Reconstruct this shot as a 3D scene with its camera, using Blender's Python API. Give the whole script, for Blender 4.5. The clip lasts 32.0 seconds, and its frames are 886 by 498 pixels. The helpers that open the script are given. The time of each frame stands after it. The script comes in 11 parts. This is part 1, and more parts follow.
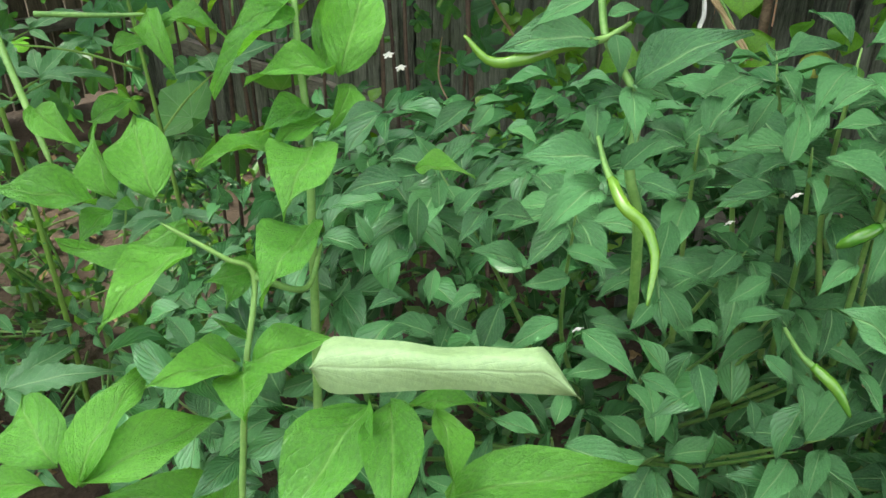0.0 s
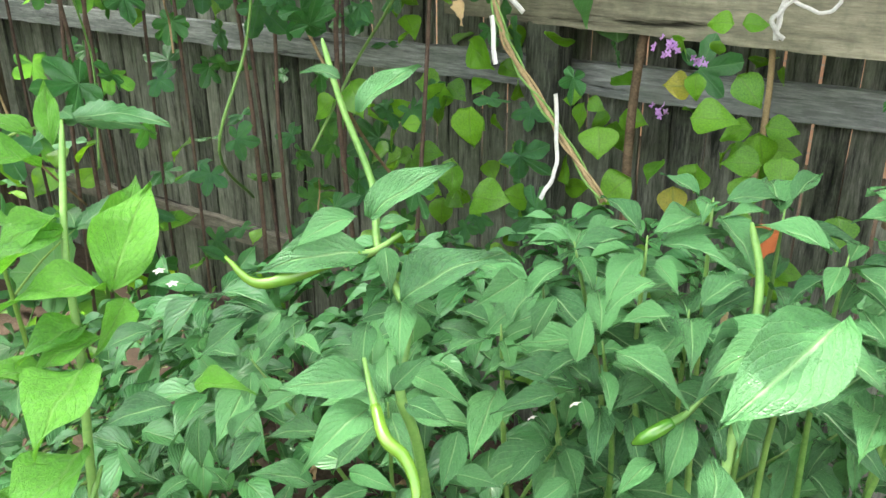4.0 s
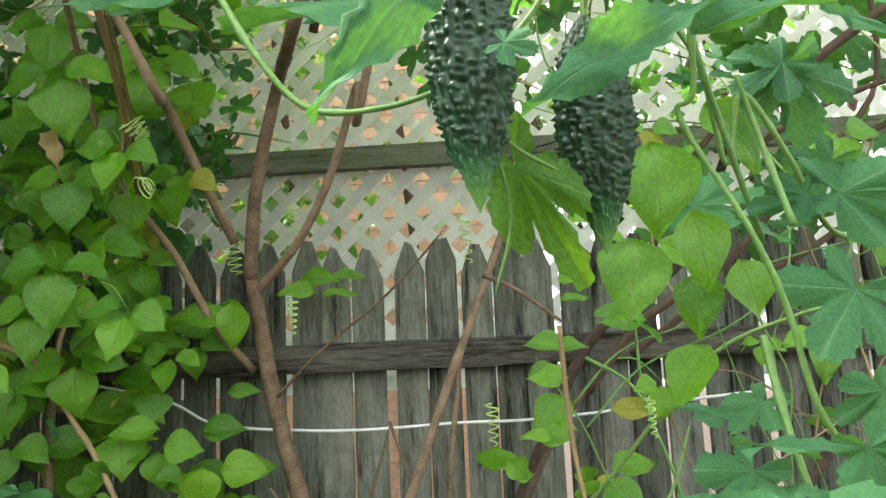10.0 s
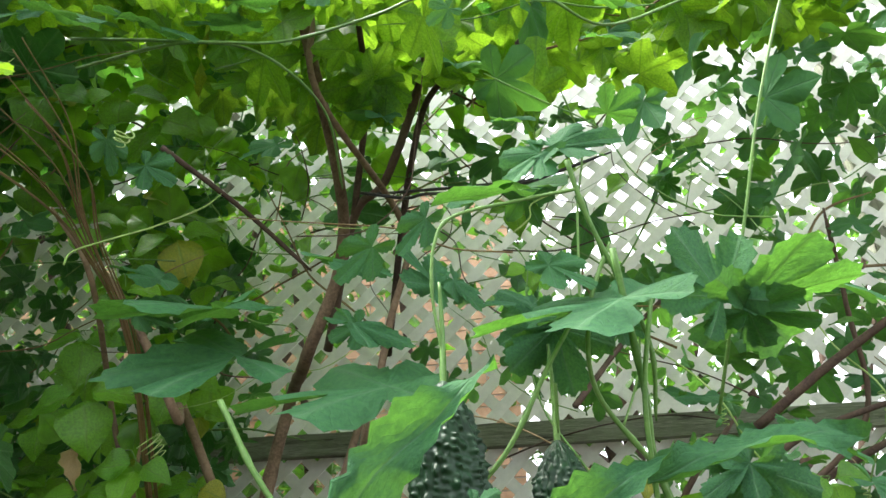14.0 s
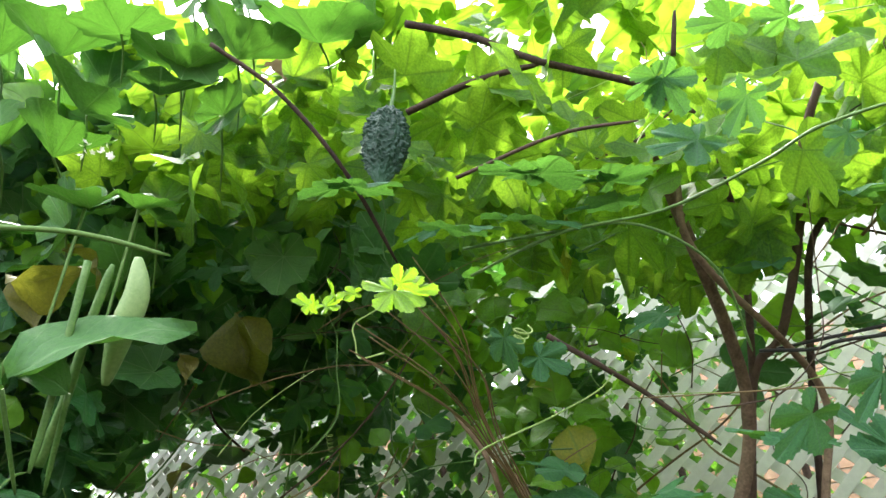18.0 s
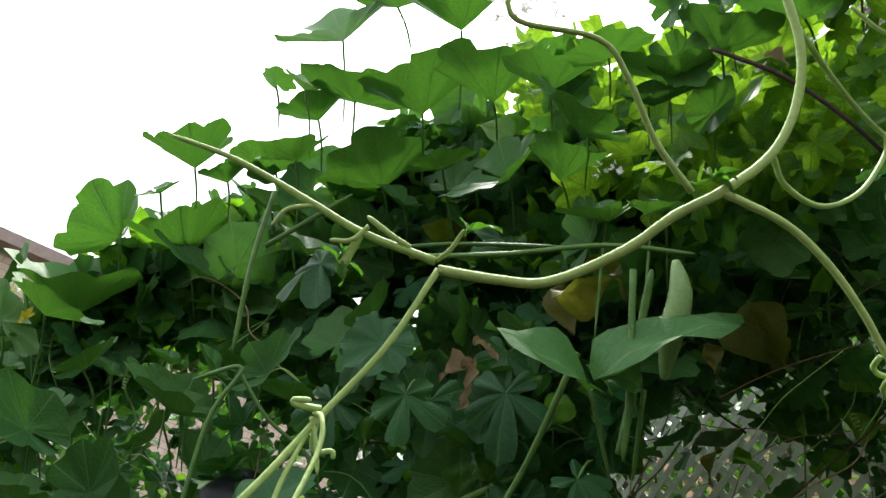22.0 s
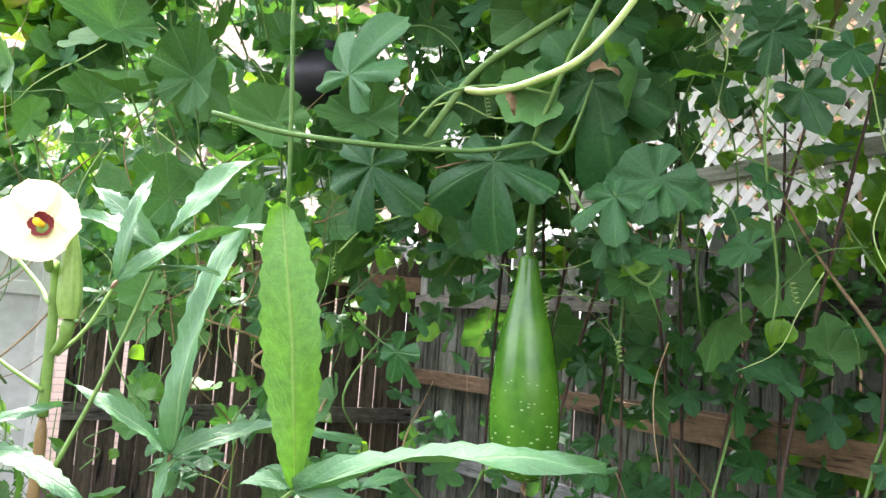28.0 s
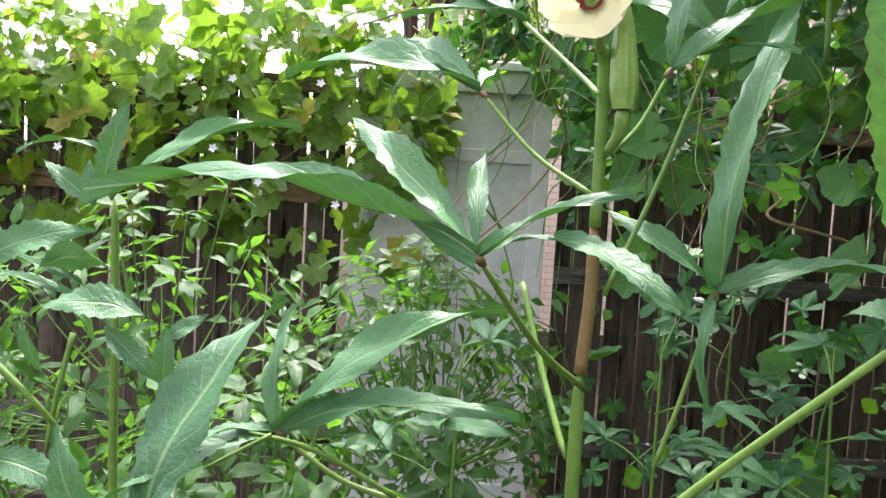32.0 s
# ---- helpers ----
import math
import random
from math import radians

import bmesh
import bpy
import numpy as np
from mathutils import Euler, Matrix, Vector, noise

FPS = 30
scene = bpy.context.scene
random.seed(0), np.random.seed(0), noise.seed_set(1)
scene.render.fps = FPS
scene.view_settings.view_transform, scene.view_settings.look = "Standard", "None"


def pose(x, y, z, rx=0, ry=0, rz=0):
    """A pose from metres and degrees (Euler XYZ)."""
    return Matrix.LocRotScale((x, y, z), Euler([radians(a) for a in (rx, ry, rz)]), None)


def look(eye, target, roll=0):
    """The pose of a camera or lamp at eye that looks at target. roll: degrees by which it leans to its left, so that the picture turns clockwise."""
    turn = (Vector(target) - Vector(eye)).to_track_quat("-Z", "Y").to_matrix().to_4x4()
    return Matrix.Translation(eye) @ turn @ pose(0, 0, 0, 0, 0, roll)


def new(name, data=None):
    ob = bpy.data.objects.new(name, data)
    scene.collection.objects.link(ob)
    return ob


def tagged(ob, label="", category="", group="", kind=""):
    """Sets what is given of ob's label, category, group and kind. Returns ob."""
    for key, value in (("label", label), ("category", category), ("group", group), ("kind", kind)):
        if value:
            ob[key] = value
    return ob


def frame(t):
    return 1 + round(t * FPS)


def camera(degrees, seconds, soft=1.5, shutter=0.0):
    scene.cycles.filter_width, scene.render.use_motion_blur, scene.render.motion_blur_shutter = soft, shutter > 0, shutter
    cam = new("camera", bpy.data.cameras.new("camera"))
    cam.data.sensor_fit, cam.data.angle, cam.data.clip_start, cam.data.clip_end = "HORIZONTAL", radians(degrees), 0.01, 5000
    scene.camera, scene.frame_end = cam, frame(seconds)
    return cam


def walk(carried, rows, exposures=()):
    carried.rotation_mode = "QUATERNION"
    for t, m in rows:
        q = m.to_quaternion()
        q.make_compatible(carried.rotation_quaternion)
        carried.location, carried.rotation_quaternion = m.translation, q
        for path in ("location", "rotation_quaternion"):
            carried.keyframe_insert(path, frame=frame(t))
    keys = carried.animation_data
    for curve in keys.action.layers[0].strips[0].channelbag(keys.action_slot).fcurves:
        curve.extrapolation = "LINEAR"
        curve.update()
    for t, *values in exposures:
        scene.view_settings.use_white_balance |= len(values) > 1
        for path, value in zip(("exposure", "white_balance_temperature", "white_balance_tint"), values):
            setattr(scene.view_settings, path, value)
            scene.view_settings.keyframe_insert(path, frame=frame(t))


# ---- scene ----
cam = camera(56.4, 32.0)
METRES, EYE, TILT, LEAN, TURN = 1.75, 1.4, -30.0, 0.0, 0.0
ROWS = [
    (0, 0, 0, 0, 0, 0, -0),
    (0.5, 0.0229, 0.0133, 0.0109, 0.13, -0.49, 1.43),
    (1, 0.0322, 0.0226, 0.0223, -0.83, 0.51, 2.4),
    (1.5, 0.0423, 0.0293, 0.0258, -0.87, 1.27, 3.16),
    (2, 0.0437, 0.0293, 0.0302, -1.4, 2.19, 3.43),
    (2.5, 0.0428, 0.0331, 0.0398, -0.48, 2.67, 2.96),
    (4.5, 0.0767, -0.0133, 0.0419, -9.95, 10.06, 4.07),
    (5, 0.0954, -0.0376, 0.0461, -17.57, 13.1, 6.79),
    (5.5, 0.1032, -0.0508, 0.0539, -24.11, 16.46, 9.48),
    (6, 0.1134, -0.0661, 0.0592, -28.35, 20.08, 12.37),
    (6.5, 0.1299, -0.0747, 0.069, -32.99, 21.86, 15.42),
    (7, 0.1296, -0.0795, 0.0803, -34.8, 22.15, 17.18),
    (7.5, 0.1241, -0.0826, 0.0924, -35.13, 23.66, 18.05),
    (8, 0.1184, -0.0896, 0.1049, -35.96, 26.43, 19.03),
    (8.5, 0.116, -0.0899, 0.1167, -37.12, 28.55, 19.89),
    (9, 0.1187, -0.0901, 0.1282, -37.51, 29.97, 20.64),
    (9.5, 0.1224, -0.0958, 0.137, -36.64, 32.29, 21.18),
    (10, 0.1238, -0.1039, 0.155, -36.27, 33.91, 21.57),
    (10.5, 0.125, -0.1131, 0.1605, -35.82, 36.11, 21.42),
    (11, 0.1259, -0.1278, 0.1641, -35.87, 37.61, 21.29),
    (11.5, 0.1327, -0.1373, 0.1698, -36.92, 37.99, 22.77),
    (12, 0.1354, -0.1454, 0.1692, -36.57, 40.5, 22.8),
    (12.5, 0.127, -0.1583, 0.1721, -36.32, 42.06, 22.09),
    (13, 0.1209, -0.1642, 0.1741, -36.21, 43.91, 21.29),
    (13.5, 0.1061, -0.1777, 0.1789, -35.71, 47.85, 20.83),
    (15.5, 0.0949, -0.1981, 0.1918, -33.21, 55.3, 20.08),
    (16, 0.1, -0.1866, 0.2028, -29.71, 58.03, 19.27),
    (16.5, 0.0969, -0.1822, 0.2103, -24.47, 61.5, 15.66),
    (17, 0.0952, -0.1826, 0.2121, -21.16, 64.02, 12.84),
    (17.5, 0.0915, -0.1753, 0.2151, -17.87, 65.11, 9.29),
    (18, 0.0778, -0.1678, 0.2203, -14.49, 67.02, 5.06),
    (18.5, 0.064, -0.1652, 0.2219, -10.82, 68.48, 1.88),
    (19, 0.0544, -0.1591, 0.2219, -8.06, 69.28, -0.72),
    (19.5, 0.0471, -0.1624, 0.2236, -6.1, 68.87, -3.58),
    (20, 0.028, -0.1624, 0.213, -3.99, 68.24, -6.4),
    (20.5, 0.0069, -0.1645, 0.2044, -1.79, 67.26, -9.04),
    (21, -0.0187, -0.1785, 0.1917, 0.63, 65.88, -11.8),
    (21.5, -0.0337, -0.18, 0.1812, 2.45, 65.03, -14.13),
    (22, -0.0375, -0.189, 0.1769, 4.4, 63.85, -15.92),
    (22.5, -0.0643, -0.1986, 0.1746, 5.56, 62.6, -16.62),
    (23, -0.0945, -0.2105, 0.1709, 6.02, 61.33, -15.92),
    (23.5, -0.1053, -0.2053, 0.1565, 9, 57.12, -16.73),
    (24, -0.1152, -0.2052, 0.1388, 10.49, 52.82, -15.75),
    (24.5, -0.1145, -0.209, 0.1273, 10.87, 49.65, -15.02),
    (25, -0.1054, -0.2001, 0.1255, 11.14, 48.37, -14.37),
    (25.5, -0.1035, -0.1905, 0.1236, 11.04, 46.54, -13.61),
    (26, -0.1012, -0.1814, 0.1229, 10.96, 43.16, -12.9),
    (26.5, -0.1, -0.1724, 0.1195, 10.79, 40.41, -12.14),
    (28.5, -0.0941, -0.1641, 0.0686, 12.71, 34.11, -11.33),
    (29, -0.0948, -0.1573, 0.0644, 16.03, 32.97, -12.84),
    (29.5, -0.1054, -0.1542, 0.051, 20.82, 31.48, -15.59),
    (30, -0.1253, -0.1563, 0.0401, 23.73, 28.82, -16.93),
    (30.5, -0.1508, -0.1562, 0.0259, 28.78, 25.07, -19.45),
    (31, -0.1638, -0.1382, 0.0176, 36.56, 19.84, -23.02),
    (31.5, -0.1677, -0.1038, 0.0412, 39.75, 18.26, -24.29),
    (32, -0.1961, -0.0865, 0.0654, 41.58, 17.62, -24.72),
]
EXPOSURES = [(0.0, 2.3, 6800, 3), (1.5, 2.62, 6900, 5), (2.5, 2.78, 6900, 6), (5.0, 3.03, 6900, 7), (7.0, 2.98, 7000, 8), (8.0, 2.88, 6900, 9), (9.0, 2.68, 6800, 9), (11.0, 2.5, 6700, 9), (12.0, 2.25, 6650, 9), (13.0, 2.1, 6600, 8), (16.0, 1.88, 6400, 15), (17.0, 1.98, 6400, 15), (18.5, 2.42, 6400, 15), (20.0, 1.7, 6300, 13), (21.0, 1.6, 6400, 11), (22.0, 0.85, 6500, 8), (23.0, 0.0, 6600, 6), (24.0, 0.45, 6600, 7), (26.0, 2.7, 6450, 18), (29.0, 2.57, 6300, 24), (30.0, 2.28, 6300, 24), (31.0, 1.8, 6420, 22), (32.0, 1.72, 6350, 22)]
walk(cam, [(t, pose(0, 0, EYE, TILT, LEAN, TURN) @ pose(METRES * x, METRES * y, METRES * z, 90 + pitch, roll, yaw)) for t, x, y, z, yaw, pitch, roll in ROWS], EXPOSURES)

# ---- sky and sun ----
world = bpy.data.worlds.new("sky")
scene.world = world
world.use_nodes = True
wn, wl = world.node_tree.nodes, world.node_tree.links
sky = wn.new("ShaderNodeTexSky")
sky.sky_type, sky.sun_disc = "NISHITA", False
SUN_HEADING, SUN_HEIGHT = -38.0, 66.0
sky.sun_elevation, sky.sun_rotation = radians(SUN_HEIGHT), radians(SUN_HEADING)
sky.air_density, sky.dust_density = 1.0, 3.0
haze = wn.new("ShaderNodeHueSaturation")
haze.inputs["Saturation"].default_value = 0.25
wl.new(sky.outputs["Color"], haze.inputs["Color"])
wl.new(haze.outputs["Color"], wn["Background"].inputs["Color"])
wn["Background"].inputs["Strength"].default_value = 0.26
sun = new("sun", bpy.data.lights.new("sun", "SUN"))
sun.data.energy, sun.data.angle, sun.data.color = 2.9, radians(6.0), (1.0, 0.95, 0.87)
sh, se = radians(SUN_HEADING), radians(SUN_HEIGHT)
sun.matrix_basis = look((math.sin(sh) * math.cos(se) * 30, math.cos(sh) * math.cos(se) * 30, math.sin(se) * 30), (0, 0, 0))


# ---- materials ----
def nodes_of(name, rough=0.6, spec=0.3, metal=0.0):
    m = bpy.data.materials.new(name)
    m.use_nodes = True
    n, l = m.node_tree.nodes, m.node_tree.links
    b = n["Principled BSDF"]
    b.inputs["Roughness"].default_value = rough
    b.inputs["Specular IOR Level"].default_value = spec
    b.inputs["Metallic"].default_value = metal
    return m, n, l, b


def math_node(n, l, op, a, b=None, clamp=False):
    k = n.new("ShaderNodeMath")
    k.operation, k.use_clamp = op, clamp
    for i, v in enumerate((a, b)):
        if v is None:
            continue
        if isinstance(v, (int, float)):
            k.inputs[i].default_value = v
        else:
            l.new(v, k.inputs[i])
    return k.outputs[0]


def ramp_node(n, l, fac, stops):
    r = n.new("ShaderNodeValToRGB")
    while len(r.color_ramp.elements) < len(stops):
        r.color_ramp.elements.new(0.5)
    for e, (p, c) in zip(r.color_ramp.elements, stops):
        e.position, e.color = p, (*c, 1)
    l.new(fac, r.inputs[0])
    return r.outputs[0]


def noise_node(n, l, vec, scale, detail=4.0, rough=0.6):
    k = n.new("ShaderNodeTexNoise")
    k.inputs["Scale"].default_value, k.inputs["Detail"].default_value, k.inputs["Roughness"].default_value = scale, detail, rough
    if vec is not None:
        l.new(vec, k.inputs["Vector"])
    return k.outputs["Fac"]


def mix_node(n, l, fac, a, b, blend="MIX"):
    k = n.new("ShaderNodeMix")
    k.data_type, k.blend_type = "RGBA", blend
    for sock, v in ((k.inputs[0], fac), (k.inputs[6], a), (k.inputs[7], b)):
        if isinstance(v, (int, float)):
            sock.default_value = v
        elif isinstance(v, tuple):
            sock.default_value = (*v, 1)
        else:
            l.new(v, sock)
    return k.outputs[2]


def bump_node(n, l, height, strength, dist):
    k = n.new("ShaderNodeBump")
    k.inputs["Strength"].default_value, k.inputs["Distance"].default_value = strength, dist
    l.new(height, k.inputs["Height"])
    return k.outputs[0]


def leaf_material(name, dark, light, vein, glow, rough=0.42, thin=0.4, ribs=8.0, slant=3.0, pucker=0.5, old=0.0, spec=0.5):
    """A leaf blade: midrib, side veins, blotches; light comes through it. old: share of yellowed patches."""
    m, n, l, b = nodes_of(name, rough * 0.9, spec)
    uv = n.new("ShaderNodeUVMap")
    sep = n.new("ShaderNodeSeparateXYZ")
    l.new(uv.outputs[0], sep.inputs[0])
    across_in = math_node(n, l, "SUBTRACT", math_node(n, l, "MULTIPLY", sep.outputs[0], 2.0), 1.0)
    across = math_node(n, l, "ABSOLUTE", across_in)
    obj = n.new("ShaderNodeObjectInfo")
    geo = n.new("ShaderNodeNewGeometry")
    tex = n.new("ShaderNodeTexCoord")
    rnd = math_node(n, l, "FRACT", math_node(n, l, "ADD", obj.outputs["Random"], geo.outputs["Random Per Island"]))
    mid = math_node(n, l, "SUBTRACT", 1.0, math_node(n, l, "MULTIPLY", across, 11.0), True)
    wob = noise_node(n, l, uv.outputs[0], 4.0, 2.0)
    ph = math_node(n, l, "SUBTRACT", math_node(n, l, "MULTIPLY", sep.outputs[1], ribs), math_node(n, l, "MULTIPLY", across, slant))
    ph = math_node(n, l, "ADD", ph, wob)
    ph = math_node(n, l, "ADD", ph, math_node(n, l, "MULTIPLY", math_node(n, l, "GREATER_THAN", across_in, 0.0), 0.45))
    tri = math_node(n, l, "ABSOLUTE", math_node(n, l, "SUBTRACT", math_node(n, l, "FRACT", ph), 0.5))
    side = math_node(n, l, "SUBTRACT", 1.0, math_node(n, l, "MULTIPLY", tri, 14.0), True)
    side = math_node(n, l, "MULTIPLY", side, 0.34)
    veins = math_node(n, l, "MAXIMUM", mid, side)
    blot = noise_node(n, l, tex.outputs["Object"], 26.0, 5.0)
    tone = math_node(n, l, "ADD", math_node(n, l, "MULTIPLY", rnd, 0.75), math_node(n, l, "MULTIPLY", blot, 0.5))
    base = ramp_node(n, l, tone, [(0.1, dark), (1.0, light)])
    if old:
        yel = math_node(n, l, "LESS_THAN", math_node(n, l, "FRACT", math_node(n, l, "MULTIPLY", rnd, 7.31)), old)
        yel = math_node(n, l, "MULTIPLY", yel, math_node(n, l, "MULTIPLY", blot, 1.6, True), True)
        base = mix_node(n, l, yel, base, (0.32, 0.24, 0.03))
    speck = noise_node(n, l, tex.outputs["Object"], 190.0, 2.0)
    speck = math_node(n, l, "MULTIPLY", math_node(n, l, "SUBTRACT", speck, 0.73, True), 6.0, True)
    col = mix_node(n, l, math_node(n, l, "MULTIPLY", veins, 0.75), base, vein)
    col = mix_node(n, l, math_node(n, l, "MULTIPLY", speck, 0.35), col, (0.45, 0.5, 0.4))
    l.new(col, b.inputs["Base Color"])
    puck = noise_node(n, l, tex.outputs["Object"], 60.0, 3.0)
    height = math_node(n, l, "SUBTRACT", math_node(n, l, "MULTIPLY", puck, 0.6), math_node(n, l, "MULTIPLY", veins, 0.5))
    height = math_node(n, l, "ADD", height, math_node(n, l, "MULTIPLY", tri, 0.22))
    nrm = bump_node(n, l, height, pucker, 0.004)
    l.new(nrm, b.inputs["Normal"])
    tr = n.new("ShaderNodeBsdfTranslucent")
    gl = mix_node(n, l, math_node(n, l, "MULTIPLY", veins, 0.85), mix_node(n, l, rnd, glow, tuple(0.7 * c for c in glow)), tuple(0.34 * c for c in glow))
    mottle = math_node(n, l, "ADD", math_node(n, l, "MULTIPLY", blot, 1.7), 0.1)
    gv = n.new("ShaderNodeVectorMath")
    gv.operation = "SCALE"
    l.new(gl, gv.inputs[0])
    l.new(mottle, gv.inputs["Scale"])
    l.new(gv.outputs[0], tr.inputs["Color"])
    l.new(nrm, tr.inputs["Normal"])
    mx = n.new("ShaderNodeMixShader")
    mx.inputs[0].default_value = thin
    l.new(b.outputs[0], mx.inputs[1])
    l.new(tr.outputs[0], mx.inputs[2])
    l.new(mx.outputs[0], n["Material Output"].inputs["Surface"])
    return m


def plain_material(name, dark, light, scale=30.0, rough=0.7, spec=0.3, bump=0.3, dist=0.003, stretch=None, thin=0.0):
    """Two tones broken up at two sizes, with relief; stretch: the grain's scale along x, y and z."""
    m, n, l, b = nodes_of(name, rough, spec)
    tex = n.new("ShaderNodeTexCoord")
    obj = n.new("ShaderNodeObjectInfo")
    vec = tex.outputs["Object"]
    mp = n.new("ShaderNodeMapping")
    l.new(vec, mp.inputs[0])
    if stretch:
        mp.inputs["Scale"].default_value = stretch
    off = n.new("ShaderNodeCombineXYZ")
    k = math_node(n, l, "MULTIPLY", obj.outputs["Random"], 37.0)
    for i in range(3):
        l.new(k, off.inputs[i])
    l.new(off.outputs[0], mp.inputs["Location"])
    vec = mp.outputs[0]
    fine = noise_node(n, l, vec, scale * 6, 4.0)
    wide = noise_node(n, l, vec, scale, 5.0)
    tone = math_node(n, l, "ADD", math_node(n, l, "MULTIPLY", fine, 0.45), math_node(n, l, "MULTIPLY", wide, 0.55))
    tone = math_node(n, l, "ADD", tone, math_node(n, l, "MULTIPLY", math_node(n, l, "SUBTRACT", obj.outputs["Random"], 0.5), 0.22))
    l.new(ramp_node(n, l, tone, [(0.32, dark), (0.68, light)]), b.inputs["Base Color"])
    l.new(bump_node(n, l, tone, bump, dist), b.inputs["Normal"])
    if thin:
        tr = n.new("ShaderNodeBsdfTranslucent")
        tr.inputs["Color"].default_value = (*light, 1)
        mx = n.new("ShaderNodeMixShader")
        mx.inputs[0].default_value = thin
        l.new(b.outputs[0], mx.inputs[1])
        l.new(tr.outputs[0], mx.inputs[2])
        l.new(mx.outputs[0], n["Material Output"].inputs["Surface"])
    return m


def wood_material(name, dark, light, stain, rough=0.8, grain=9.0):
    """Weathered board: long grain down local z, dark cracks and blotches of lichen."""
    m, n, l, b = nodes_of(name, rough, 0.2)
    tex = n.new("ShaderNodeTexCoord")
    obj = n.new("ShaderNodeObjectInfo")
    mp = n.new("ShaderNodeMapping")
    mp.inputs["Scale"].default_value = (1, 1, 0.1)
    off = n.new("ShaderNodeCombineXYZ")
    k = math_node(n, l, "MULTIPLY", obj.outputs["Random"], 53.0)
    l.new(k, off.inputs[0])
    l.new(k, off.inputs[2])
    l.new(tex.outputs["Object"], mp.inputs[0])
    l.new(off.outputs[0], mp.inputs["Location"])
    fine = noise_node(n, l, mp.outputs[0], 26 * grain, 6.0, 0.75)
    wide = noise_node(n, l, mp.outputs[0], 5 * grain, 5.0, 0.65)
    blot = noise_node(n, l, tex.outputs["Object"], 13.0, 7.0, 0.72)
    tone = math_node(n, l, "ADD", math_node(n, l, "MULTIPLY", fine, 0.5), math_node(n, l, "MULTIPLY", wide, 0.5))
    tone = math_node(n, l, "ADD", tone, math_node(n, l, "MULTIPLY", math_node(n, l, "SUBTRACT", obj.outputs["Random"], 0.5), 0.16))
    base = ramp_node(n, l, tone, [(0.4, dark), (0.62, light)])
    sf = math_node(n, l, "MULTIPLY", math_node(n, l, "SUBTRACT", blot, 0.45, True), 5.0, True)
    base = mix_node(n, l, math_node(n, l, "MULTIPLY", sf, 0.72), base, stain)
    split = math_node(n, l, "MULTIPLY", math_node(n, l, "SUBTRACT", 0.41, wide, True), 14.0, True)
    base = mix_node(n, l, split, base, tuple(0.3 * c for c in dark))
    l.new(base, b.inputs["Base Color"])
    h = math_node(n, l, "SUBTRACT", tone, split)
    l.new(bump_node(n, l, h, 0.9, 0.006), b.inputs["Normal"])
    return m


M_PEPPER = leaf_material("chili_leaf", (0.016, 0.07, 0.026), (0.085, 0.25, 0.085), (0.24, 0.44, 0.18), (0.072, 0.300, 0.020), 0.3, 0.13, 7.0, 4.0, 0.8)
M_BELL = leaf_material("broad_pepper_leaf", (0.043, 0.167, 0.022), (0.12, 0.36, 0.042), (0.23, 0.47, 0.11), (0.18, 0.52, 0.030), 0.34, 0.35, 7.0, 3.0, 0.9)
M_BEAN = leaf_material("bean_leaf", (0.03, 0.125, 0.012), (0.14, 0.34, 0.022), (0.18, 0.36, 0.05), (0.26, 0.6, 0.020), 0.45, 0.42, 5.0, 3.0, 0.4, 0.04)
M_BITTER = leaf_material("bitter_melon_leaf", (0.018, 0.08, 0.036), (0.05, 0.16, 0.06), (0.1, 0.22, 0.1), (0.17, 0.45, 0.05), 0.75, 0.3, 6.0, 4.0, 0.5, 0.0, 0.2)
M_GOURD = leaf_material("gourd_leaf", (0.03, 0.11, 0.034), (0.088, 0.23, 0.06), (0.18, 0.35, 0.13), (0.12, 0.34, 0.03), 0.55, 0.25, 6.0, 3.0, 0.6, 0.0, 0.28)
M_CANOPY = leaf_material("canopy_leaf", (0.03, 0.11, 0.012), (0.075, 0.21, 0.018), (0.1, 0.224, 0.040), (0.33, 0.62, 0.03), 0.55, 0.46, 6.0, 3.0, 0.4, 0.02, 0.3)
M_LUFFA = leaf_material("luffa_leaf", (0.014, 0.075, 0.024), (0.04, 0.155, 0.042), (0.1, 0.26, 0.08), (0.1, 0.34, 0.03), 0.44, 0.27, 6.0, 3.0, 0.6, 0.0, 0.4)
M_OKRA = leaf_material("okra_leaf", (0.032, 0.115, 0.042), (0.077, 0.215, 0.074), (0.26, 0.42, 0.18), (0.09, 0.28, 0.03), 0.46, 0.14, 9.0, 2.2, 0.45, 0.0, 0.5)
# okra leaf whose brighter colour stands for light passing through the blade
M_BACKLITOKRA = leaf_material("backlit_okra_leaf", (0.05, 0.18, 0.015), (0.09, 0.26, 0.025), (0.26, 0.42, 0.08), (0.2, 0.5, 0.03), 0.45, 0.4, 9.0, 2.2, 0.5, 0.0, 0.4)
M_BUSH = leaf_material("bush_leaf", (0.015, 0.063, 0.013), (0.054, 0.152, 0.027), (0.076, 0.179, 0.042), (0.216, 0.550, 0.040), 0.45, 0.35, 6.0, 4.0, 0.4)
M_FALLVINE = leaf_material("yellow_green_vine_leaf", (0.052, 0.125, 0.010), (0.126, 0.231, 0.032), (0.112, 0.201, 0.053), (0.360, 0.650, 0.050), 0.5, 0.45, 5.0, 3.0, 0.3, 0.1)
M_YELLOW_LEAF = leaf_material("yellowed_leaf", (0.06, 0.085, 0.012), (0.16, 0.15, 0.022), (0.16, 0.17, 0.05), (0.2, 0.22, 0.02), 0.55, 0.4, 6.0, 3.0, 0.5)
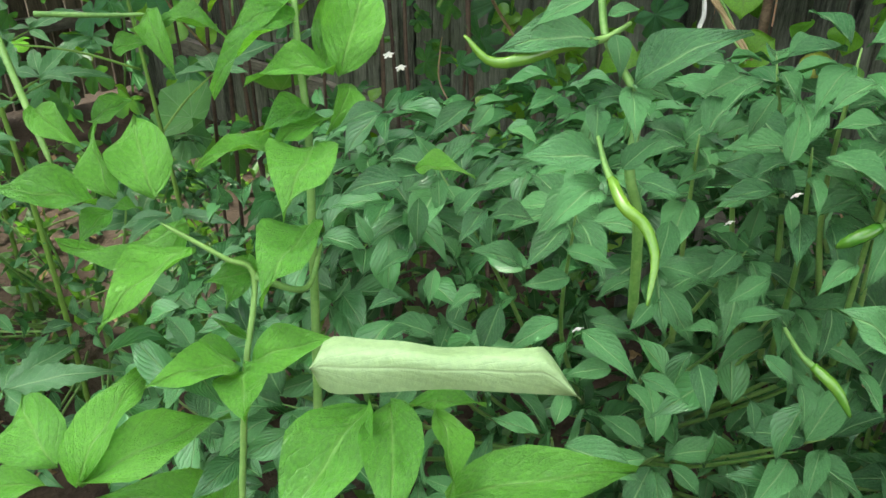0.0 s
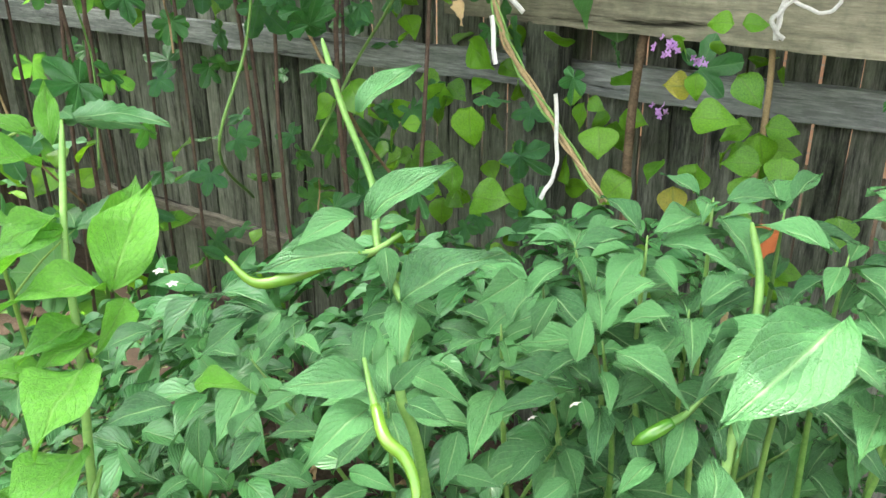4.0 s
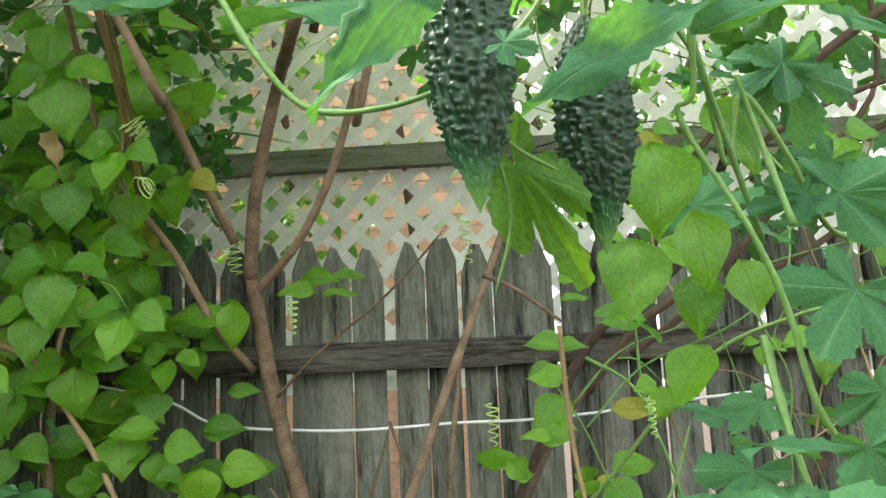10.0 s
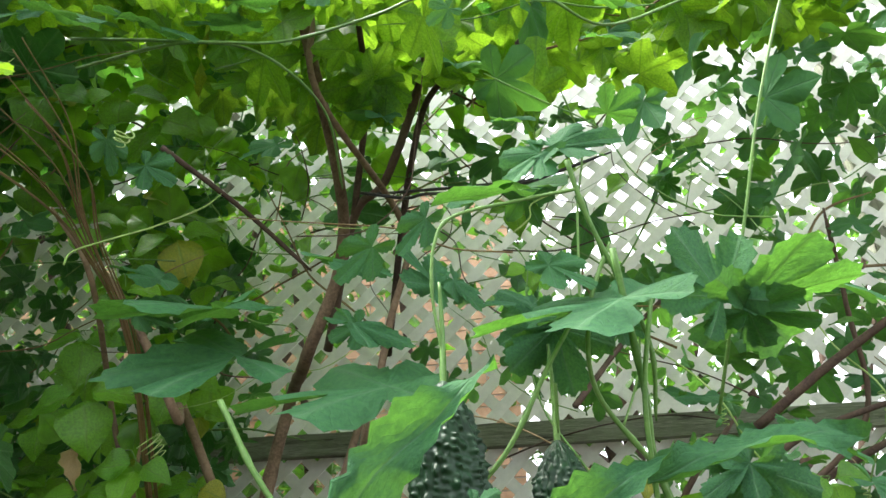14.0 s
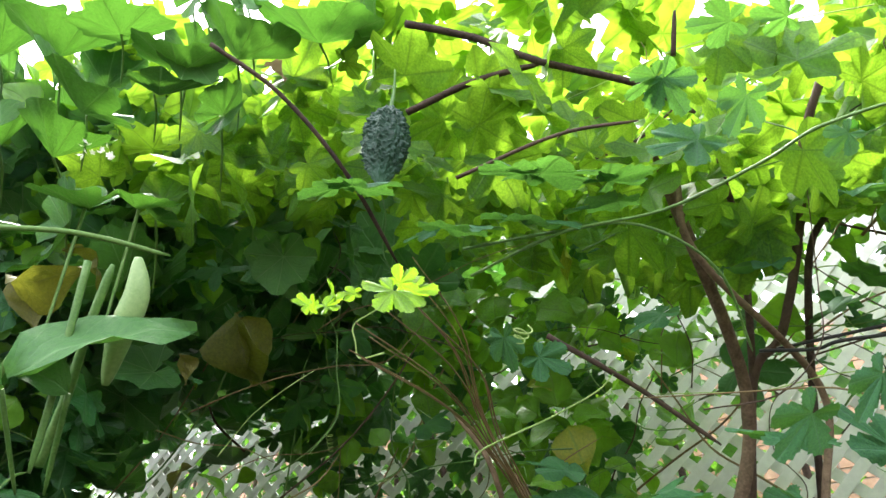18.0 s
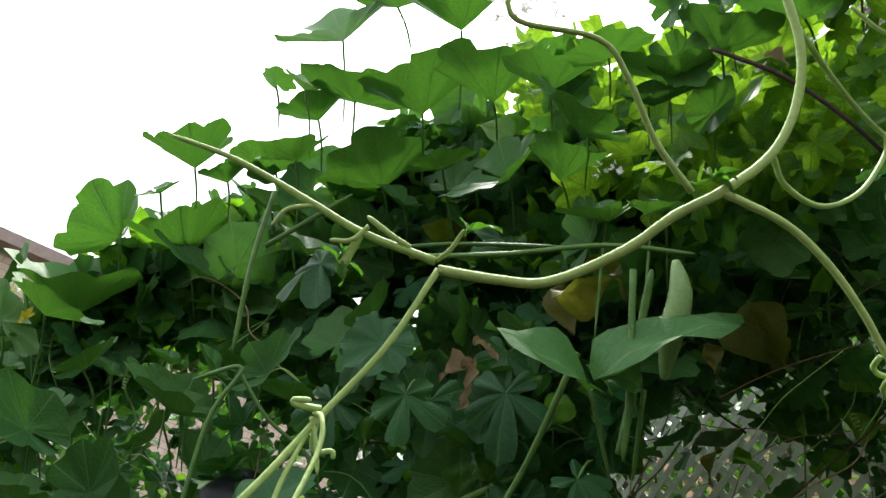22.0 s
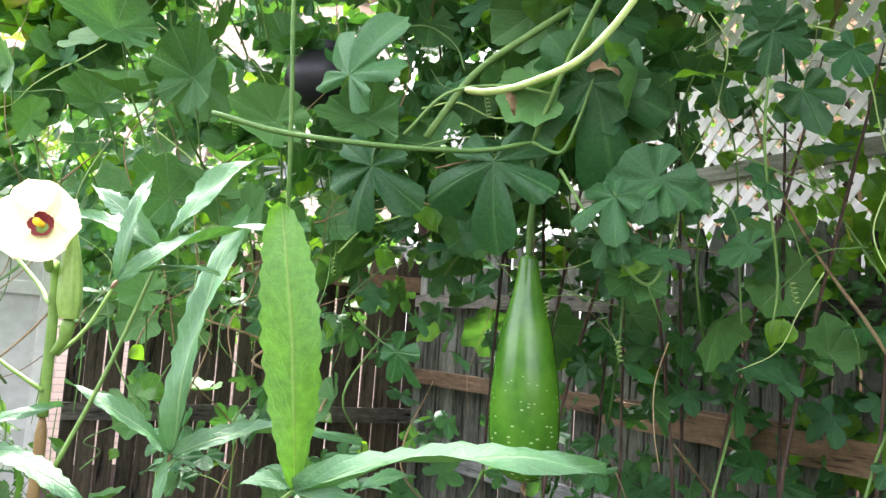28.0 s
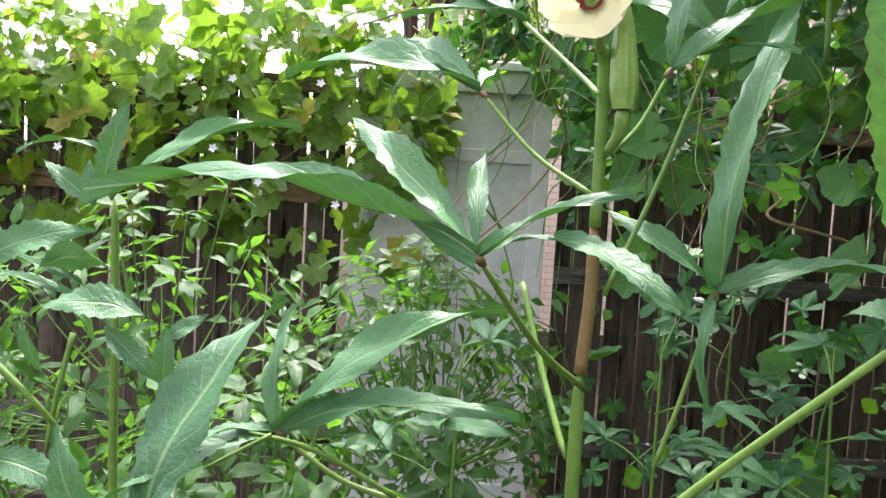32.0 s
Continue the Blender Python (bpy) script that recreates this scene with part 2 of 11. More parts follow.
M_DRY = plain_material("dry_leaf", (0.15, 0.1, 0.045), (0.38, 0.28, 0.16), 40.0, 0.8, 0.2, 0.6, 0.004, None, 0.3)
M_TAN = plain_material("papery_tan_leaf", (0.42, 0.29, 0.14), (0.72, 0.56, 0.34), 50.0, 0.8, 0.2, 0.5, 0.003, None, 0.35)
# brighter bean leaf: light on some leaves put in its colour; also pale shoots
M_BEANLIT = leaf_material("lit_vine_leaf", (0.09, 0.24, 0.012), (0.19, 0.4, 0.02), (0.24, 0.42, 0.06), (0.34, 0.66, 0.02), 0.45, 0.45, 5.0, 3.0, 0.4)
M_STEM = plain_material("green_stem", (0.06, 0.15, 0.03), (0.15, 0.27, 0.07), 40.0, 0.5, 0.3, 0.3, 0.002)
M_TENDRIL = plain_material("pale_tendril", (0.24, 0.4, 0.09), (0.42, 0.58, 0.2), 60.0, 0.55, 0.3, 0.4, 0.002)
M_OKRASTEM = plain_material("okra_stem", (0.085, 0.17, 0.03), (0.16, 0.29, 0.055), 20.0, 0.45, 0.3, 0.3, 0.002)
M_REDSTEM = plain_material("red_brown_stem", (0.12, 0.075, 0.03), (0.2, 0.14, 0.06), 30.0, 0.5, 0.3, 0.3, 0.002)
M_OKRARED = plain_material("reddish_okra_stem", (0.12, 0.07, 0.03), (0.2, 0.14, 0.05), 30.0, 0.5, 0.3, 0.3, 0.002)
M_BARK = plain_material("brown_bark", (0.075, 0.052, 0.033), (0.25, 0.175, 0.115), 30.0, 0.85, 0.2, 0.7, 0.004)
M_DARKBARK = plain_material("dark_bark", (0.035, 0.025, 0.02), (0.11, 0.075, 0.055), 40.0, 0.85, 0.2, 0.7, 0.004)
M_DRYVINE = plain_material("dry_vine", (0.13, 0.09, 0.045), (0.33, 0.245, 0.135), 50.0, 0.85, 0.2, 0.6, 0.003)
M_PICKET = wood_material("weathered_picket", (0.022, 0.025, 0.02), (0.195, 0.205, 0.168), (0.07, 0.085, 0.055), 0.8, 6.0)
M_RAIL = wood_material("weathered_rail", (0.02, 0.018, 0.015), (0.17, 0.16, 0.13), (0.06, 0.06, 0.045), 0.85, 5.0)
M_BEAM = wood_material("grey_brown_beam", (0.055, 0.05, 0.034), (0.27, 0.255, 0.185), (0.1, 0.1, 0.07), 0.85, 3.0)
M_NEWWOOD = wood_material("honey_coloured_lumber", (0.24, 0.14, 0.06), (0.42, 0.28, 0.13), (0.3, 0.19, 0.085), 0.6, 5.0)
M_HANDRAIL = wood_material("weathered_tan_handrail", (0.3, 0.235, 0.15), (0.54, 0.44, 0.3), (0.36, 0.3, 0.2), 0.7, 5.0)
M_BROWNRAIL = wood_material("brown_rail", (0.09, 0.058, 0.033), (0.26, 0.17, 0.1), (0.11, 0.085, 0.05), 0.8, 7.0)
M_WHITE = plain_material("white_lattice_paint", (0.66, 0.65, 0.61), (0.86, 0.85, 0.81), 7.0, 0.55, 0.3, 0.1, 0.002)
M_DOOR = plain_material("dirty_white_paint", (0.5, 0.51, 0.48), (0.74, 0.74, 0.7), 5.0, 0.5, 0.3, 0.1, 0.002)
M_GREENRAIL = wood_material("greenish_grey_board", (0.12, 0.13, 0.09), (0.3, 0.32, 0.25), (0.14, 0.17, 0.1), 0.8, 7.0)
M_BROWNBOARD = wood_material("old_brown_board", (0.03, 0.024, 0.017), (0.13, 0.105, 0.075), (0.05, 0.05, 0.03), 0.85, 6.0)
M_PALERAIL = wood_material("pale_grey_rail", (0.13, 0.14, 0.135), (0.42, 0.44, 0.43), (0.2, 0.22, 0.2), 0.85, 5.0)
M_RIBBON = plain_material("white_cloth_strip", (0.3, 0.3, 0.28), (0.56, 0.56, 0.53), 160.0, 0.8, 0.2, 0.5, 0.002)
M_WIRE = plain_material("white_cord", (0.5, 0.52, 0.52), (0.7, 0.72, 0.72), 60.0, 0.6, 0.3, 0.2, 0.001)
M_BLACKWIRE = plain_material("black_cable", (0.01, 0.01, 0.01), (0.03, 0.03, 0.03), 60.0, 0.5, 0.4, 0.2, 0.001)
M_SOIL = plain_material("soil", (0.012, 0.009, 0.007), (0.05, 0.037, 0.027), 9.0, 0.95, 0.1, 1.0, 0.03)
M_BRICK = plain_material("orange_brick", (0.42, 0.22, 0.14), (0.6, 0.38, 0.26), 6.0, 0.85, 0.2, 0.4, 0.004)
M_MORTAR = plain_material("mortar", (0.35, 0.3, 0.25), (0.5, 0.45, 0.4), 20.0, 0.9, 0.1, 0.3, 0.003)
M_PEACH = plain_material("pale_peach_brick", (0.66, 0.5, 0.4), (0.8, 0.66, 0.55), 6.0, 0.85, 0.2, 0.4, 0.004)
M_SIDING = plain_material("beige_siding", (0.3, 0.28, 0.24), (0.38, 0.35, 0.3), 3.0, 0.7, 0.2, 0.1, 0.002)
M_ROOF = plain_material("roof_shingle", (0.26, 0.18, 0.16), (0.42, 0.33, 0.3), 14.0, 0.9, 0.1, 0.5, 0.01)
M_CHILI = plain_material("green_chili_skin", (0.03, 0.12, 0.012), (0.1, 0.2, 0.022), 14.0, 0.18, 0.5, 0.1, 0.001)
M_PETAL = plain_material("cream_petal", (0.78, 0.72, 0.36), (0.86, 0.82, 0.55), 20.0, 0.5, 0.3, 0.3, 0.002, None, 0.35)
M_MAROON = plain_material("maroon_throat", (0.12, 0.015, 0.02), (0.22, 0.03, 0.03), 40.0, 0.5, 0.3, 0.3, 0.002)
M_WHITEPETAL = plain_material("white_petal", (0.72, 0.72, 0.7), (0.85, 0.85, 0.83), 50.0, 0.55, 0.2, 0.3, 0.001, None, 0.3)
M_YELLOWPETAL = plain_material("yellow_petal", (0.75, 0.55, 0.02), (0.85, 0.7, 0.06), 50.0, 0.5, 0.2, 0.3, 0.001, None, 0.3)
M_PURPLE = plain_material("purple_petal", (0.35, 0.16, 0.45), (0.55, 0.32, 0.65), 60.0, 0.5, 0.2, 0.3, 0.001, None, 0.3)
M_POD = plain_material("okra_pod_skin", (0.12, 0.24, 0.04), (0.24, 0.38, 0.09), 30.0, 0.4, 0.4, 0.3, 0.002)
M_BLACK = plain_material("black_plastic", (0.01, 0.01, 0.012), (0.03, 0.03, 0.035), 20.0, 0.45, 0.4, 0.1, 0.001)
M_TERRA = plain_material("orange_plastic", (0.45, 0.12, 0.04), (0.6, 0.2, 0.08), 12.0, 0.6, 0.3, 0.2, 0.002)


# ---- builders ----
WM = {}


def thing(name, at=(0, 0, 0), label="", category="", group="", kind=""):
    """An empty at a thing's base, which carries its parts."""
    ob = new(name)
    ob.empty_display_size = 0.05
    WM[ob] = Matrix.Translation(at)
    ob.matrix_basis = WM[ob]
    return tagged(ob, label, category, group, kind)


def put(name, mesh, material, parent=None, m=None, label=""):
    """One mesh object at the world pose m, under its thing."""
    if material is not None and not mesh.materials:
        mesh.materials.append(material)
    ob = new(name, mesh)
    if material is not None and mesh.materials[0] != material:
        ob.material_slots[0].link = "OBJECT"
        ob.material_slots[0].material = material
    m = m if m is not None else Matrix()
    WM[ob] = m
    if parent is not None:
        ob.parent = parent
        ob.matrix_basis = WM[parent].inverted() @ m
    else:
        ob.matrix_basis = m
    return tagged(ob, label)


def part(name, bm, material, parent, label="", m=None, smooth=False):
    mesh = bpy.data.meshes.new(name)
    if smooth:
        for f in bm.faces:
            f.smooth = True
    bm.to_mesh(mesh)
    bm.free()
    return put(name, mesh, material, parent, m, label)


def mesh_from(name, verts, tris, uvs=None, smooth=True):
    """A mesh from arrays: verts (n, 3), tris (m, 3), uvs (m, 3, 2)."""
    me = bpy.data.meshes.new(name)
    k = len(tris)
    me.vertices.add(len(verts))
    me.vertices.foreach_set("co", np.ascontiguousarray(verts, dtype=np.float32).ravel())
    me.loops.add(3 * k)
    me.loops.foreach_set("vertex_index", np.ascontiguousarray(tris, dtype=np.int32).ravel())
    me.polygons.add(k)
    me.polygons.foreach_set("loop_start", np.arange(0, 3 * k, 3, dtype=np.int32))
    me.polygons.foreach_set("loop_total", np.full(k, 3, dtype=np.int32))
    me.polygons.foreach_set("use_smooth", np.full(k, smooth))
    if uvs is not None:
        lay = me.uv_layers.new(name="UVMap")
        lay.data.foreach_set("uv", np.ascontiguousarray(uvs, dtype=np.float32).ravel())
    me.update(calc_edges=True)
    me.validate()
    return me


def box(sx, sy, sz, bevel=0.004, at=(0, 0, 0)):
    bm = bmesh.new()
    bmesh.ops.create_cube(bm, size=1.0)
    for v in bm.verts:
        v.co = Vector((v.co.x * sx + at[0], v.co.y * sy + at[1], v.co.z * sz + at[2]))
    if bevel:
        bmesh.ops.bevel(bm, geom=bm.edges[:], offset=bevel, segments=1, affect="EDGES")
    return bm


def curve_points(pts, steps=8):
    """A smooth line through the points (Catmull-Rom)."""
    p = [np.array(q, dtype=float) for q in pts]
    p = [2 * p[0] - p[1]] + p + [2 * p[-1] - p[-2]]
    out = []
    for i in range(1, len(p) - 2):
        for k in range(steps):
            t = k / steps
            a, b, c, d = p[i - 1], p[i], p[i + 1], p[i + 2]
            out.append(0.5 * (2 * b + (c - a) * t + (2 * a - 5 * b + 4 * c - d) * t * t + (3 * b - a - 3 * c + d) * t ** 3))
    out.append(p[-2])
    return np.array(out)


def tube_arrays(line, radii, sides=7, bumpy=0.0, seed=0):
    line = np.asarray(line)
    n = len(line)
    rng = np.random.RandomState(seed)
    tang = np.gradient(line, axis=0)
    tang /= np.linalg.norm(tang, axis=1)[:, None] + 1e-9
    side = np.cross(tang[0], (0.3, 0.2, 0.93))
    if np.linalg.norm(side) < 1e-3:
        side = np.cross(tang[0], (1, 0, 0))
    verts = []
    for i in range(n):
        side = side - tang[i] * side.dot(tang[i])
        side /= np.linalg.norm(side) + 1e-9
        up = np.cross(tang[i], side)
        for k in range(sides):
            a = 2 * math.pi * k / sides
            r = radii[i] * (1 + bumpy * rng.uniform(-1, 1))
            verts.append(line[i] + r * (math.cos(a) * side + math.sin(a) * up))
    verts += [line[0], line[-1]]
    tris = []
    for i in range(n - 1):
        for k in range(sides):
            a, b = i * sides + k, i * sides + (k + 1) % sides
            tris += [(a, b, b + sides), (a, b + sides, a + sides)]
    for k in range(sides):
        tris += [((k + 1) % sides, k, n * sides), ((n - 1) * sides + k, (n - 1) * sides + (k + 1) % sides, n * sides + 1)]
    return np.array(verts), np.array(tris)


def tube(name, pts, r0, r1, material, parent, label="", steps=8, sides=7, bumpy=0.0, knots=0.0):
    """A tapered stem through the points; knots: swelling at its joints."""
    line = curve_points(pts, steps) if len(pts) > 2 or steps < 2 else np.linspace(pts[0], pts[1], steps + 1)
    radii = np.linspace(r0, r1, len(line))
    if knots:
        radii = radii * (1 + knots * np.array([1.0 if (i % 11) == 5 else 0.0 for i in range(len(line))]))
    radii[-1] *= 0.45
    radii[-2] *= 0.85
    v, t = tube_arrays(line, radii, sides, bumpy, len(pts))
    return put(name, mesh_from(name, v, t), material, parent, None, label)


def coil(start, axis, length, turns, r0, r1):
    """Points of a coiled tendril."""
    a = Vector(axis).normalized()
    s = a.orthogonal().normalized()
    u = a.cross(s)
    out = []
    k = int(turns * 9)
    for i in range(k + 1):
        t = i / k
        r = r0 + (r1 - r0) * t
        ang = 2 * math.pi * turns * t
        out.append(Vector(start) + a * length * t + s * (r * math.cos(ang) - r0) + u * r * math.sin(ang))
    return out


# ---- leaf shapes: base at the origin, along +y, upper face to +z, one unit long ----
def blade(width, peak, tip, fold=0.12, droop=0.15, wave=0.03, rows=7, teeth=0.0, seed=0, twist=0.0, curl=0.0):
    """A single blade, widest at peak; tip: how drawn-out its point is."""
    rng = np.random.RandomState(seed)
    cols = (-1.0, -0.5, 0.0, 0.5, 1.0)
    verts, uv = [], []
    ph = rng.uniform(0, 6, 4)
    bend = rng.uniform(-0.08, 0.08)
    for i in range(rows + 1):
        v = i / rows
        a = v / peak if v < peak else (1 - v) / (1 - peak)
        w = width / 2 * (math.sin(a * math.pi / 2) ** (0.75 if v < peak else tip))
        w = max(w, 0.004)
        w *= 1 + teeth * (0.5 if i % 2 else -0.5) * rng.uniform(0.6, 1.3)
        for c in cols:
            z = fold * abs(c) * w / (width / 2 + 1e-6) * width + droop * 1.3 * v * (1 - v)
            z += wave * math.sin(7 * v + ph[0] + 2 * c) * abs(c) + 0.4 * wave * math.sin(13 * v + ph[1] - 3 * c)
            z -= curl * v ** 3
            tw = twist * v * c * w
            verts.append((c * w + bend * v * (1 - v) * 2, v, z + tw))
            uv.append((c * 0.5 + 0.5, v))
    n = len(cols)
    tris = []
    for i in range(rows):
        for k in range(n - 1):
            a = i * n + k
            tris += [(a, a + 1, a + n + 1), (a, a + n + 1, a + n)]
    verts, tris, uv = np.array(verts), np.array(tris), np.array(uv)
    return verts, tris, uv[tris]


def palm(lobes, sinus, spread=150.0, narrow=1.0, cup=0.1, wave=0.04, teeth=0.05, step=5, rings=3, seed=0, heart=0.12, tilt=0.0, scallop=0.0, profile=None, cone=0.0):
    """A lobed leaf: lobes are (angle from +y, length); sinus: how deep the notches cut (0 none, 1 to the base).
    profile: half a lobe's outline from notch to tip, as (share of the half gap, share of the length); cone: how steeply it rises from the stalk."""
    rng = np.random.RandomState(seed)
    lobes = sorted(lobes)
    angs = [a for a, _ in lobes]
    per = len(lobes)
    edge = []
    for i in range(per - 1):
        for k in range(step):
            t = k / step
            a = angs[i] + (angs[i + 1] - angs[i]) * t
            near, ln = (i, t) if t < 0.5 else (i + 1, 1 - t)
            dip = (0.5 - 0.5 * math.cos(2 * math.pi * t)) ** narrow
            r = (lobes[i][1] * (1 - t) + lobes[i + 1][1] * t) * (1 - sinus * dip) * (1 - scallop * (0.5 - 0.5 * math.cos(6 * math.pi * t)))
            edge.append((a, r, near))
    edge.append((angs[-1], lobes[-1][1], per - 1))
    first, last = angs[0], angs[-1]
    head = [(first - (spread - abs(first)) * k / 2, lobes[0][1] * (1 - 0.25 * k), 0) for k in (2, 1)] if spread > abs(first) + 4 else []
    tail = [(last + (spread - abs(last)) * k / 2, lobes[-1][1] * (1 - 0.25 * k), per - 1) for k in (1, 2)] if spread > abs(last) + 4 else []
    edge = head + edge + tail
    if profile:
        edge = []
        for i, (a, r) in enumerate(lobes):
            gl = (a - angs[i - 1]) / 2 if i else spread + a
            gr = (angs[i + 1] - a) / 2 if i < per - 1 else spread - a
            edge += [(a - gl * off, r * k, i) for off, k in profile if i == 0 or off < 1]
            edge += [(a + gr * off, r * k, i) for off, k in reversed(profile[:-1])]
    verts, rad = [(0, heart, 0)], []
    ph = rng.uniform(0, 6, 3)
    gap = (angs[-1] - angs[0]) / max(per - 1, 1) / 2
    for j in range(1, rings + 1):
        f = (j / rings) ** 0.85
        for i, (a, r, near) in enumerate(edge):
            rr = r * f
            if j == rings:
                rr *= 1 + teeth * rng.uniform(-1, 1)
            an = radians(a)
            x, y = rr * math.sin(an), heart + rr * math.cos(an)
            off = abs(a - lobes[near][0]) / (gap + 1e-6)
            z = cup * rr * rr + cone * rr + wave * f * math.sin(3 * an + ph[0]) + wave * 0.7 * f * math.sin(9 * an + ph[1]) + 0.02 * rr * min(off, 1) - 0.12 * max(0, f - 0.6) * rr
            verts.append((x, y, z + tilt * y))
            rad.append(r)
    m = len(edge)
    tris, uvs = [], []

    def uvp(i, j, near):
        a, r, _ = edge[i]
        return (0.5 + 0.5 * max(-1, min(1, (a - lobes[near][0]) / (gap + 1e-6))), (j / rings) ** 0.85)
    for i in range(m - 1):
        near = edge[i][2] if edge[i][2] == edge[i + 1][2] else (edge[i][2] if abs(edge[i][0] - lobes[edge[i][2]][0]) < abs(edge[i + 1][0] - lobes[edge[i + 1][2]][0]) else edge[i + 1][2])
        tris.append((0, 1 + i + 1, 1 + i))
        uvs.append(((0.5, 0), uvp(i + 1, 1, near), uvp(i, 1, near)))
        for j in range(1, rings):
            a, b = 1 + (j - 1) * m + i, 1 + (j - 1) * m + i + 1
            c, d = a + m, b + m
            tris += [(a, b, d), (a, d, c)]
            uvs += [(uvp(i, j, near), uvp(i + 1, j, near), uvp(i + 1, j + 1, near)), (uvp(i, j, near), uvp(i + 1, j + 1, near), uvp(i, j + 1, near))]
    verts = np.array(verts)
    return verts, np.array(tris), np.array(uvs)


BITTER_LOBES = [(-122, 0.52), (-60, 0.8), (0, 0.88), (60, 0.8), (122, 0.52)]
GOURD_LOBES = [(-138, 0.55), (-88, 0.74), (-42, 0.76), (0, 0.86), (42, 0.76), (88, 0.74), (138, 0.55)]
ROUND_LOBES = [(-130, 0.62), (-82, 0.74), (-40, 0.8), (0, 0.84), (40, 0.8), (82, 0.74), (130, 0.62)]
CUT_LOBE = [(1.0, 0.44), (0.9, 0.55), (0.87, 0.7), (0.66, 0.72), (0.65, 0.86), (0.42, 0.88), (0.36, 0.97), (0.14, 0.96), (0.0, 1.0)]
CUT_SMALL = [(1.0, 0.45), (0.82, 0.68), (0.4, 0.88), (0.0, 1.0)]
PADDLE_LOBE = [(1.0, 0.38), (0.86, 0.5), (0.74, 0.7), (0.64, 0.85), (0.55, 0.89), (0.42, 0.955), (0.25, 0.955), (0.1, 1.0), (0.0, 1.02)]
PADDLE_SMALL = [(1.0, 0.45), (0.72, 0.74), (0.35, 0.93), (0.0, 1.0)]
SHALLOW_LOBE = [(1.0, 0.88), (0.74, 0.91), (0.5, 0.94), (0.24, 0.97), (0.0, 1.0)]
RIM_LOBE = [(1.0, 0.9), (0.85, 0.915), (0.6, 0.95), (0.35, 0.98), (0.12, 0.995), (0.0, 1.0)]
SHALLOW_SMALL = [(1.0, 0.89), (0.45, 0.95), (0.0, 1.0)]
LUFFA_LOBES = [(-118, 0.5), (-58, 0.72), (0, 0.88), (58, 0.72), (118, 0.5)]
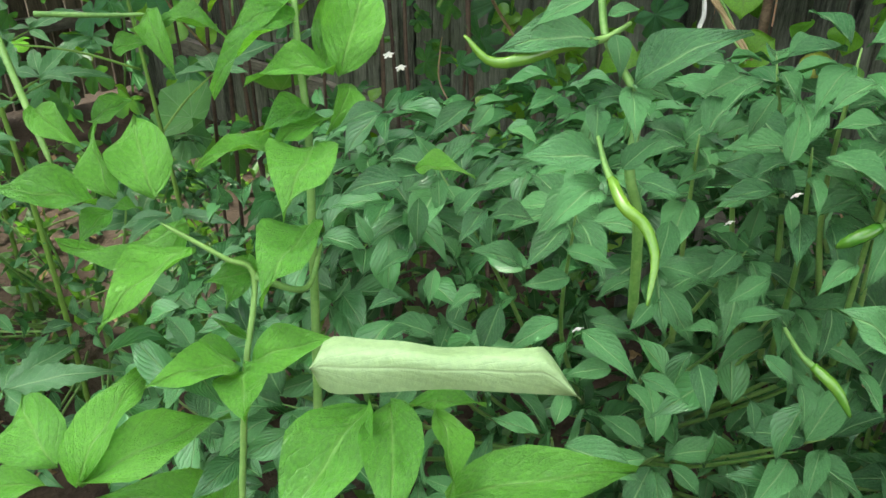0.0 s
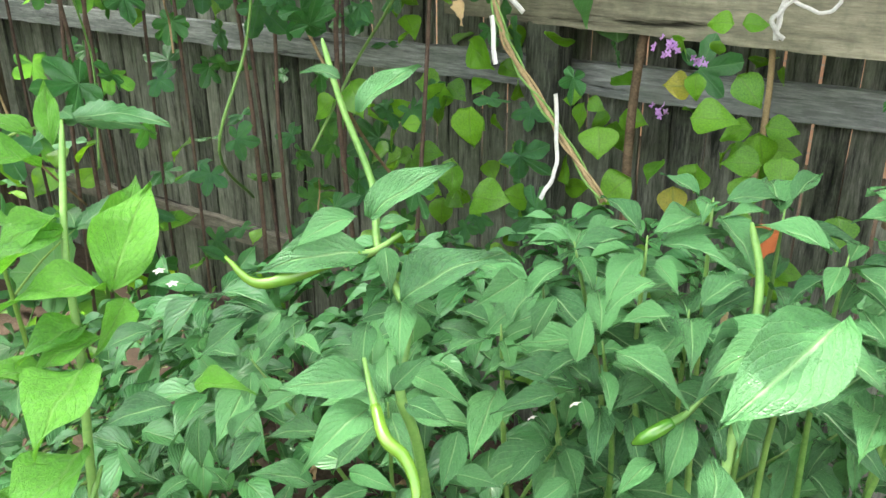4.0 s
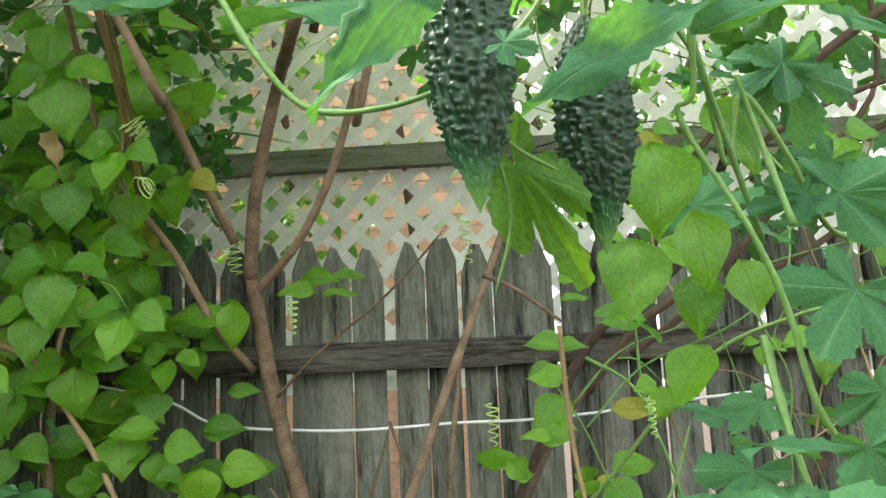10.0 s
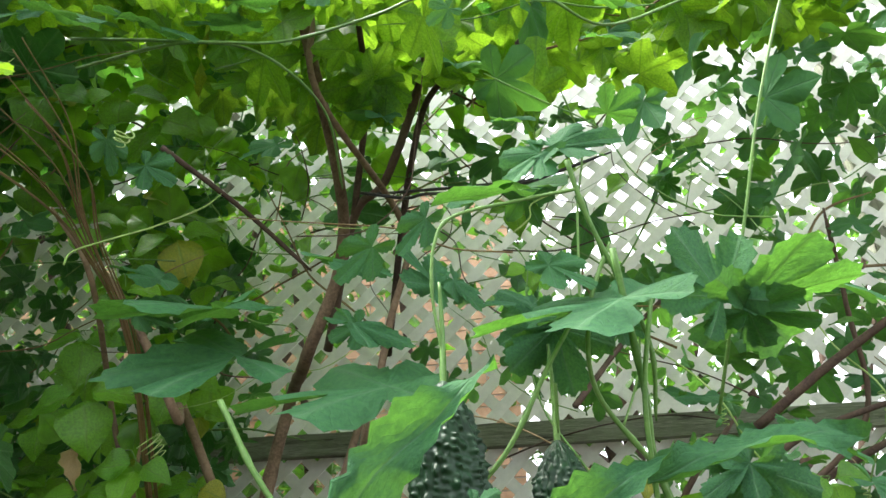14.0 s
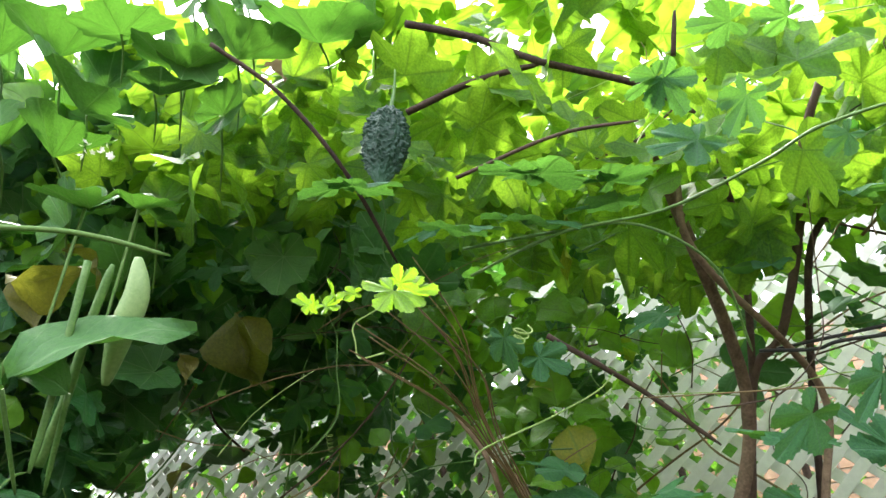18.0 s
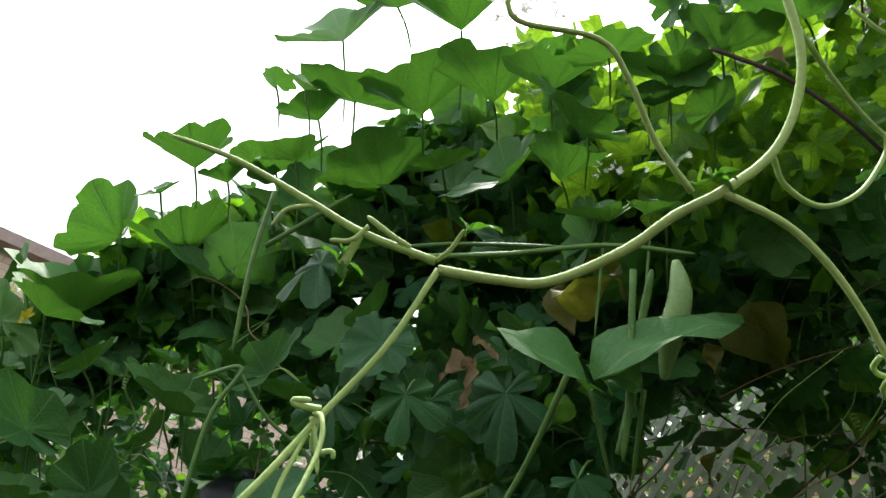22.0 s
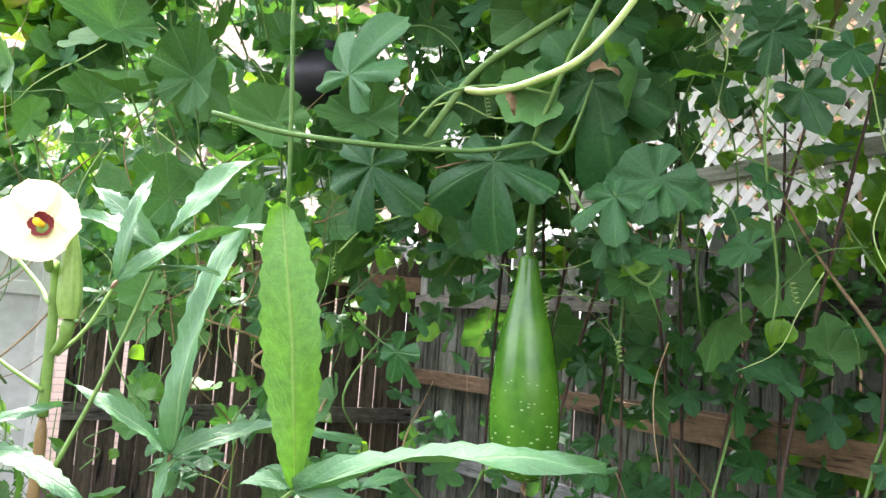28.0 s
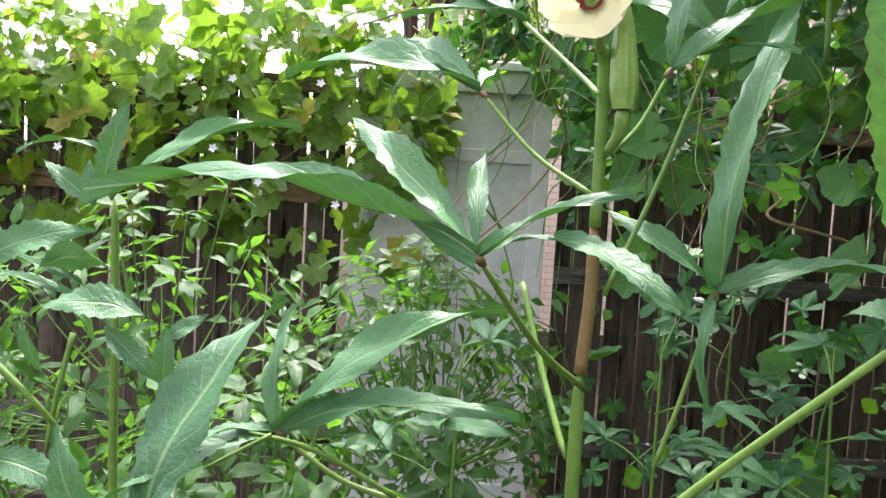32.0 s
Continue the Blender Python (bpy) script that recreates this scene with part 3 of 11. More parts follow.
SHAPES = {
    "chili": (M_PEPPER, [blade(0.41 + 0.03 * (s % 3), 0.36, 1.45, 0.26, 0.22, 0.04, 10, 0, s, 0.0, 0.02 + 0.03 * s) for s in range(6)]),
    "bell": (M_BELL, [blade(0.58, 0.38, 1.3, 0.22, 0.22, 0.075, 11, 0.03, s, 0.0, 0.02 + 0.035 * s) for s in range(6)]),
    "bean": (M_BEAN, [blade(0.88, 0.32, 1.2, 0.1, 0.16, 0.05, 8, 0, s, 0.0, 0.03 * s) for s in range(6)]),
    "bitter": (M_BITTER, [palm(BITTER_LOBES, 0.6, 150, 1.0, 0.05, 0.05, 0.03, 12, 3, s, 0.12, 0.0, 0.0, CUT_LOBE) for s in range(5)]),
    "gourd": (M_GOURD, [palm(GOURD_LOBES, 0.08, 168, 1.0, 0.2, 0.035, 0.02, 7, 4, s, 0.06, 0.0, 0.0, SHALLOW_LOBE, 0.34) for s in range(5)]),
    "funnel": (M_GOURD, [palm([(a, 0.82 + 0.07 * math.cos(a * 0.05 + s)) for a in (-140, -93, -46, 0, 46, 93, 140)], 0.1, 176, 1.0, 0.12, 0.04, 0.008, 7, 5, s, 0.0, 0.0, 0.0, RIM_LOBE, 0.2 + 0.13 * s) for s in range(5)]),
    "canopy": (M_CANOPY, [palm(BITTER_LOBES, 0.42, 150, 1.8, 0.08, 0.07, 0.06, 6, 2, s) for s in range(4)]),
    "luffa": (M_LUFFA, [palm([(a + 7 * math.sin(3 * a + s), r * (1 + 0.12 * math.sin(a + 2 * s))) for a, r in LUFFA_LOBES], 0.42, 160, 2.0, -0.2 - 0.05 * s, 0.07, 0.02, 9, 4, s, 0.12, 0.0, 0.0, PADDLE_LOBE) for s in range(5)]),
    "luffa_round": (M_LUFFA, [palm(ROUND_LOBES, 0.1, 168, 1.0, 0.08, 0.05, 0.02, 9, 3, s, 0.06, 0.0, 0.0, SHALLOW_LOBE) for s in range(4)]),
    "bitter_small": (M_BITTER, [palm(BITTER_LOBES, 0.5, 150, 2.2, 0.05, 0.07, 0.05, 6, 2, s, 0.12, 0.0, 0.0, CUT_SMALL) for s in range(4)]),
    "gourd_small": (M_GOURD, [palm(GOURD_LOBES, 0.09, 165, 1.0, 0.2, 0.04, 0.03, 3, 2, s, 0.06, 0.0, 0.0, SHALLOW_SMALL, 0.3) for s in range(4)]),
    "luffa_small": (M_LUFFA, [palm(LUFFA_LOBES, 0.4, 155, 2.0, 0.08, 0.07, 0.04, 6, 2, s, 0.12, 0.0, 0.0, PADDLE_SMALL) for s in range(4)]),
    "okra": (M_OKRA, [blade(0.2, 0.42, 1.15, 0.16, 0.2, 0.03, 20, 0.2, s, 0.0, 0.04 + 0.03 * s) for s in range(5)]),
    "okra_long": (M_BACKLITOKRA, [blade(0.21, 0.5, 0.45, 0.1, 0.12, 0.02, 26, 0.14, 3, 0.0, 0.1)]),
    "ragged": (M_BITTER, [blade(0.34, 0.5, 0.7, 0.12, 0.1, 0.05, 18, 0.34, q, 0.3, 0.08) for q in range(3)]),
    "bush": (M_BUSH, [blade(0.4, 0.36, 1.1, 0.1, 0.2, 0.04, 4, 0, s) for s in range(4)]),
    "fall": (M_FALLVINE, [palm(GOURD_LOBES, 0.22, 160, 0.9, 0.1, 0.06, 0.06, 3, 2, s) for s in range(3)]),
    "dry": (M_DRY, [blade(0.3, 0.4, 1.0, 0.6, 0.25, 0.14, 10, 0.35, s, 1.2, 0.15) for s in range(4)]),
    "yellowed": (M_YELLOW_LEAF, [blade(0.75, 0.34, 1.3, 0.2, 0.3, 0.09, 9, 0.06, s, 0.3, 0.2) for s in range(4)]),
}
LEAF_MESH = {k: [mesh_from(k + "_leaf", *a) for a in arr] for k, (_, arr) in SHAPES.items()}
PICK = random.Random(5)


def leaf_pose(base, tip, face, w=1.0, length=None):
    base, tip = Vector(base), Vector(tip)
    y = tip - base
    ln = length or y.length
    y.normalize()
    z = Vector(face)
    z = z - y * z.dot(y)
    z = z.normalized() if z.length > 1e-4 else y.orthogonal().normalized()
    x = y.cross(z)
    m = Matrix((x * ln * w, y * ln, z * ln)).transposed().to_4x4()
    m.translation = base
    return m


def lf(parent, kind, base, tip, face=(0, -0.6, 0.8), w=1.0, name="leaf", label="", material=None):
    """One leaf of its own, from its base to its tip, upper side to face."""
    mesh = PICK.choice(LEAF_MESH[kind])
    return put(name, mesh, material or SHAPES[kind][0], parent, leaf_pose(base, tip, face, w), label)


def scatter(name, kind, mats, parent, label=""):
    """Many small leaves in one mesh, each at its pose."""
    arrs = SHAPES[kind + "_small" if kind + "_small" in SHAPES else kind][1]
    vs, ts, us, off = [], [], [], 0
    for m in mats:
        v, t, u = PICK.choice(arrs)
        a = np.array(m)
        vs.append(v @ a[:3, :3].T + a[:3, 3])
        ts.append(t + off)
        us.append(u)
        off += len(v)
    if not vs:
        return None
    ob = put(name, mesh_from(name, np.concatenate(vs), np.concatenate(ts), np.concatenate(us)), SHAPES[kind][0], parent, None, label)
    return tagged(ob, "", "", "", "stuff")


def rand_dir(rng, lean=(0, 0, 0), spread=1.0):
    while True:
        v = Vector((rng.uniform(-1, 1), rng.uniform(-1, 1), rng.uniform(-1, 1)))
        if 0.01 < v.length < 1:
            return (v.normalized() * spread + Vector(lean)).normalized()


# along the back fence: u to the right, n away from the garden
S45 = math.sqrt(0.5)


def back(u, n, z):
    return Vector((S45 * (u + n), S45 * (n - u), z))


def in_gap(p):
    """The opening in the vines through which the lattice shows."""
    dx, dy, dz = p[0] - 0.11, p[1] + 0.05, p[2] - 1.88
    az, el = math.degrees(math.atan2(dx, dy)), math.degrees(math.atan2(dz, math.hypot(dx, dy)))
    return -8 < az < 24 and 15 < el < 31 - 0.12 * (az - 6) ** 2 * 0.2 and GAP_RNG.random() < (0.72 if az > 10 else 0.32)


GAP_RNG = random.Random(17)
BACK = Matrix(((S45, S45, 0, 0), (-S45, S45, 0, 0), (0, 0, 1, 0), (0, 0, 0, 1)))
SIDE = Matrix(((S45, -S45, 0, 0), (S45, S45, 0, 0), (0, 0, 1, 0), (0, 0, 0, 1)))


# ---- ground ----
def ground_sheet():
    rng = np.random.RandomState(3)
    xs = np.concatenate((np.linspace(-400, -8, 8), np.linspace(-7, 7, 71), np.linspace(8, 400, 8)))
    verts = []
    for y in xs:
        for x in xs:
            near = abs(x) < 7 and abs(y) < 7
            z = 0.05 * noise.noise(Vector((x * 1.3, y * 1.3, 0))) + 0.02 * noise.noise(Vector((x * 6, y * 6, 2))) if near else 0
            verts.append((x, y, z))
    k = len(xs)
    tris = []
    for i in range(k - 1):
        for j in range(k - 1):
            a = i * k + j
            tris += [(a, a + 1, a + k + 1), (a, a + k + 1, a + k)]
    g = put("ground", mesh_from("ground", np.array(verts), np.array(tris)), M_SOIL)
    tagged(g, "dark brown garden soil, bare and crumbly under the plants", "ground", "", "structure")


ground_sheet()


# ---- fences ----
def picket_mesh(w, h, seed):
    """A board with a tip cut to a blunt point."""
    rng = random.Random(seed)
    t = 0.016
    tip, sh = w * rng.uniform(0.1, 0.22), rng.uniform(0.055, 0.085)
    prof = [(-w / 2, 0.02), (w / 2, 0.02), (w / 2 * rng.uniform(0.96, 1), h - sh), (tip, h - rng.uniform(0, 0.012)), (-tip, h - rng.uniform(0, 0.008)), (-w / 2 * rng.uniform(0.96, 1), h - sh)]
    bm = bmesh.new()
    f = [bm.verts.new((x, 0, z)) for x, z in prof]
    b = [bm.verts.new((x, t, z)) for x, z in prof]
    bm.faces.new(f)
    bm.faces.new(b[::-1])
    for i in range(6):
        j = (i + 1) % 6
        bm.faces.new((f[j], f[i], b[i], b[j]))
    bmesh.ops.bevel(bm, geom=[e for e in bm.edges if abs(e.verts[0].co.y - e.verts[1].co.y) < 1e-6], offset=0.0025, segments=1, affect="EDGES")
    me = bpy.data.meshes.new("picket")
    bm.to_mesh(me)
    bm.free()
    return me


def rail_part(name, parent, frame_m, x0, x1, y, z, h, t, material, ragged=0.004, label=""):
    """A rail along the fence whose long edges are chipped."""
    rng = random.Random(int(x0 * 100 + z * 1000))
    k = max(6, int((x1 - x0) / 0.06))
    bm = bmesh.new()
    ring = []
    for i in range(k + 1):
        x = i / k * (x1 - x0)
        zs = [h / 2 + rng.uniform(-ragged, ragged * 0.3), -h / 2 + rng.uniform(-ragged * 0.3, ragged)]
        ys = [rng.uniform(-1, 1) * ragged * 0.4, t]
        ring.append([bm.verts.new((zz, ys[0] if q < 2 else ys[1], x)) for q, zz in enumerate((zs[0], zs[1], zs[1], zs[0]))])
    for a, b in zip(ring, ring[1:]):
        for q in range(4):
            bm.faces.new((a[q], a[(q + 1) % 4], b[(q + 1) % 4], b[q]))
    bm.faces.new(ring[0][::-1])
    bm.faces.new(ring[-1])
    bmesh.ops.recalc_face_normals(bm, faces=bm.faces[:])
    # local z runs along the rail, so that the grain follows it
    m = frame_m @ Matrix.Translation((x0, y, z)) @ Matrix(((0, 0, 1, 0), (0, 1, 0, 0), (1, 0, 0, 0), (0, 0, 0, 1)))
    return part(name, bm, material, parent, label, m)


def fence(name, frame_m, x0, x1, y, height, pitch, rails, label, seed, skip=None, board=None):
    f = thing(name, frame_m @ Vector(((x0 + x1) / 2, y, 0)), label, "fence", "", "structure")
    rng = random.Random(seed)
    meshes = [picket_mesh(pitch * k, height, seed + i) for i, k in enumerate((0.9, 0.93, 0.95, 0.91, 0.94))]
    x = x0
    while x < x1:
        if not (skip and skip[0] < x < skip[1]):
            m = frame_m @ pose(x, y + rng.uniform(0, 0.004), rng.uniform(-0.015, 0.01), 0, rng.uniform(-0.3, 0.3), 0)
            put("picket", rng.choice(meshes), board or M_PICKET, f, m)
        x += pitch * rng.uniform(0.98, 1.02)
    for a, b, z, h, mat in rails:
        rail_part("rail", f, frame_m, a, b, y - 0.04, z, h, 0.036, mat)
    return f


FENCE = BACK @ Matrix.Rotation(radians(4), 4, "Z")
back_fence = fence("fence_back", FENCE, -3.7, 2.6, 2.01, 2.09, 0.078,
                   [(-1.4, 2.6, 1.82, 0.066, M_RAIL), (-3.7, -1.44, 1.81, 0.066, M_RAIL), (-3.7, -0.93, 1.43, 0.072, M_BROWNRAIL), (-3.7, 2.6, 1.06, 0.08, M_PALERAIL), (-3.7, 2.6, 0.35, 0.07, M_RAIL)],
                   "weathered grey wooden picket fence with pointed boards and split rails", 11)
for u in (-2.9, -0.62, 1.72):
    part("post", box(0.09, 0.09, 2.0, 0.006, (0, 0, 1.0)), M_PICKET, back_fence, "", FENCE @ pose(u, 2.075, 0))
fence("fence_side", SIDE, -3.6, 1.95, 4.0, 2.05, 0.083,
                   [(-3.6, -0.9, 2.0, 0.08, M_BROWNRAIL), (0.1, 1.9, 1.9, 0.08, M_BROWNRAIL), (-3.6, -0.9, 1.5, 0.085, M_BROWNRAIL), (0.1, 1.9, 1.2, 0.08, M_RAIL), (-3.6, 1.9, 0.4, 0.08, M_RAIL)],
                   "old brown wooden picket fence at the garden's far side", 23, (-0.9, 0.1), M_BROWNBOARD)

# white panelled gate in the side fence
gate = thing("white_gate", SIDE @ Vector((-0.4, 3.97, 0)), "dirty white panelled garden gate standing in the wooden fence", "gate")
part("panel", box(0.88, 0.035, 2.0, 0.004, (0, 0, 1.06)), M_DOOR, gate, "", SIDE @ pose(-0.4, 3.975, 0))
for z, h in ((2.05, 0.1), (1.72, 0.06), (1.08, 0.09), (0.14, 0.14)):
    part("cross_rail", box(0.74, 0.02, h, 0.004, (0, 0, z)), M_DOOR, gate, "", SIDE @ pose(-0.4, 3.947, 0))
for x in (-0.8, 0.0):
    part("stile", box(0.08, 0.022, 2.02, 0.004, (0, 0, 1.07)), M_DOOR, gate, "", SIDE @ pose(x, 3.946, 0))
for x in (-0.52, -0.28):
    part("moulding", box(0.02, 0.012, 0.56, 0.003, (0, 0, 1.4)), M_DOOR, gate, "", SIDE @ pose(x, 3.951, 0))
part("cap", box(0.96, 0.06, 0.04, 0.004, (0, 0, 2.12)), M_DOOR, gate, "", SIDE @ pose(-0.4, 3.95, 0))

# low beam on posts in front of the back fence
beam = thing("beam_on_posts", BACK @ Vector((0.2, 1.72, 0)), "thick grey-brown weathered beam nailed on short posts", "beam")
BEAM = BACK @ Matrix.Rotation(radians(-4), 4, "Z")
rail_part("plank", beam, BEAM, -1.45, 2.2, 1.69, 1.275, 0.15, 0.04, M_BEAM, 0.003)
part("post", box(0.085, 0.085, 1.21, 0.006, (0, 0, 0.605)), M_PICKET, beam, "weathered grey post", BEAM @ pose(-1.15, 1.735, 0, 0, 0, 8))
part("post", box(0.085, 0.085, 1.21, 0.006, (0, 0, 0.605)), M_PICKET, beam, "weathered grey post", BEAM @ pose(1.8, 1.775, 0))

part("block", box(0.15, 0.05, 0.075, 0.004, (0, 0, 0)), M_BROWNRAIL, beam, "short brown offcut", BEAM @ pose(-1.13, 1.72, 1.392))
plank = thing("loose_plank", BACK @ Vector((-1.6, 1.5, 1.42)), "rough tan board nailed across the fence corner", "plank")
rail_part("board", plank, BACK @ Matrix.Rotation(radians(-2), 4, "Z"), -2.3, -1.2, 1.58, 1.43, 0.085, 0.025, M_BROWNRAIL, 0.003)
# newel post and stair rail of new wood
newel = thing("stair_rail", (1.066, 0.673, 1.223), "honey-coloured new lumber stair rail with square newel and balusters", "handrail")
NP = Vector((1.088, 0.699, 1.359))
part("newel_post", box(0.09, 0.09, NP.z, 0.005, (0, 0, -NP.z / 2)), M_NEWWOOD, newel, "", pose(NP.x, NP.y, NP.z, 0, 0, -42))
A, B = Vector((1.103, 0.634, 1.292)), Vector((1.058, 0.310, 1.518))
ax = (B - A).normalized()
side = Vector((0, 0, 1)).cross(ax).normalized()
up = ax.cross(side)
hm = Matrix((side, up, ax)).transposed().to_4x4()
hm.translation = A
bmr = box(0.062, 0.034, 1.1, 0.0, (0, 0, 0.545))
for v in bmr.verts:
    if v.co.y > 0:
        v.co.x *= 0.82
bmesh.ops.bevel(bmr, geom=bmr.edges[:], offset=0.009, segments=2, affect="EDGES")
part("handrail", bmr, M_HANDRAIL, newel, "", hm)
for k in (0.155, 0.305, 0.455, 0.6):
    p = A + ax * k - up * 0.018
    part("baluster", box(0.036, 0.036, p.z - 0.25, 0.003, (0, 0, -(p.z - 0.25) / 2)), M_NEWWOOD, newel, "", pose(p.x, p.y, p.z, 0, 0, -42))
pl = A - up * 0.85
part("stringer", box(0.04, 0.22, 1.3, 0.004, (0, 0, 0.55)), M_NEWWOOD, newel, "", Matrix.Translation(pl - A) @ hm)

# ---- lattice behind the back fence ----
lattice = thing("lattice_screen", BACK @ Vector((-0.8, 2.75, 0)), "tall white painted lattice screen rising behind the wooden fence", "lattice", "", "structure")
LZ0, LZ1, STEP, SW = 1.78, 4.3, 0.112, 0.038
rng = random.Random(4)
length = (LZ1 - LZ0) * math.sqrt(2)


def strip_mesh(sign):
    bm = bmesh.new()
    h = LZ1 - LZ0
    o = SW / math.sqrt(2)
    prof = [(-o, 0), (o, 0), (o + sign * h, h), (-o + sign * h, h)]
    f = [bm.verts.new((x, 0, z)) for x, z in prof]
    b = [bm.verts.new((x, 0.006, z)) for x, z in prof]
    bm.faces.new(f)
    bm.faces.new(b[::-1])
    for i in range(4):
        j = (i + 1) % 4
        bm.faces.new((f[j], f[i], b[i], b[j]))
    bmesh.ops.recalc_face_normals(bm, faces=bm.faces[:])
    me = bpy.data.meshes.new("lattice_strip")
    bm.to_mesh(me)
    bm.free()
    return me


right_strip, left_strip = strip_mesh(1), strip_mesh(-1)
x = -6.9
while x < 3.4:
    put("lattice_strip", right_strip, M_WHITE, lattice, BACK @ pose(x, 2.75, LZ0))
    put("lattice_strip", left_strip, M_WHITE, lattice, BACK @ pose(x + LZ1 - LZ0 + 0.01, 2.757, LZ0))
    x += STEP
rail_part("rail", lattice, BACK, -5.0, 4.0, 2.7, 2.5, 0.075, 0.04, M_GREENRAIL, 0.002, "greenish weathered wooden rail")
rail_part("rail", lattice, BACK, -5.0, 4.0, 2.7, LZ1, 0.08, 0.04, M_WHITE, 0.001)
rail_part("rail", lattice, BACK, -5.0, 4.0, 2.72, LZ0, 0.06, 0.04, M_WHITE, 0.001)
for u in (-3.2, -0.85, 1.6):
    part("post", box(0.09, 0.07, LZ1, 0.005, (0, 0, LZ1 / 2)), M_GREENRAIL, lattice, "", BACK @ pose(u, 2.82, 0))

# house wall at the camera's back: unseen, added to block low sky light
house_wall = put("wall_house", mesh_from("wall_house", *[np.array(a) for a in (
    [(x, y, z) for z in (0, 3.4) for y in (-4.25, -4.0) for x in (-0.5, 7.0)],
    [(0, 1, 3), (0, 3, 2), (4, 7, 5), (4, 6, 7), (0, 5, 1), (0, 4, 5), (2, 3, 7), (2, 7, 6), (0, 2, 6), (0, 6, 4), (1, 5, 7), (1, 7, 3)])], None, False), M_SIDING, None, BACK)
tagged(house_wall, "plain beige house wall out of view, added to block low sky light", "wall", "", "structure")


# ---- pepper plants in front ----
def whorl(rng, tip, out, size, count):
    """Poses of leaves that spread round a shoot's tip and droop."""
    poses = []
    out = Vector(out).normalized()
    s = out.orthogonal().normalized()
    t = out.cross(s)
    a0 = rng.uniform(0, 6.28)
    for i in range(count):
        a = a0 + i * 2.4 + rng.uniform(-0.3, 0.3)
        d = (s * math.cos(a) + t * math.sin(a)) * rng.uniform(0.7, 1.1) + out * rng.uniform(0.05, 0.5) + Vector((0, 0, -rng.uniform(0.15, 0.6)))
        d.normalize()
        face = out * 0.8 + Vector((0, -0.15, 0.7)) + Vector((rng.uniform(-0.3, 0.3), rng.uniform(-0.3, 0.3), 0))
        base = Vector(tip) + d * 0.012 - out * 0.02 * (i / count)
        ln = size * rng.uniform(0.65, 1.2)
        poses.append(leaf_pose(base, base + d, face, rng.uniform(0.85, 1.1), ln))
    return poses


def pod(name, parent, pts, r, material, label=""):
    """A tapering chili with a green cap."""
    line = curve_points(pts, 8)
    k = len(line)
    rad = np.array([r * (0.75 + 0.25 * math.sin(min(1, i / k * 3) * 1.57)) * (1 - (i / k) ** 3) + 0.0006 for i in range(k)])
    v, t = tube_arrays(line, rad, 9, 0.04, 3)
    p = put(name, mesh_from(name, v, t), material, parent, None, label)
    d = (line[0] - line[1]) / np.linalg.norm(line[0] - line[1])
    tube("stalk", [line[0] + d * 0.03 + np.array((0, 0, 0.008)), line[0] + d * 0.012, line[0] - d * 0.004], 0.0014, r * 0.8, M_STEM, p, "", 4, 6)
    return p


def small_flower(parent, at, face, size, material, petals=5, name="flower"):
    """A small open flower."""
    f = Vector(face).normalized()
    s = f.orthogonal().normalized()
    t = f.cross(s)
    vs, ts, us, off = [], [], [], 0
    arr = blade(0.6, 0.5, 0.8, 0.1, 0.1, 0.04, 3)
    for i in range(petals):
        a = 6.283 * i / petals
        d = s * math.cos(a) + t * math.sin(a) + f * 0.35
        m = np.array(leaf_pose(at, Vector(at) + d, f, 1.0, size))
        vs.append(arr[0] @ m[:3, :3].T + m[:3, 3])
        ts.append(arr[1] + off)
        us.append(arr[2])
        off += len(arr[0])
    return put(name, mesh_from(name, np.concatenate(vs), np.concatenate(ts), np.concatenate(us)), material, parent)


def chili_bush(base, centre, radii, whorls, size, seed, label, near=300, kind="chili", front=(0, -0.8, 0.45)):
    rng = random.Random(seed)
    c, r = Vector(centre), Vector(radii)
    plant = thing("chili_plant", base, label, "pepper plant", "pepper plants")
    tube("stem", [base, (base[0] * 0.7 + c.x * 0.3, base[1] * 0.7 + c.y * 0.3, c.z * 0.4), (c.x, c.y, c.z)], 0.011, 0.006, M_STEM, plant)
    front = Vector(front).normalized()
    shell, poses = [], []
    while len(shell) < whorls:
        d = rand_dir(rng)
        if d.z < -0.55:
            continue
        k = rng.uniform(0.72, 1.0)
        p = c + Vector((d.x * r.x, d.y * r.y, d.z * r.z)) * k
        shell.append((d.dot(front) * k, p, (Vector((d.x / r.x, d.y / r.y, d.z / r.z)).normalized() + Vector((0, 0, 0.5))).normalized()))
    shell.sort(key=lambda q: -q[0])
    for i, (_, p, o) in enumerate(shell):
        poses += whorl(rng, p, o, size, rng.choice((5, 6, 7)))
        if i < 46:
            q = c + (p - c) * 0.35 + Vector((0, 0, -0.06))
            tube("branch", [q, (p + q) / 2 + Vector((rng.uniform(-0.02, 0.02), 0, -0.012)), p], 0.0034, 0.0016, M_STEM, plant, "", 5, 5)
    for m in poses[:near]:
        put("leaf", rng.choice(LEAF_MESH[kind]), SHAPES[kind][0], plant, m)
    inner = []
    for _ in range(whorls * 3):
        p = c + Vector([rng.uniform(-0.75, 0.75) * k for k in r])
        d = rand_dir(rng, (0, 0, -0.2))
        inner.append(leaf_pose(p, p + d, rand_dir(rng, (0, -0.3, 1)), 1.0, size * rng.uniform(0.7, 1.1)))
    scatter("foliage", kind, poses[near:] + inner, plant)
    return plant


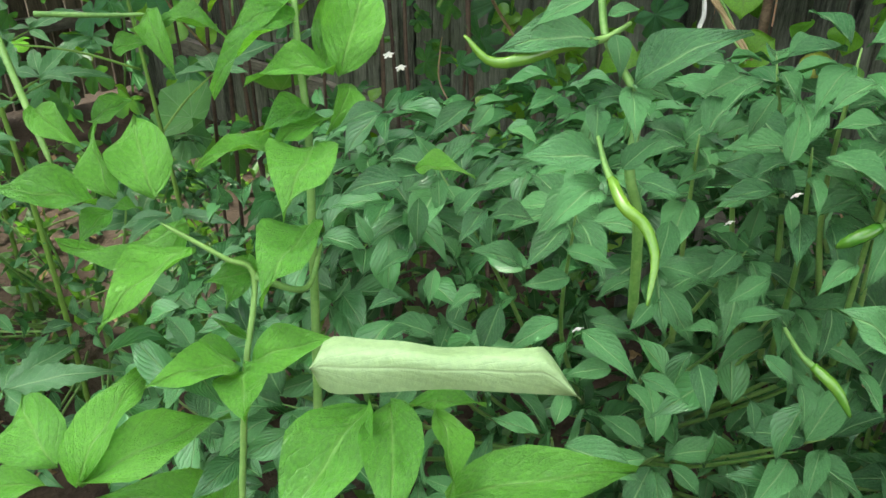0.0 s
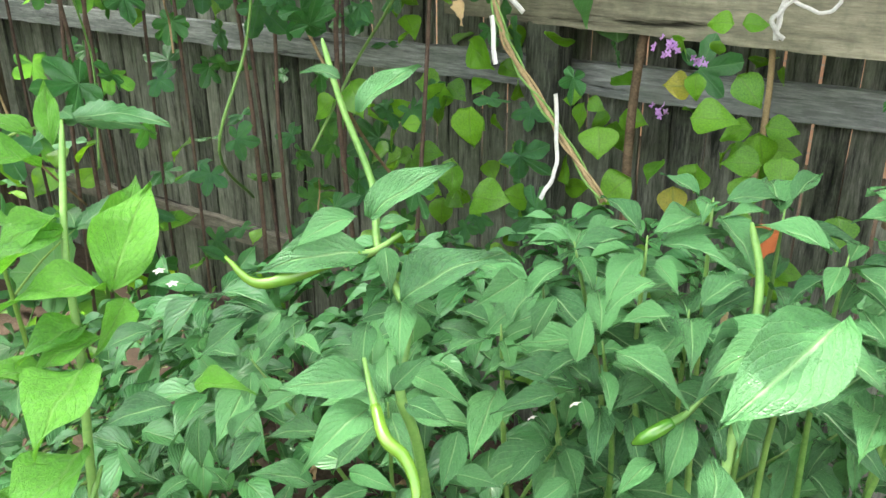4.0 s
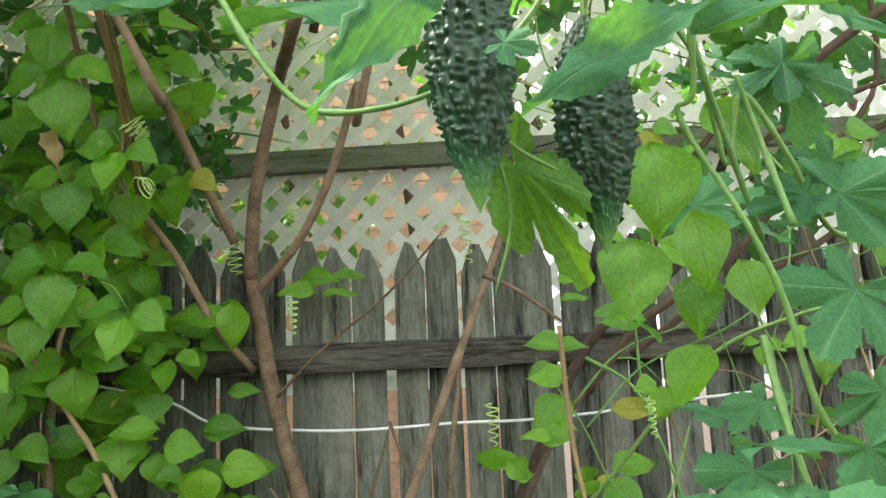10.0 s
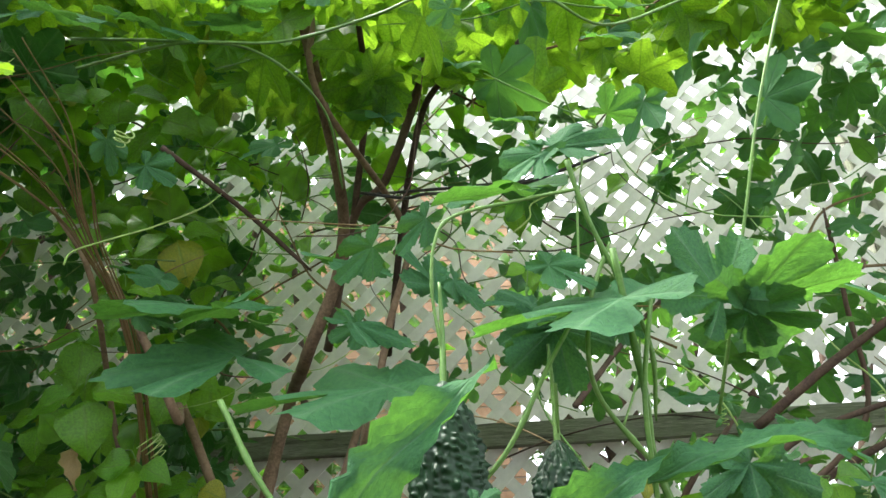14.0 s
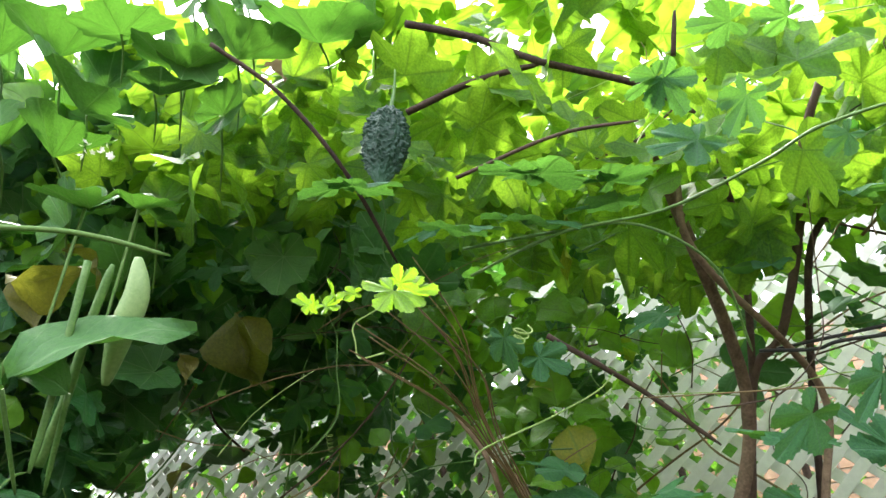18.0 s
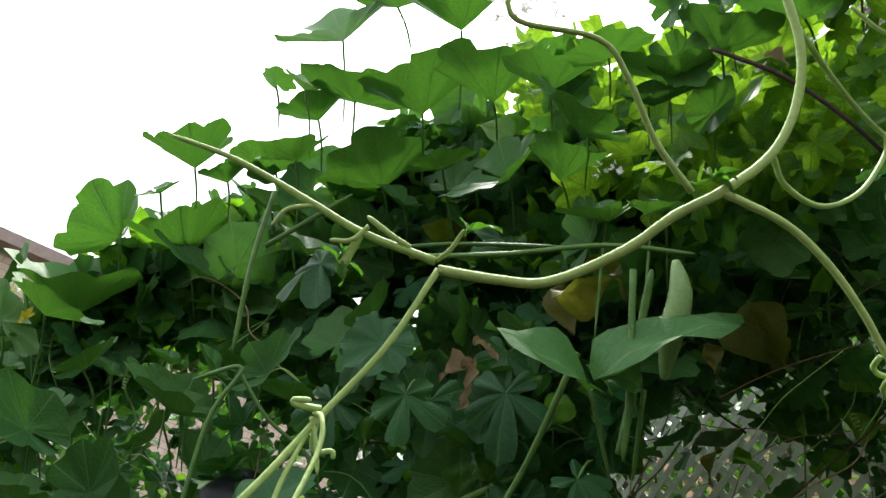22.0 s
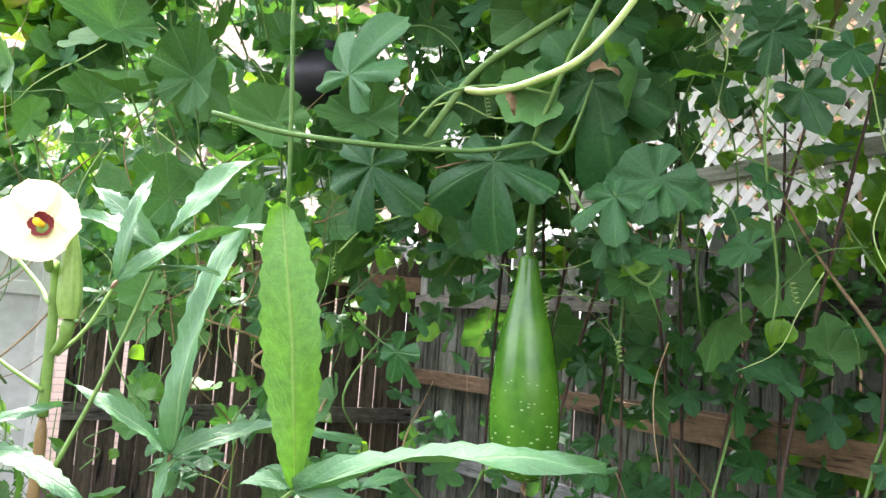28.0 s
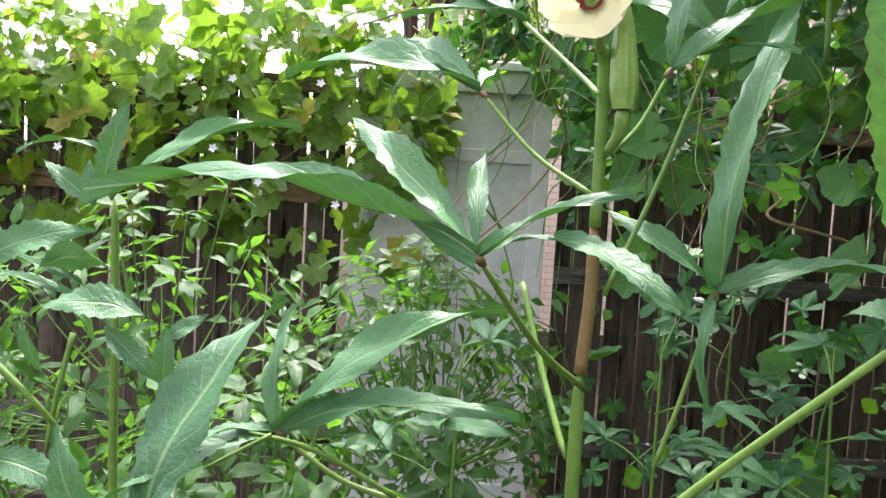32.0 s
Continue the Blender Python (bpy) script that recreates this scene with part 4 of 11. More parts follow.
chili = chili_bush((0.2, 0.95, 0), (0.2, 0.86, 0.64), (0.66, 0.48, 0.5), 340, 0.066, 2, "bushy chili pepper plant with small dark green leaves and hanging pods")
chili_bush((0.62, 0.85, 0), (0.6, 0.88, 0.6), (0.42, 0.36, 0.42), 90, 0.058, 5, "chili pepper plant with green leaves growing beside the beam", 150)
chili_bush((-0.75, 1.5, 0), (-0.75, 1.5, 0.4), (0.45, 0.4, 0.4), 60, 0.055, 6, "low chili pepper plant in the shade of taller peppers", 100)

# the tall shoot of the chili plant
tube("stem", [(0.142, 0.512, 1.046), (0.132, 0.493, 1.134), (0.122, 0.494, 1.175), (0.129, 0.525, 1.210), (0.113, 0.566, 1.240), (0.111, 0.608, 1.273), (0.091, 0.640, 1.325), (0.079, 0.667, 1.367)], 0.004, 0.0022, M_STEM, chili)
lf(chili, "chili", (0.106, 0.556, 1.242), (0.035, 0.535, 1.247))
lf(chili, "chili", (0.130, 0.533, 1.223), (0.182, 0.537, 1.249))
lf(chili, "chili", (0.126, 0.529, 1.217), (0.122, 0.485, 1.200))
lf(chili, "chili", (0.103, 0.524, 1.207), (0.099, 0.491, 1.191))
lf(chili, "chili", (0.105, 0.497, 1.181), (0.043, 0.479, 1.189))
lf(chili, "chili", (0.102, 0.488, 1.166), (0.064, 0.440, 1.162))
lf(chili, "chili", (0.117, 0.558, 1.246), (0.119, 0.533, 1.223))
lf(chili, "chili", (0.113, 0.574, 1.254), (0.136, 0.567, 1.262))
lf(chili, "chili", (0.126, 0.531, 1.220), (0.151, 0.507, 1.218))
lf(chili, "chili", (0.125, 0.481, 1.173), (0.150, 0.458, 1.174))
lf(chili, "chili", (0.117, 0.494, 1.175), (0.140, 0.495, 1.198))
lf(chili, "chili", (0.123, 0.527, 1.213), (0.098, 0.517, 1.215))
lf(chili, "chili", (0.107, 0.542, 1.273), (0.155, 0.516, 1.317))
lf(chili, "chili", (0.100, 0.545, 1.273), (0.057, 0.533, 1.258))
lf(chili, "chili", (0.126, 0.521, 1.223), (0.182, 0.492, 1.268))
lf(chili, "chili", (0.103, 0.593, 1.329), (0.144, 0.577, 1.362))
lf(chili, "chili", (0.092, 0.624, 1.346), (0.065, 0.624, 1.353))
pod("chili_pod", chili, [(0.106, 0.472, 1.178), (0.111, 0.450, 1.170), (0.122, 0.440, 1.162), (0.127, 0.426, 1.148), (0.121, 0.407, 1.126)], 0.0037, M_CHILI, "ripening green chili pod")
pod("chili_pod", chili, [(0.100, 0.556, 1.242), (0.076, 0.548, 1.240), (0.055, 0.540, 1.235), (0.032, 0.539, 1.233), (0.014, 0.548, 1.248)], 0.0045, M_CHILI, "curved green chili pod")
pod("chili_pod", chili, [(0.269, 0.477, 1.026), (0.281, 0.461, 1.018), (0.291, 0.451, 1.001)], 0.004, M_CHILI)
pod("chili_pod", chili, [(0.316, 0.525, 1.115), (0.297, 0.521, 1.107), (0.289, 0.527, 1.097)], 0.005, M_CHILI)
for a in ((-0.040, 0.591, 1.223), (-0.031, 0.586, 1.215), (0.235, 0.495, 1.157), (0.089, 0.450, 1.080), (0.225, 0.574, 1.094)):
    small_flower(chili, a, (0.2, -0.6, -0.5), 0.005, M_WHITEPETAL)

# leaves at the front of the bush
lf(chili, "chili", (-0.041, 0.565, 1.189), (-0.078, 0.548, 1.182), (-0.05, -0.49, 0.87), 0.90)
lf(chili, "chili", (0.023, 0.557, 1.198), (-0.013, 0.553, 1.171), (0.18, -0.53, 0.83), 0.80)
lf(chili, "chili", (0.038, 0.609, 1.177), (0.019, 0.590, 1.160), (0.15, -0.53, 0.83), 1.00)
lf(chili, "chili", (-0.029, 0.535, 1.147), (-0.071, 0.518, 1.148), (0.15, -0.54, 0.83), 1.10)
lf(chili, "chili", (-0.018, 0.557, 1.123), (-0.019, 0.545, 1.085), (0.13, -0.43, 0.89), 1.00)
lf(chili, "chili", (0.029, 0.518, 1.133), (0.010, 0.484, 1.123), (-0.00, -0.50, 0.86), 0.90)
lf(chili, "chili", (0.068, 0.549, 1.107), (0.034, 0.530, 1.125), (-0.03, -0.39, 0.92), 1.10)
lf(chili, "chili", (0.112, 0.571, 1.120), (0.068, 0.536, 1.108), (-0.21, -0.56, 0.80), 1.20)
lf(chili, "chili", (0.102, 0.587, 1.144), (0.052, 0.578, 1.142), (0.06, -0.57, 0.82), 0.80)
lf(chili, "chili", (0.105, 0.555, 1.158), (0.108, 0.568, 1.190), (0.04, -0.54, 0.84), 1.10)
lf(chili, "chili", (0.134, 0.576, 1.159), (0.134, 0.566, 1.198), (0.15, -0.39, 0.91), 1.20)
lf(chili, "chili", (0.138, 0.569, 1.210), (0.189, 0.557, 1.241), (0.19, -0.39, 0.90), 0.90)
lf(chili, "chili", (0.189, 0.607, 1.212), (0.221, 0.607, 1.209), (0.17, -0.43, 0.89), 1.00)
lf(chili, "chili", (0.211, 0.564, 1.215), (0.175, 0.534, 1.211), (0.20, -0.67, 0.72), 1.00)
lf(chili, "chili", (0.251, 0.551, 1.153), (0.264, 0.575, 1.186), (-0.07, -0.48, 0.87), 0.90)
lf(chili, "chili", (0.305, 0.558, 1.211), (0.264, 0.537, 1.202), (-0.19, -0.38, 0.91), 0.90)
lf(chili, "chili", (0.258, 0.566, 1.122), (0.195, 0.552, 1.153), (0.02, -0.30, 0.95), 1.00)
lf(chili, "chili", (0.232, 0.524, 1.145), (0.182, 0.508, 1.143), (-0.22, -0.57, 0.79), 0.70)
lf(chili, "chili", (0.256, 0.549, 1.125), (0.262, 0.539, 1.099), (-0.18, -0.33, 0.93), 0.90)
lf(chili, "chili", (0.298, 0.558, 1.099), (0.295, 0.515, 1.075), (-0.05, -0.52, 0.86), 0.90)
lf(chili, "chili", (0.325, 0.552, 1.127), (0.363, 0.523, 1.106), (0.03, -0.54, 0.84), 1.00)
lf(chili, "chili", (0.332, 0.536, 1.116), (0.307, 0.503, 1.071), (0.12, -0.56, 0.82), 0.80)
lf(chili, "chili", (0.098, 0.542, 1.062), (0.058, 0.530, 1.062), (0.02, -0.66, 0.75), 1.00)
lf(chili, "chili", (0.141, 0.521, 1.074), (0.114, 0.521, 1.056), (0.07, -0.35, 0.94), 0.90)
lf(chili, "chili", (0.160, 0.527, 1.081), (0.193, 0.515, 1.078), (0.08, -0.58, 0.81), 1.00)
lf(chili, "chili", (0.164, 0.526, 1.065), (0.193, 0.510, 1.020), (-0.15, -0.52, 0.84), 1.00)
lf(chili, "chili", (0.151, 0.495, 1.069), (0.132, 0.479, 1.057), (0.05, -0.54, 0.84), 1.00)
lf(chili, "chili", (0.084, 0.493, 1.056), (0.045, 0.479, 1.040), (0.05, -0.55, 0.83), 0.90)
lf(chili, "chili", (0.044, 0.523, 1.051), (0.028, 0.509, 1.009), (0.05, -0.38, 0.92), 1.10)
lf(chili, "chili", (0.026, 0.500, 1.077), (0.005, 0.475, 1.079), (-0.12, -0.59, 0.80), 1.00)
lf(chili, "chili", (0.109, 0.511, 1.042), (0.147, 0.511, 1.032), (-0.07, -0.60, 0.79), 0.80)
lf(chili, "chili", (0.102, 0.495, 1.045), (0.139, 0.457, 1.029), (-0.14, -0.57, 0.81), 0.80)
lf(chili, "chili", (0.129, 0.502, 1.004), (0.090, 0.493, 1.004), (-0.13, -0.63, 0.77), 1.00)
lf(chili, "chili", (0.140, 0.466, 1.026), (0.169, 0.440, 1.025), (0.18, -0.57, 0.80), 0.80)
lf(chili, "chili", (0.140, 0.492, 0.996), (0.156, 0.467, 0.985), (0.17, -0.47, 0.86), 1.00)
lf(chili, "chili", (0.184, 0.475, 1.030), (0.184, 0.439, 1.011), (-0.10, -0.53, 0.84), 1.00)
lf(chili, "chili", (0.216, 0.497, 1.054), (0.247, 0.493, 1.061), (0.26, -0.52, 0.82), 1.00)
lf(chili, "chili", (0.265, 0.516, 1.026), (0.240, 0.507, 1.060), (0.19, -0.59, 0.79), 1.00)
lf(chili, "chili", (0.274, 0.497, 0.994), (0.276, 0.480, 0.962), (0.11, -0.43, 0.90), 1.00)
lf(chili, "chili", (0.227, 0.472, 0.999), (0.229, 0.458, 0.977), (-0.08, -0.50, 0.86), 1.00)
lf(chili, "chili", (0.288, 0.508, 1.056), (0.278, 0.488, 1.023), (0.12, -0.70, 0.71), 1.10)
lf(chili, "chili", (0.061, 0.531, 1.076), (0.016, 0.516, 1.103), (0.17, -0.39, 0.90), 0.90)
lf(chili, "chili", (0.087, 0.502, 1.109), (0.119, 0.478, 1.108), (-0.14, -0.58, 0.80), 0.90)
lf(chili, "chili", (-0.006, 0.523, 1.081), (-0.010, 0.504, 1.061), (0.21, -0.43, 0.88), 1.00)
lf(chili, "chili", (-0.030, 0.499, 1.071), (-0.053, 0.475, 1.077), (0.00, -0.37, 0.93), 1.00)
lf(chili, "chili", (0.162, 0.521, 1.122), (0.147, 0.492, 1.094), (0.13, -0.65, 0.75), 1.10)
lf(chili, "chili", (0.133, 0.578, 1.134), (0.173, 0.547, 1.126), (0.15, -0.68, 0.72), 0.90)
lf(chili, "chili", (0.155, 0.592, 1.166), (0.192, 0.593, 1.153), (-0.10, -0.58, 0.81), 0.90)
lf(chili, "chili", (0.200, 0.562, 1.169), (0.229, 0.559, 1.182), (0.17, -0.60, 0.78), 0.90)
lf(chili, "chili", (0.236, 0.560, 1.202), (0.216, 0.550, 1.174), (-0.14, -0.42, 0.90), 1.00)
lf(chili, "chili", (-0.051, 0.510, 1.110), (-0.062, 0.513, 1.136), (-0.08, -0.53, 0.84), 0.80)
lf(chili, "chili", (-0.026, 0.535, 1.087), (-0.048, 0.517, 1.082), (-0.07, -0.57, 0.82), 0.90)
lf(chili, "chili", (0.010, 0.521, 1.127), (0.030, 0.521, 1.152), (0.13, -0.45, 0.88), 1.00)
lf(chili, "chili", (0.056, 0.537, 1.150), (0.025, 0.528, 1.142), (0.06, -0.38, 0.92), 0.80)
lf(chili, "chili", (0.223, 0.541, 1.085), (0.194, 0.518, 1.074), (-0.03, -0.54, 0.84), 1.00)
lf(chili, "chili", (0.244, 0.525, 1.071), (0.209, 0.511, 1.058), (0.11, -0.46, 0.88), 0.90)
lf(chili, "chili", (0.304, 0.521, 1.085), (0.269, 0.496, 1.076), (-0.19, -0.50, 0.85), 0.90)
lf(chili, "chili", (0.209, 0.513, 1.027), (0.179, 0.495, 1.049), (-0.03, -0.44, 0.90), 0.90)
lf(chili, "chili", (0.229, 0.476, 1.037), (0.252, 0.458, 1.022), (-0.13, -0.43, 0.89), 0.90)
lf(chili, "chili", (0.318, 0.498, 1.002), (0.326, 0.466, 0.989), (0.08, -0.44, 0.89), 1.00)
lf(chili, "chili", (0.021, 0.479, 1.056), (0.001, 0.473, 1.071), (-0.21, -0.64, 0.74), 0.80)
lf(chili, "chili", (-0.023, 0.478, 1.059), (-0.047, 0.476, 1.043), (-0.16, -0.29, 0.94), 0.90)
lf(chili, "chili", (0.009, 0.500, 1.101), (-0.003, 0.489, 1.131), (-0.13, -0.42, 0.90), 0.80)
lf(chili, "chili", (0.049, 0.590, 1.163), (0.072, 0.559, 1.166), (0.06, -0.28, 0.96), 0.70)
lf(chili, "chili", (-0.004, 0.574, 1.142), (-0.022, 0.577, 1.168), (0.09, -0.67, 0.74), 0.80)

# broad-leaved pepper plants
bell = thing("pepper_plant", (-0.155, 0.445, 0.851), "broad-leaved pepper plant with glossy bright green leaves", "pepper plant", "pepper plants")
tube("stem", [(-0.170, 0.414, 0.752), (-0.154, 0.483, 0.960), (-0.147, 0.489, 1.016), (-0.141, 0.523, 1.074), (-0.161, 0.521, 1.092), (-0.203, 0.524, 1.119)], 0.003, 0.0017, M_STEM, bell)
tube("branch", [(-0.141, 0.523, 1.074), (-0.106, 0.537, 1.055), (-0.097, 0.574, 1.074)], 0.003, 0.002, M_STEM, bell)
L1 = (0, -0.75, 0.65)
for b, t, w, f in (
        ((-0.204, 0.523, 1.139), (-0.230, 0.576, 1.188), 1.0, (0.2, -0.9, 0.3)), ((-0.231, 0.523, 1.139), (-0.253, 0.550, 1.187), 0.75, (-0.4, -0.8, 0.5)),
        ((-0.240, 0.511, 1.141), (-0.306, 0.486, 1.164), 0.7, (0.1, -0.45, 0.9)), ((-0.178, 0.515, 1.103), (-0.228, 0.445, 1.093), 0.75, (-0.2, -0.6, 0.8)),
        ((-0.233, 0.518, 1.132), (-0.249, 0.488, 1.122), 1.0, (0, -0.6, 0.8)), ((-0.217, 0.528, 1.127), (-0.228, 0.511, 1.141), 1.0, (0, -0.4, 0.9)),
        ((-0.191, 0.543, 1.109), (-0.276, 0.521, 1.092), 0.9, (0, 0.2, -1)), ((-0.142, 0.483, 1.026), (-0.077, 0.475, 1.056), 0.8, (0.3, -0.5, 0.8)),
        ((-0.143, 0.471, 1.028), (-0.132, 0.419, 1.025), 1.2, (0, -0.7, 0.7))):
    lf(bell, "bell", b, t, f, w)
for b, t, w, f in (
        ((-0.146, 0.472, 1.029), (-0.196, 0.434, 1.051), 0.85, (-0.2, -0.5, 0.85)), ((-0.151, 0.492, 1.019), (-0.204, 0.495, 1.026), 0.7, (0, -0.3, 0.9)),
        ((-0.145, 0.500, 1.034), (-0.170, 0.499, 1.054), 0.4, (0, -0.7, 0.7)), ((-0.139, 0.535, 1.072), (-0.175, 0.512, 1.076), 0.9, (0, -0.7, 0.7)),
        ((-0.155, 0.570, 1.066), (-0.168, 0.530, 1.042), 1.0, L1)):
    lf(bell, "bell", b, t, f, w)
bell2 = thing("pepper_plant", (-0.123, 0.540, 0.735), "tall broad-leaved pepper plant with puckered bright leaves and white flowers", "pepper plant", "pepper plants")
tube("stem", [(-0.105, 0.461, 0.759), (-0.104, 0.543, 0.980), (-0.103, 0.568, 1.083), (-0.103, 0.591, 1.164), (-0.110, 0.618, 1.230), (-0.120, 0.686, 1.308)], 0.0042, 0.0025, M_STEM, bell2)
for b, t, w, f in (
        ((-0.082, 0.603, 1.204), (-0.138, 0.564, 1.216), 0.75, (0, -0.4, 0.9)), ((-0.078, 0.602, 1.202), (-0.056, 0.664, 1.270), 0.85, (0.1, -0.9, 0.4)),
        ((-0.110, 0.624, 1.241), (-0.166, 0.562, 1.213), 0.6, (-0.3, -0.6, 0.7)), ((-0.114, 0.630, 1.252), (-0.153, 0.597, 1.235), 0.9, (-0.2, -0.6, 0.8)),
        ((-0.097, 0.599, 1.177), (-0.132, 0.553, 1.177), 0.8, (0, -0.5, 0.85)), ((-0.084, 0.595, 1.171), (-0.129, 0.557, 1.164), 0.8, (0, -0.3, 0.9)),
        ((-0.125, 0.574, 1.155), (-0.171, 0.535, 1.167), 0.75, (-0.2, -0.5, 0.85)), ((-0.095, 0.576, 1.157), (-0.109, 0.498, 1.143), 1.1, (-0.1, -0.75, 0.65)),
        ((-0.097, 0.556, 1.102), (-0.128, 0.477, 1.086), 0.95, (-0.3, -0.7, 0.6))):
    lf(bell2, "bell", b, t, f, w)
for b, t, w, f in (
        ((-0.071, 0.608, 1.194), (-0.080, 0.563, 1.175), 0.8, (0.5, -0.6, 0.5)), ((-0.021, 0.567, 1.142), (0.021, 0.549, 1.150), 0.7, (0, -0.4, 0.9)),
        ((-0.276, 0.803, 1.190), (-0.194, 0.777, 1.186), 0.5, (0, -0.3, 0.9)), ((-0.287, 0.808, 1.199), (-0.252, 0.742, 1.164), 0.6, (0, -0.7, 0.6)),
        ((-0.357, 0.685, 1.147), (-0.311, 0.651, 1.127), 0.9, L1), ((-0.316, 0.698, 1.129), (-0.273, 0.700, 1.152), 0.8, L1), ((-0.312, 0.769, 1.172), (-0.272, 0.765, 1.184), 0.9, L1),
        ((-0.196, 0.680, 1.272), (-0.235, 0.654, 1.265), 0.8, L1), ((-0.146, 0.699, 1.269), (-0.214, 0.664, 1.285), 0.7, (0, -0.3, 0.9)),
        ((-0.135, 0.678, 1.231), (-0.171, 0.652, 1.222), 0.8, (0, -0.6, 0.8))):
    lf(bell2, "bell", b, t, f, w)
for b, t, w, f in (
        ((-0.138, 0.706, 1.283), (-0.147, 0.741, 1.327), 0.6, (0.2, -0.8, 0.5)), ((-0.153, 0.711, 1.291), (-0.210, 0.699, 1.309), 0.6, (0, -0.4, 0.9)),
        ((-0.099, 0.664, 1.184), (-0.084, 0.733, 1.252), 0.75, (0.3, -0.9, 0.3))):
    lf(bell2, "bell", b, t, f, w)
tube("branch", [(-0.429, 0.785, 1.200), (-0.392, 0.734, 1.151), (-0.351, 0.679, 1.096)], 0.004, 0.003, M_STEM, bell2)
tube("branch", [(-0.396, 0.807, 1.197), (-0.330, 0.806, 1.196), (-0.287, 0.806, 1.197)], 0.003, 0.002, M_STEM, bell2)
bell3 = thing("pepper_plant", (-0.037, 0.372, 0.884), "broad-leaved pepper plant with a pale curled leaf on top", "pepper plant", "pepper plants")
tube("stem", [(-0.038, 0.336, 0.648), (-0.040, 0.420, 0.882), (-0.041, 0.443, 1.007)], 0.006, 0.004, M_STEM, bell3)
M_PALE = leaf_material("pale_leaf_underside", (0.2, 0.31, 0.14), (0.27, 0.38, 0.19), (0.25, 0.35, 0.17), (0.25, 0.36, 0.1), 0.5, 0.25, 7.0, 3.0, 0.3)


def pale_leaf():
    """A long blade rolled along its upper edge, blunt at the stalk and pointed at the far lower corner."""
    verts, uv, tris = [], [], []
    n, m = 28, 8
    for i in range(n + 1):
        v = i / n
        top = 0.108 * math.sqrt(max(0.0, 1 - max(0, (0.09 - v) / 0.09) ** 2)) + 0.008 * math.sin(9 * v) + 0.004 * math.sin(23 * v)
        low = -0.11 * math.sqrt(max(0.0, 1 - max(0, (0.13 - v) / 0.13) ** 2)) + 0.055 * min(1, v / 0.5)
        if v > 0.86:
            k = (v - 0.86) / 0.14
            top = top * (1 - k ** 1.2) + low * k ** 1.2 - 0.01 * k
        for j in range(m + 1):
            q = j / m
            y = low + (top - low) * q
            z = 0.05 * math.sin(2.6 * q) + 0.012 * math.sin(14 * v + 3 * q) * q - 0.05 * max(0, q - 0.8) * 5
            verts.append((-y, v, z))
            uv.append((q, v))
    for i in range(n):
        for j in range(m):
            a = i * (m + 1) + j
            tris += [(a, a + m + 1, a + 1), (a + 1, a + m + 1, a + m + 2)]
    uv, tris = np.array(uv), np.array(tris)
    return np.array(verts), tris, uv[tris]


LEAF_MESH["pale"] = [mesh_from("pale_leaf", *pale_leaf())]
SHAPES["pale"] = (M_PALE, [])
lf(bell3, "pale", (-0.085, 0.423, 1.068), (0.088, 0.417, 1.061), (0, -0.85, 0.5), 1.0, "leaf", "pale curled leaf underside")
for b, t, w, f in (
        ((-0.051, 0.448, 1.016), (-0.112, 0.355, 0.971), 0.75, (-0.2, -0.6, 0.7)), ((-0.037, 0.449, 1.017), (-0.034, 0.362, 0.983), 0.8, (0, -0.5, 0.85)),
        ((-0.008, 0.459, 1.007), (0.012, 0.396, 0.984), 0.7, (0.6, -0.6, 0.4)), ((0.002, 0.436, 0.937), (0.143, 0.446, 0.954), 0.6, (0.1, -0.5, 0.85)),
        ((-0.027, 0.469, 0.995), (0.032, 0.472, 1.000), 0.5, (0, -0.3, 0.9)), ((-0.285, 0.461, 0.922), (-0.248, 0.553, 0.967), 0.75, (-0.2, -0.7, 0.7)),
        ((-0.281, 0.461, 0.923), (-0.177, 0.524, 0.946), 0.62, (0.1, -0.5, 0.85)), ((-0.305, 0.478, 0.925), (-0.363, 0.544, 0.950), 1.1, (0, -0.7, 0.7)),
        ((-0.307, 0.461, 0.923), (-0.368, 0.461, 0.922), 0.7, (0, -0.5, 0.85))):
    lf(bell3, "bell", b, t, f, w)
for b, t, w, f in (
        ((-0.190, 0.514, 0.840), (-0.276, 0.478, 0.893), 0.8, (0, -0.6, 0.8)), ((-0.190, 0.499, 0.815), (-0.198, 0.560, 0.863), 0.8, (0, -0.7, 0.7))):
    lf(bell3, "bell", b, t, f, w)
bell4 = thing("pepper_plant", (0.370, 0.461, 0.890), "broad-leaved pepper plant with dark glossy leaves", "pepper plant", "pepper plants")
tube("stem", [(0.375, 0.434, 0.797), (0.345, 0.483, 1.017), (0.347, 0.499, 1.067), (0.396, 0.579, 1.181), (0.401, 0.616, 1.229)], 0.005, 0.003, M_STEM, bell4)
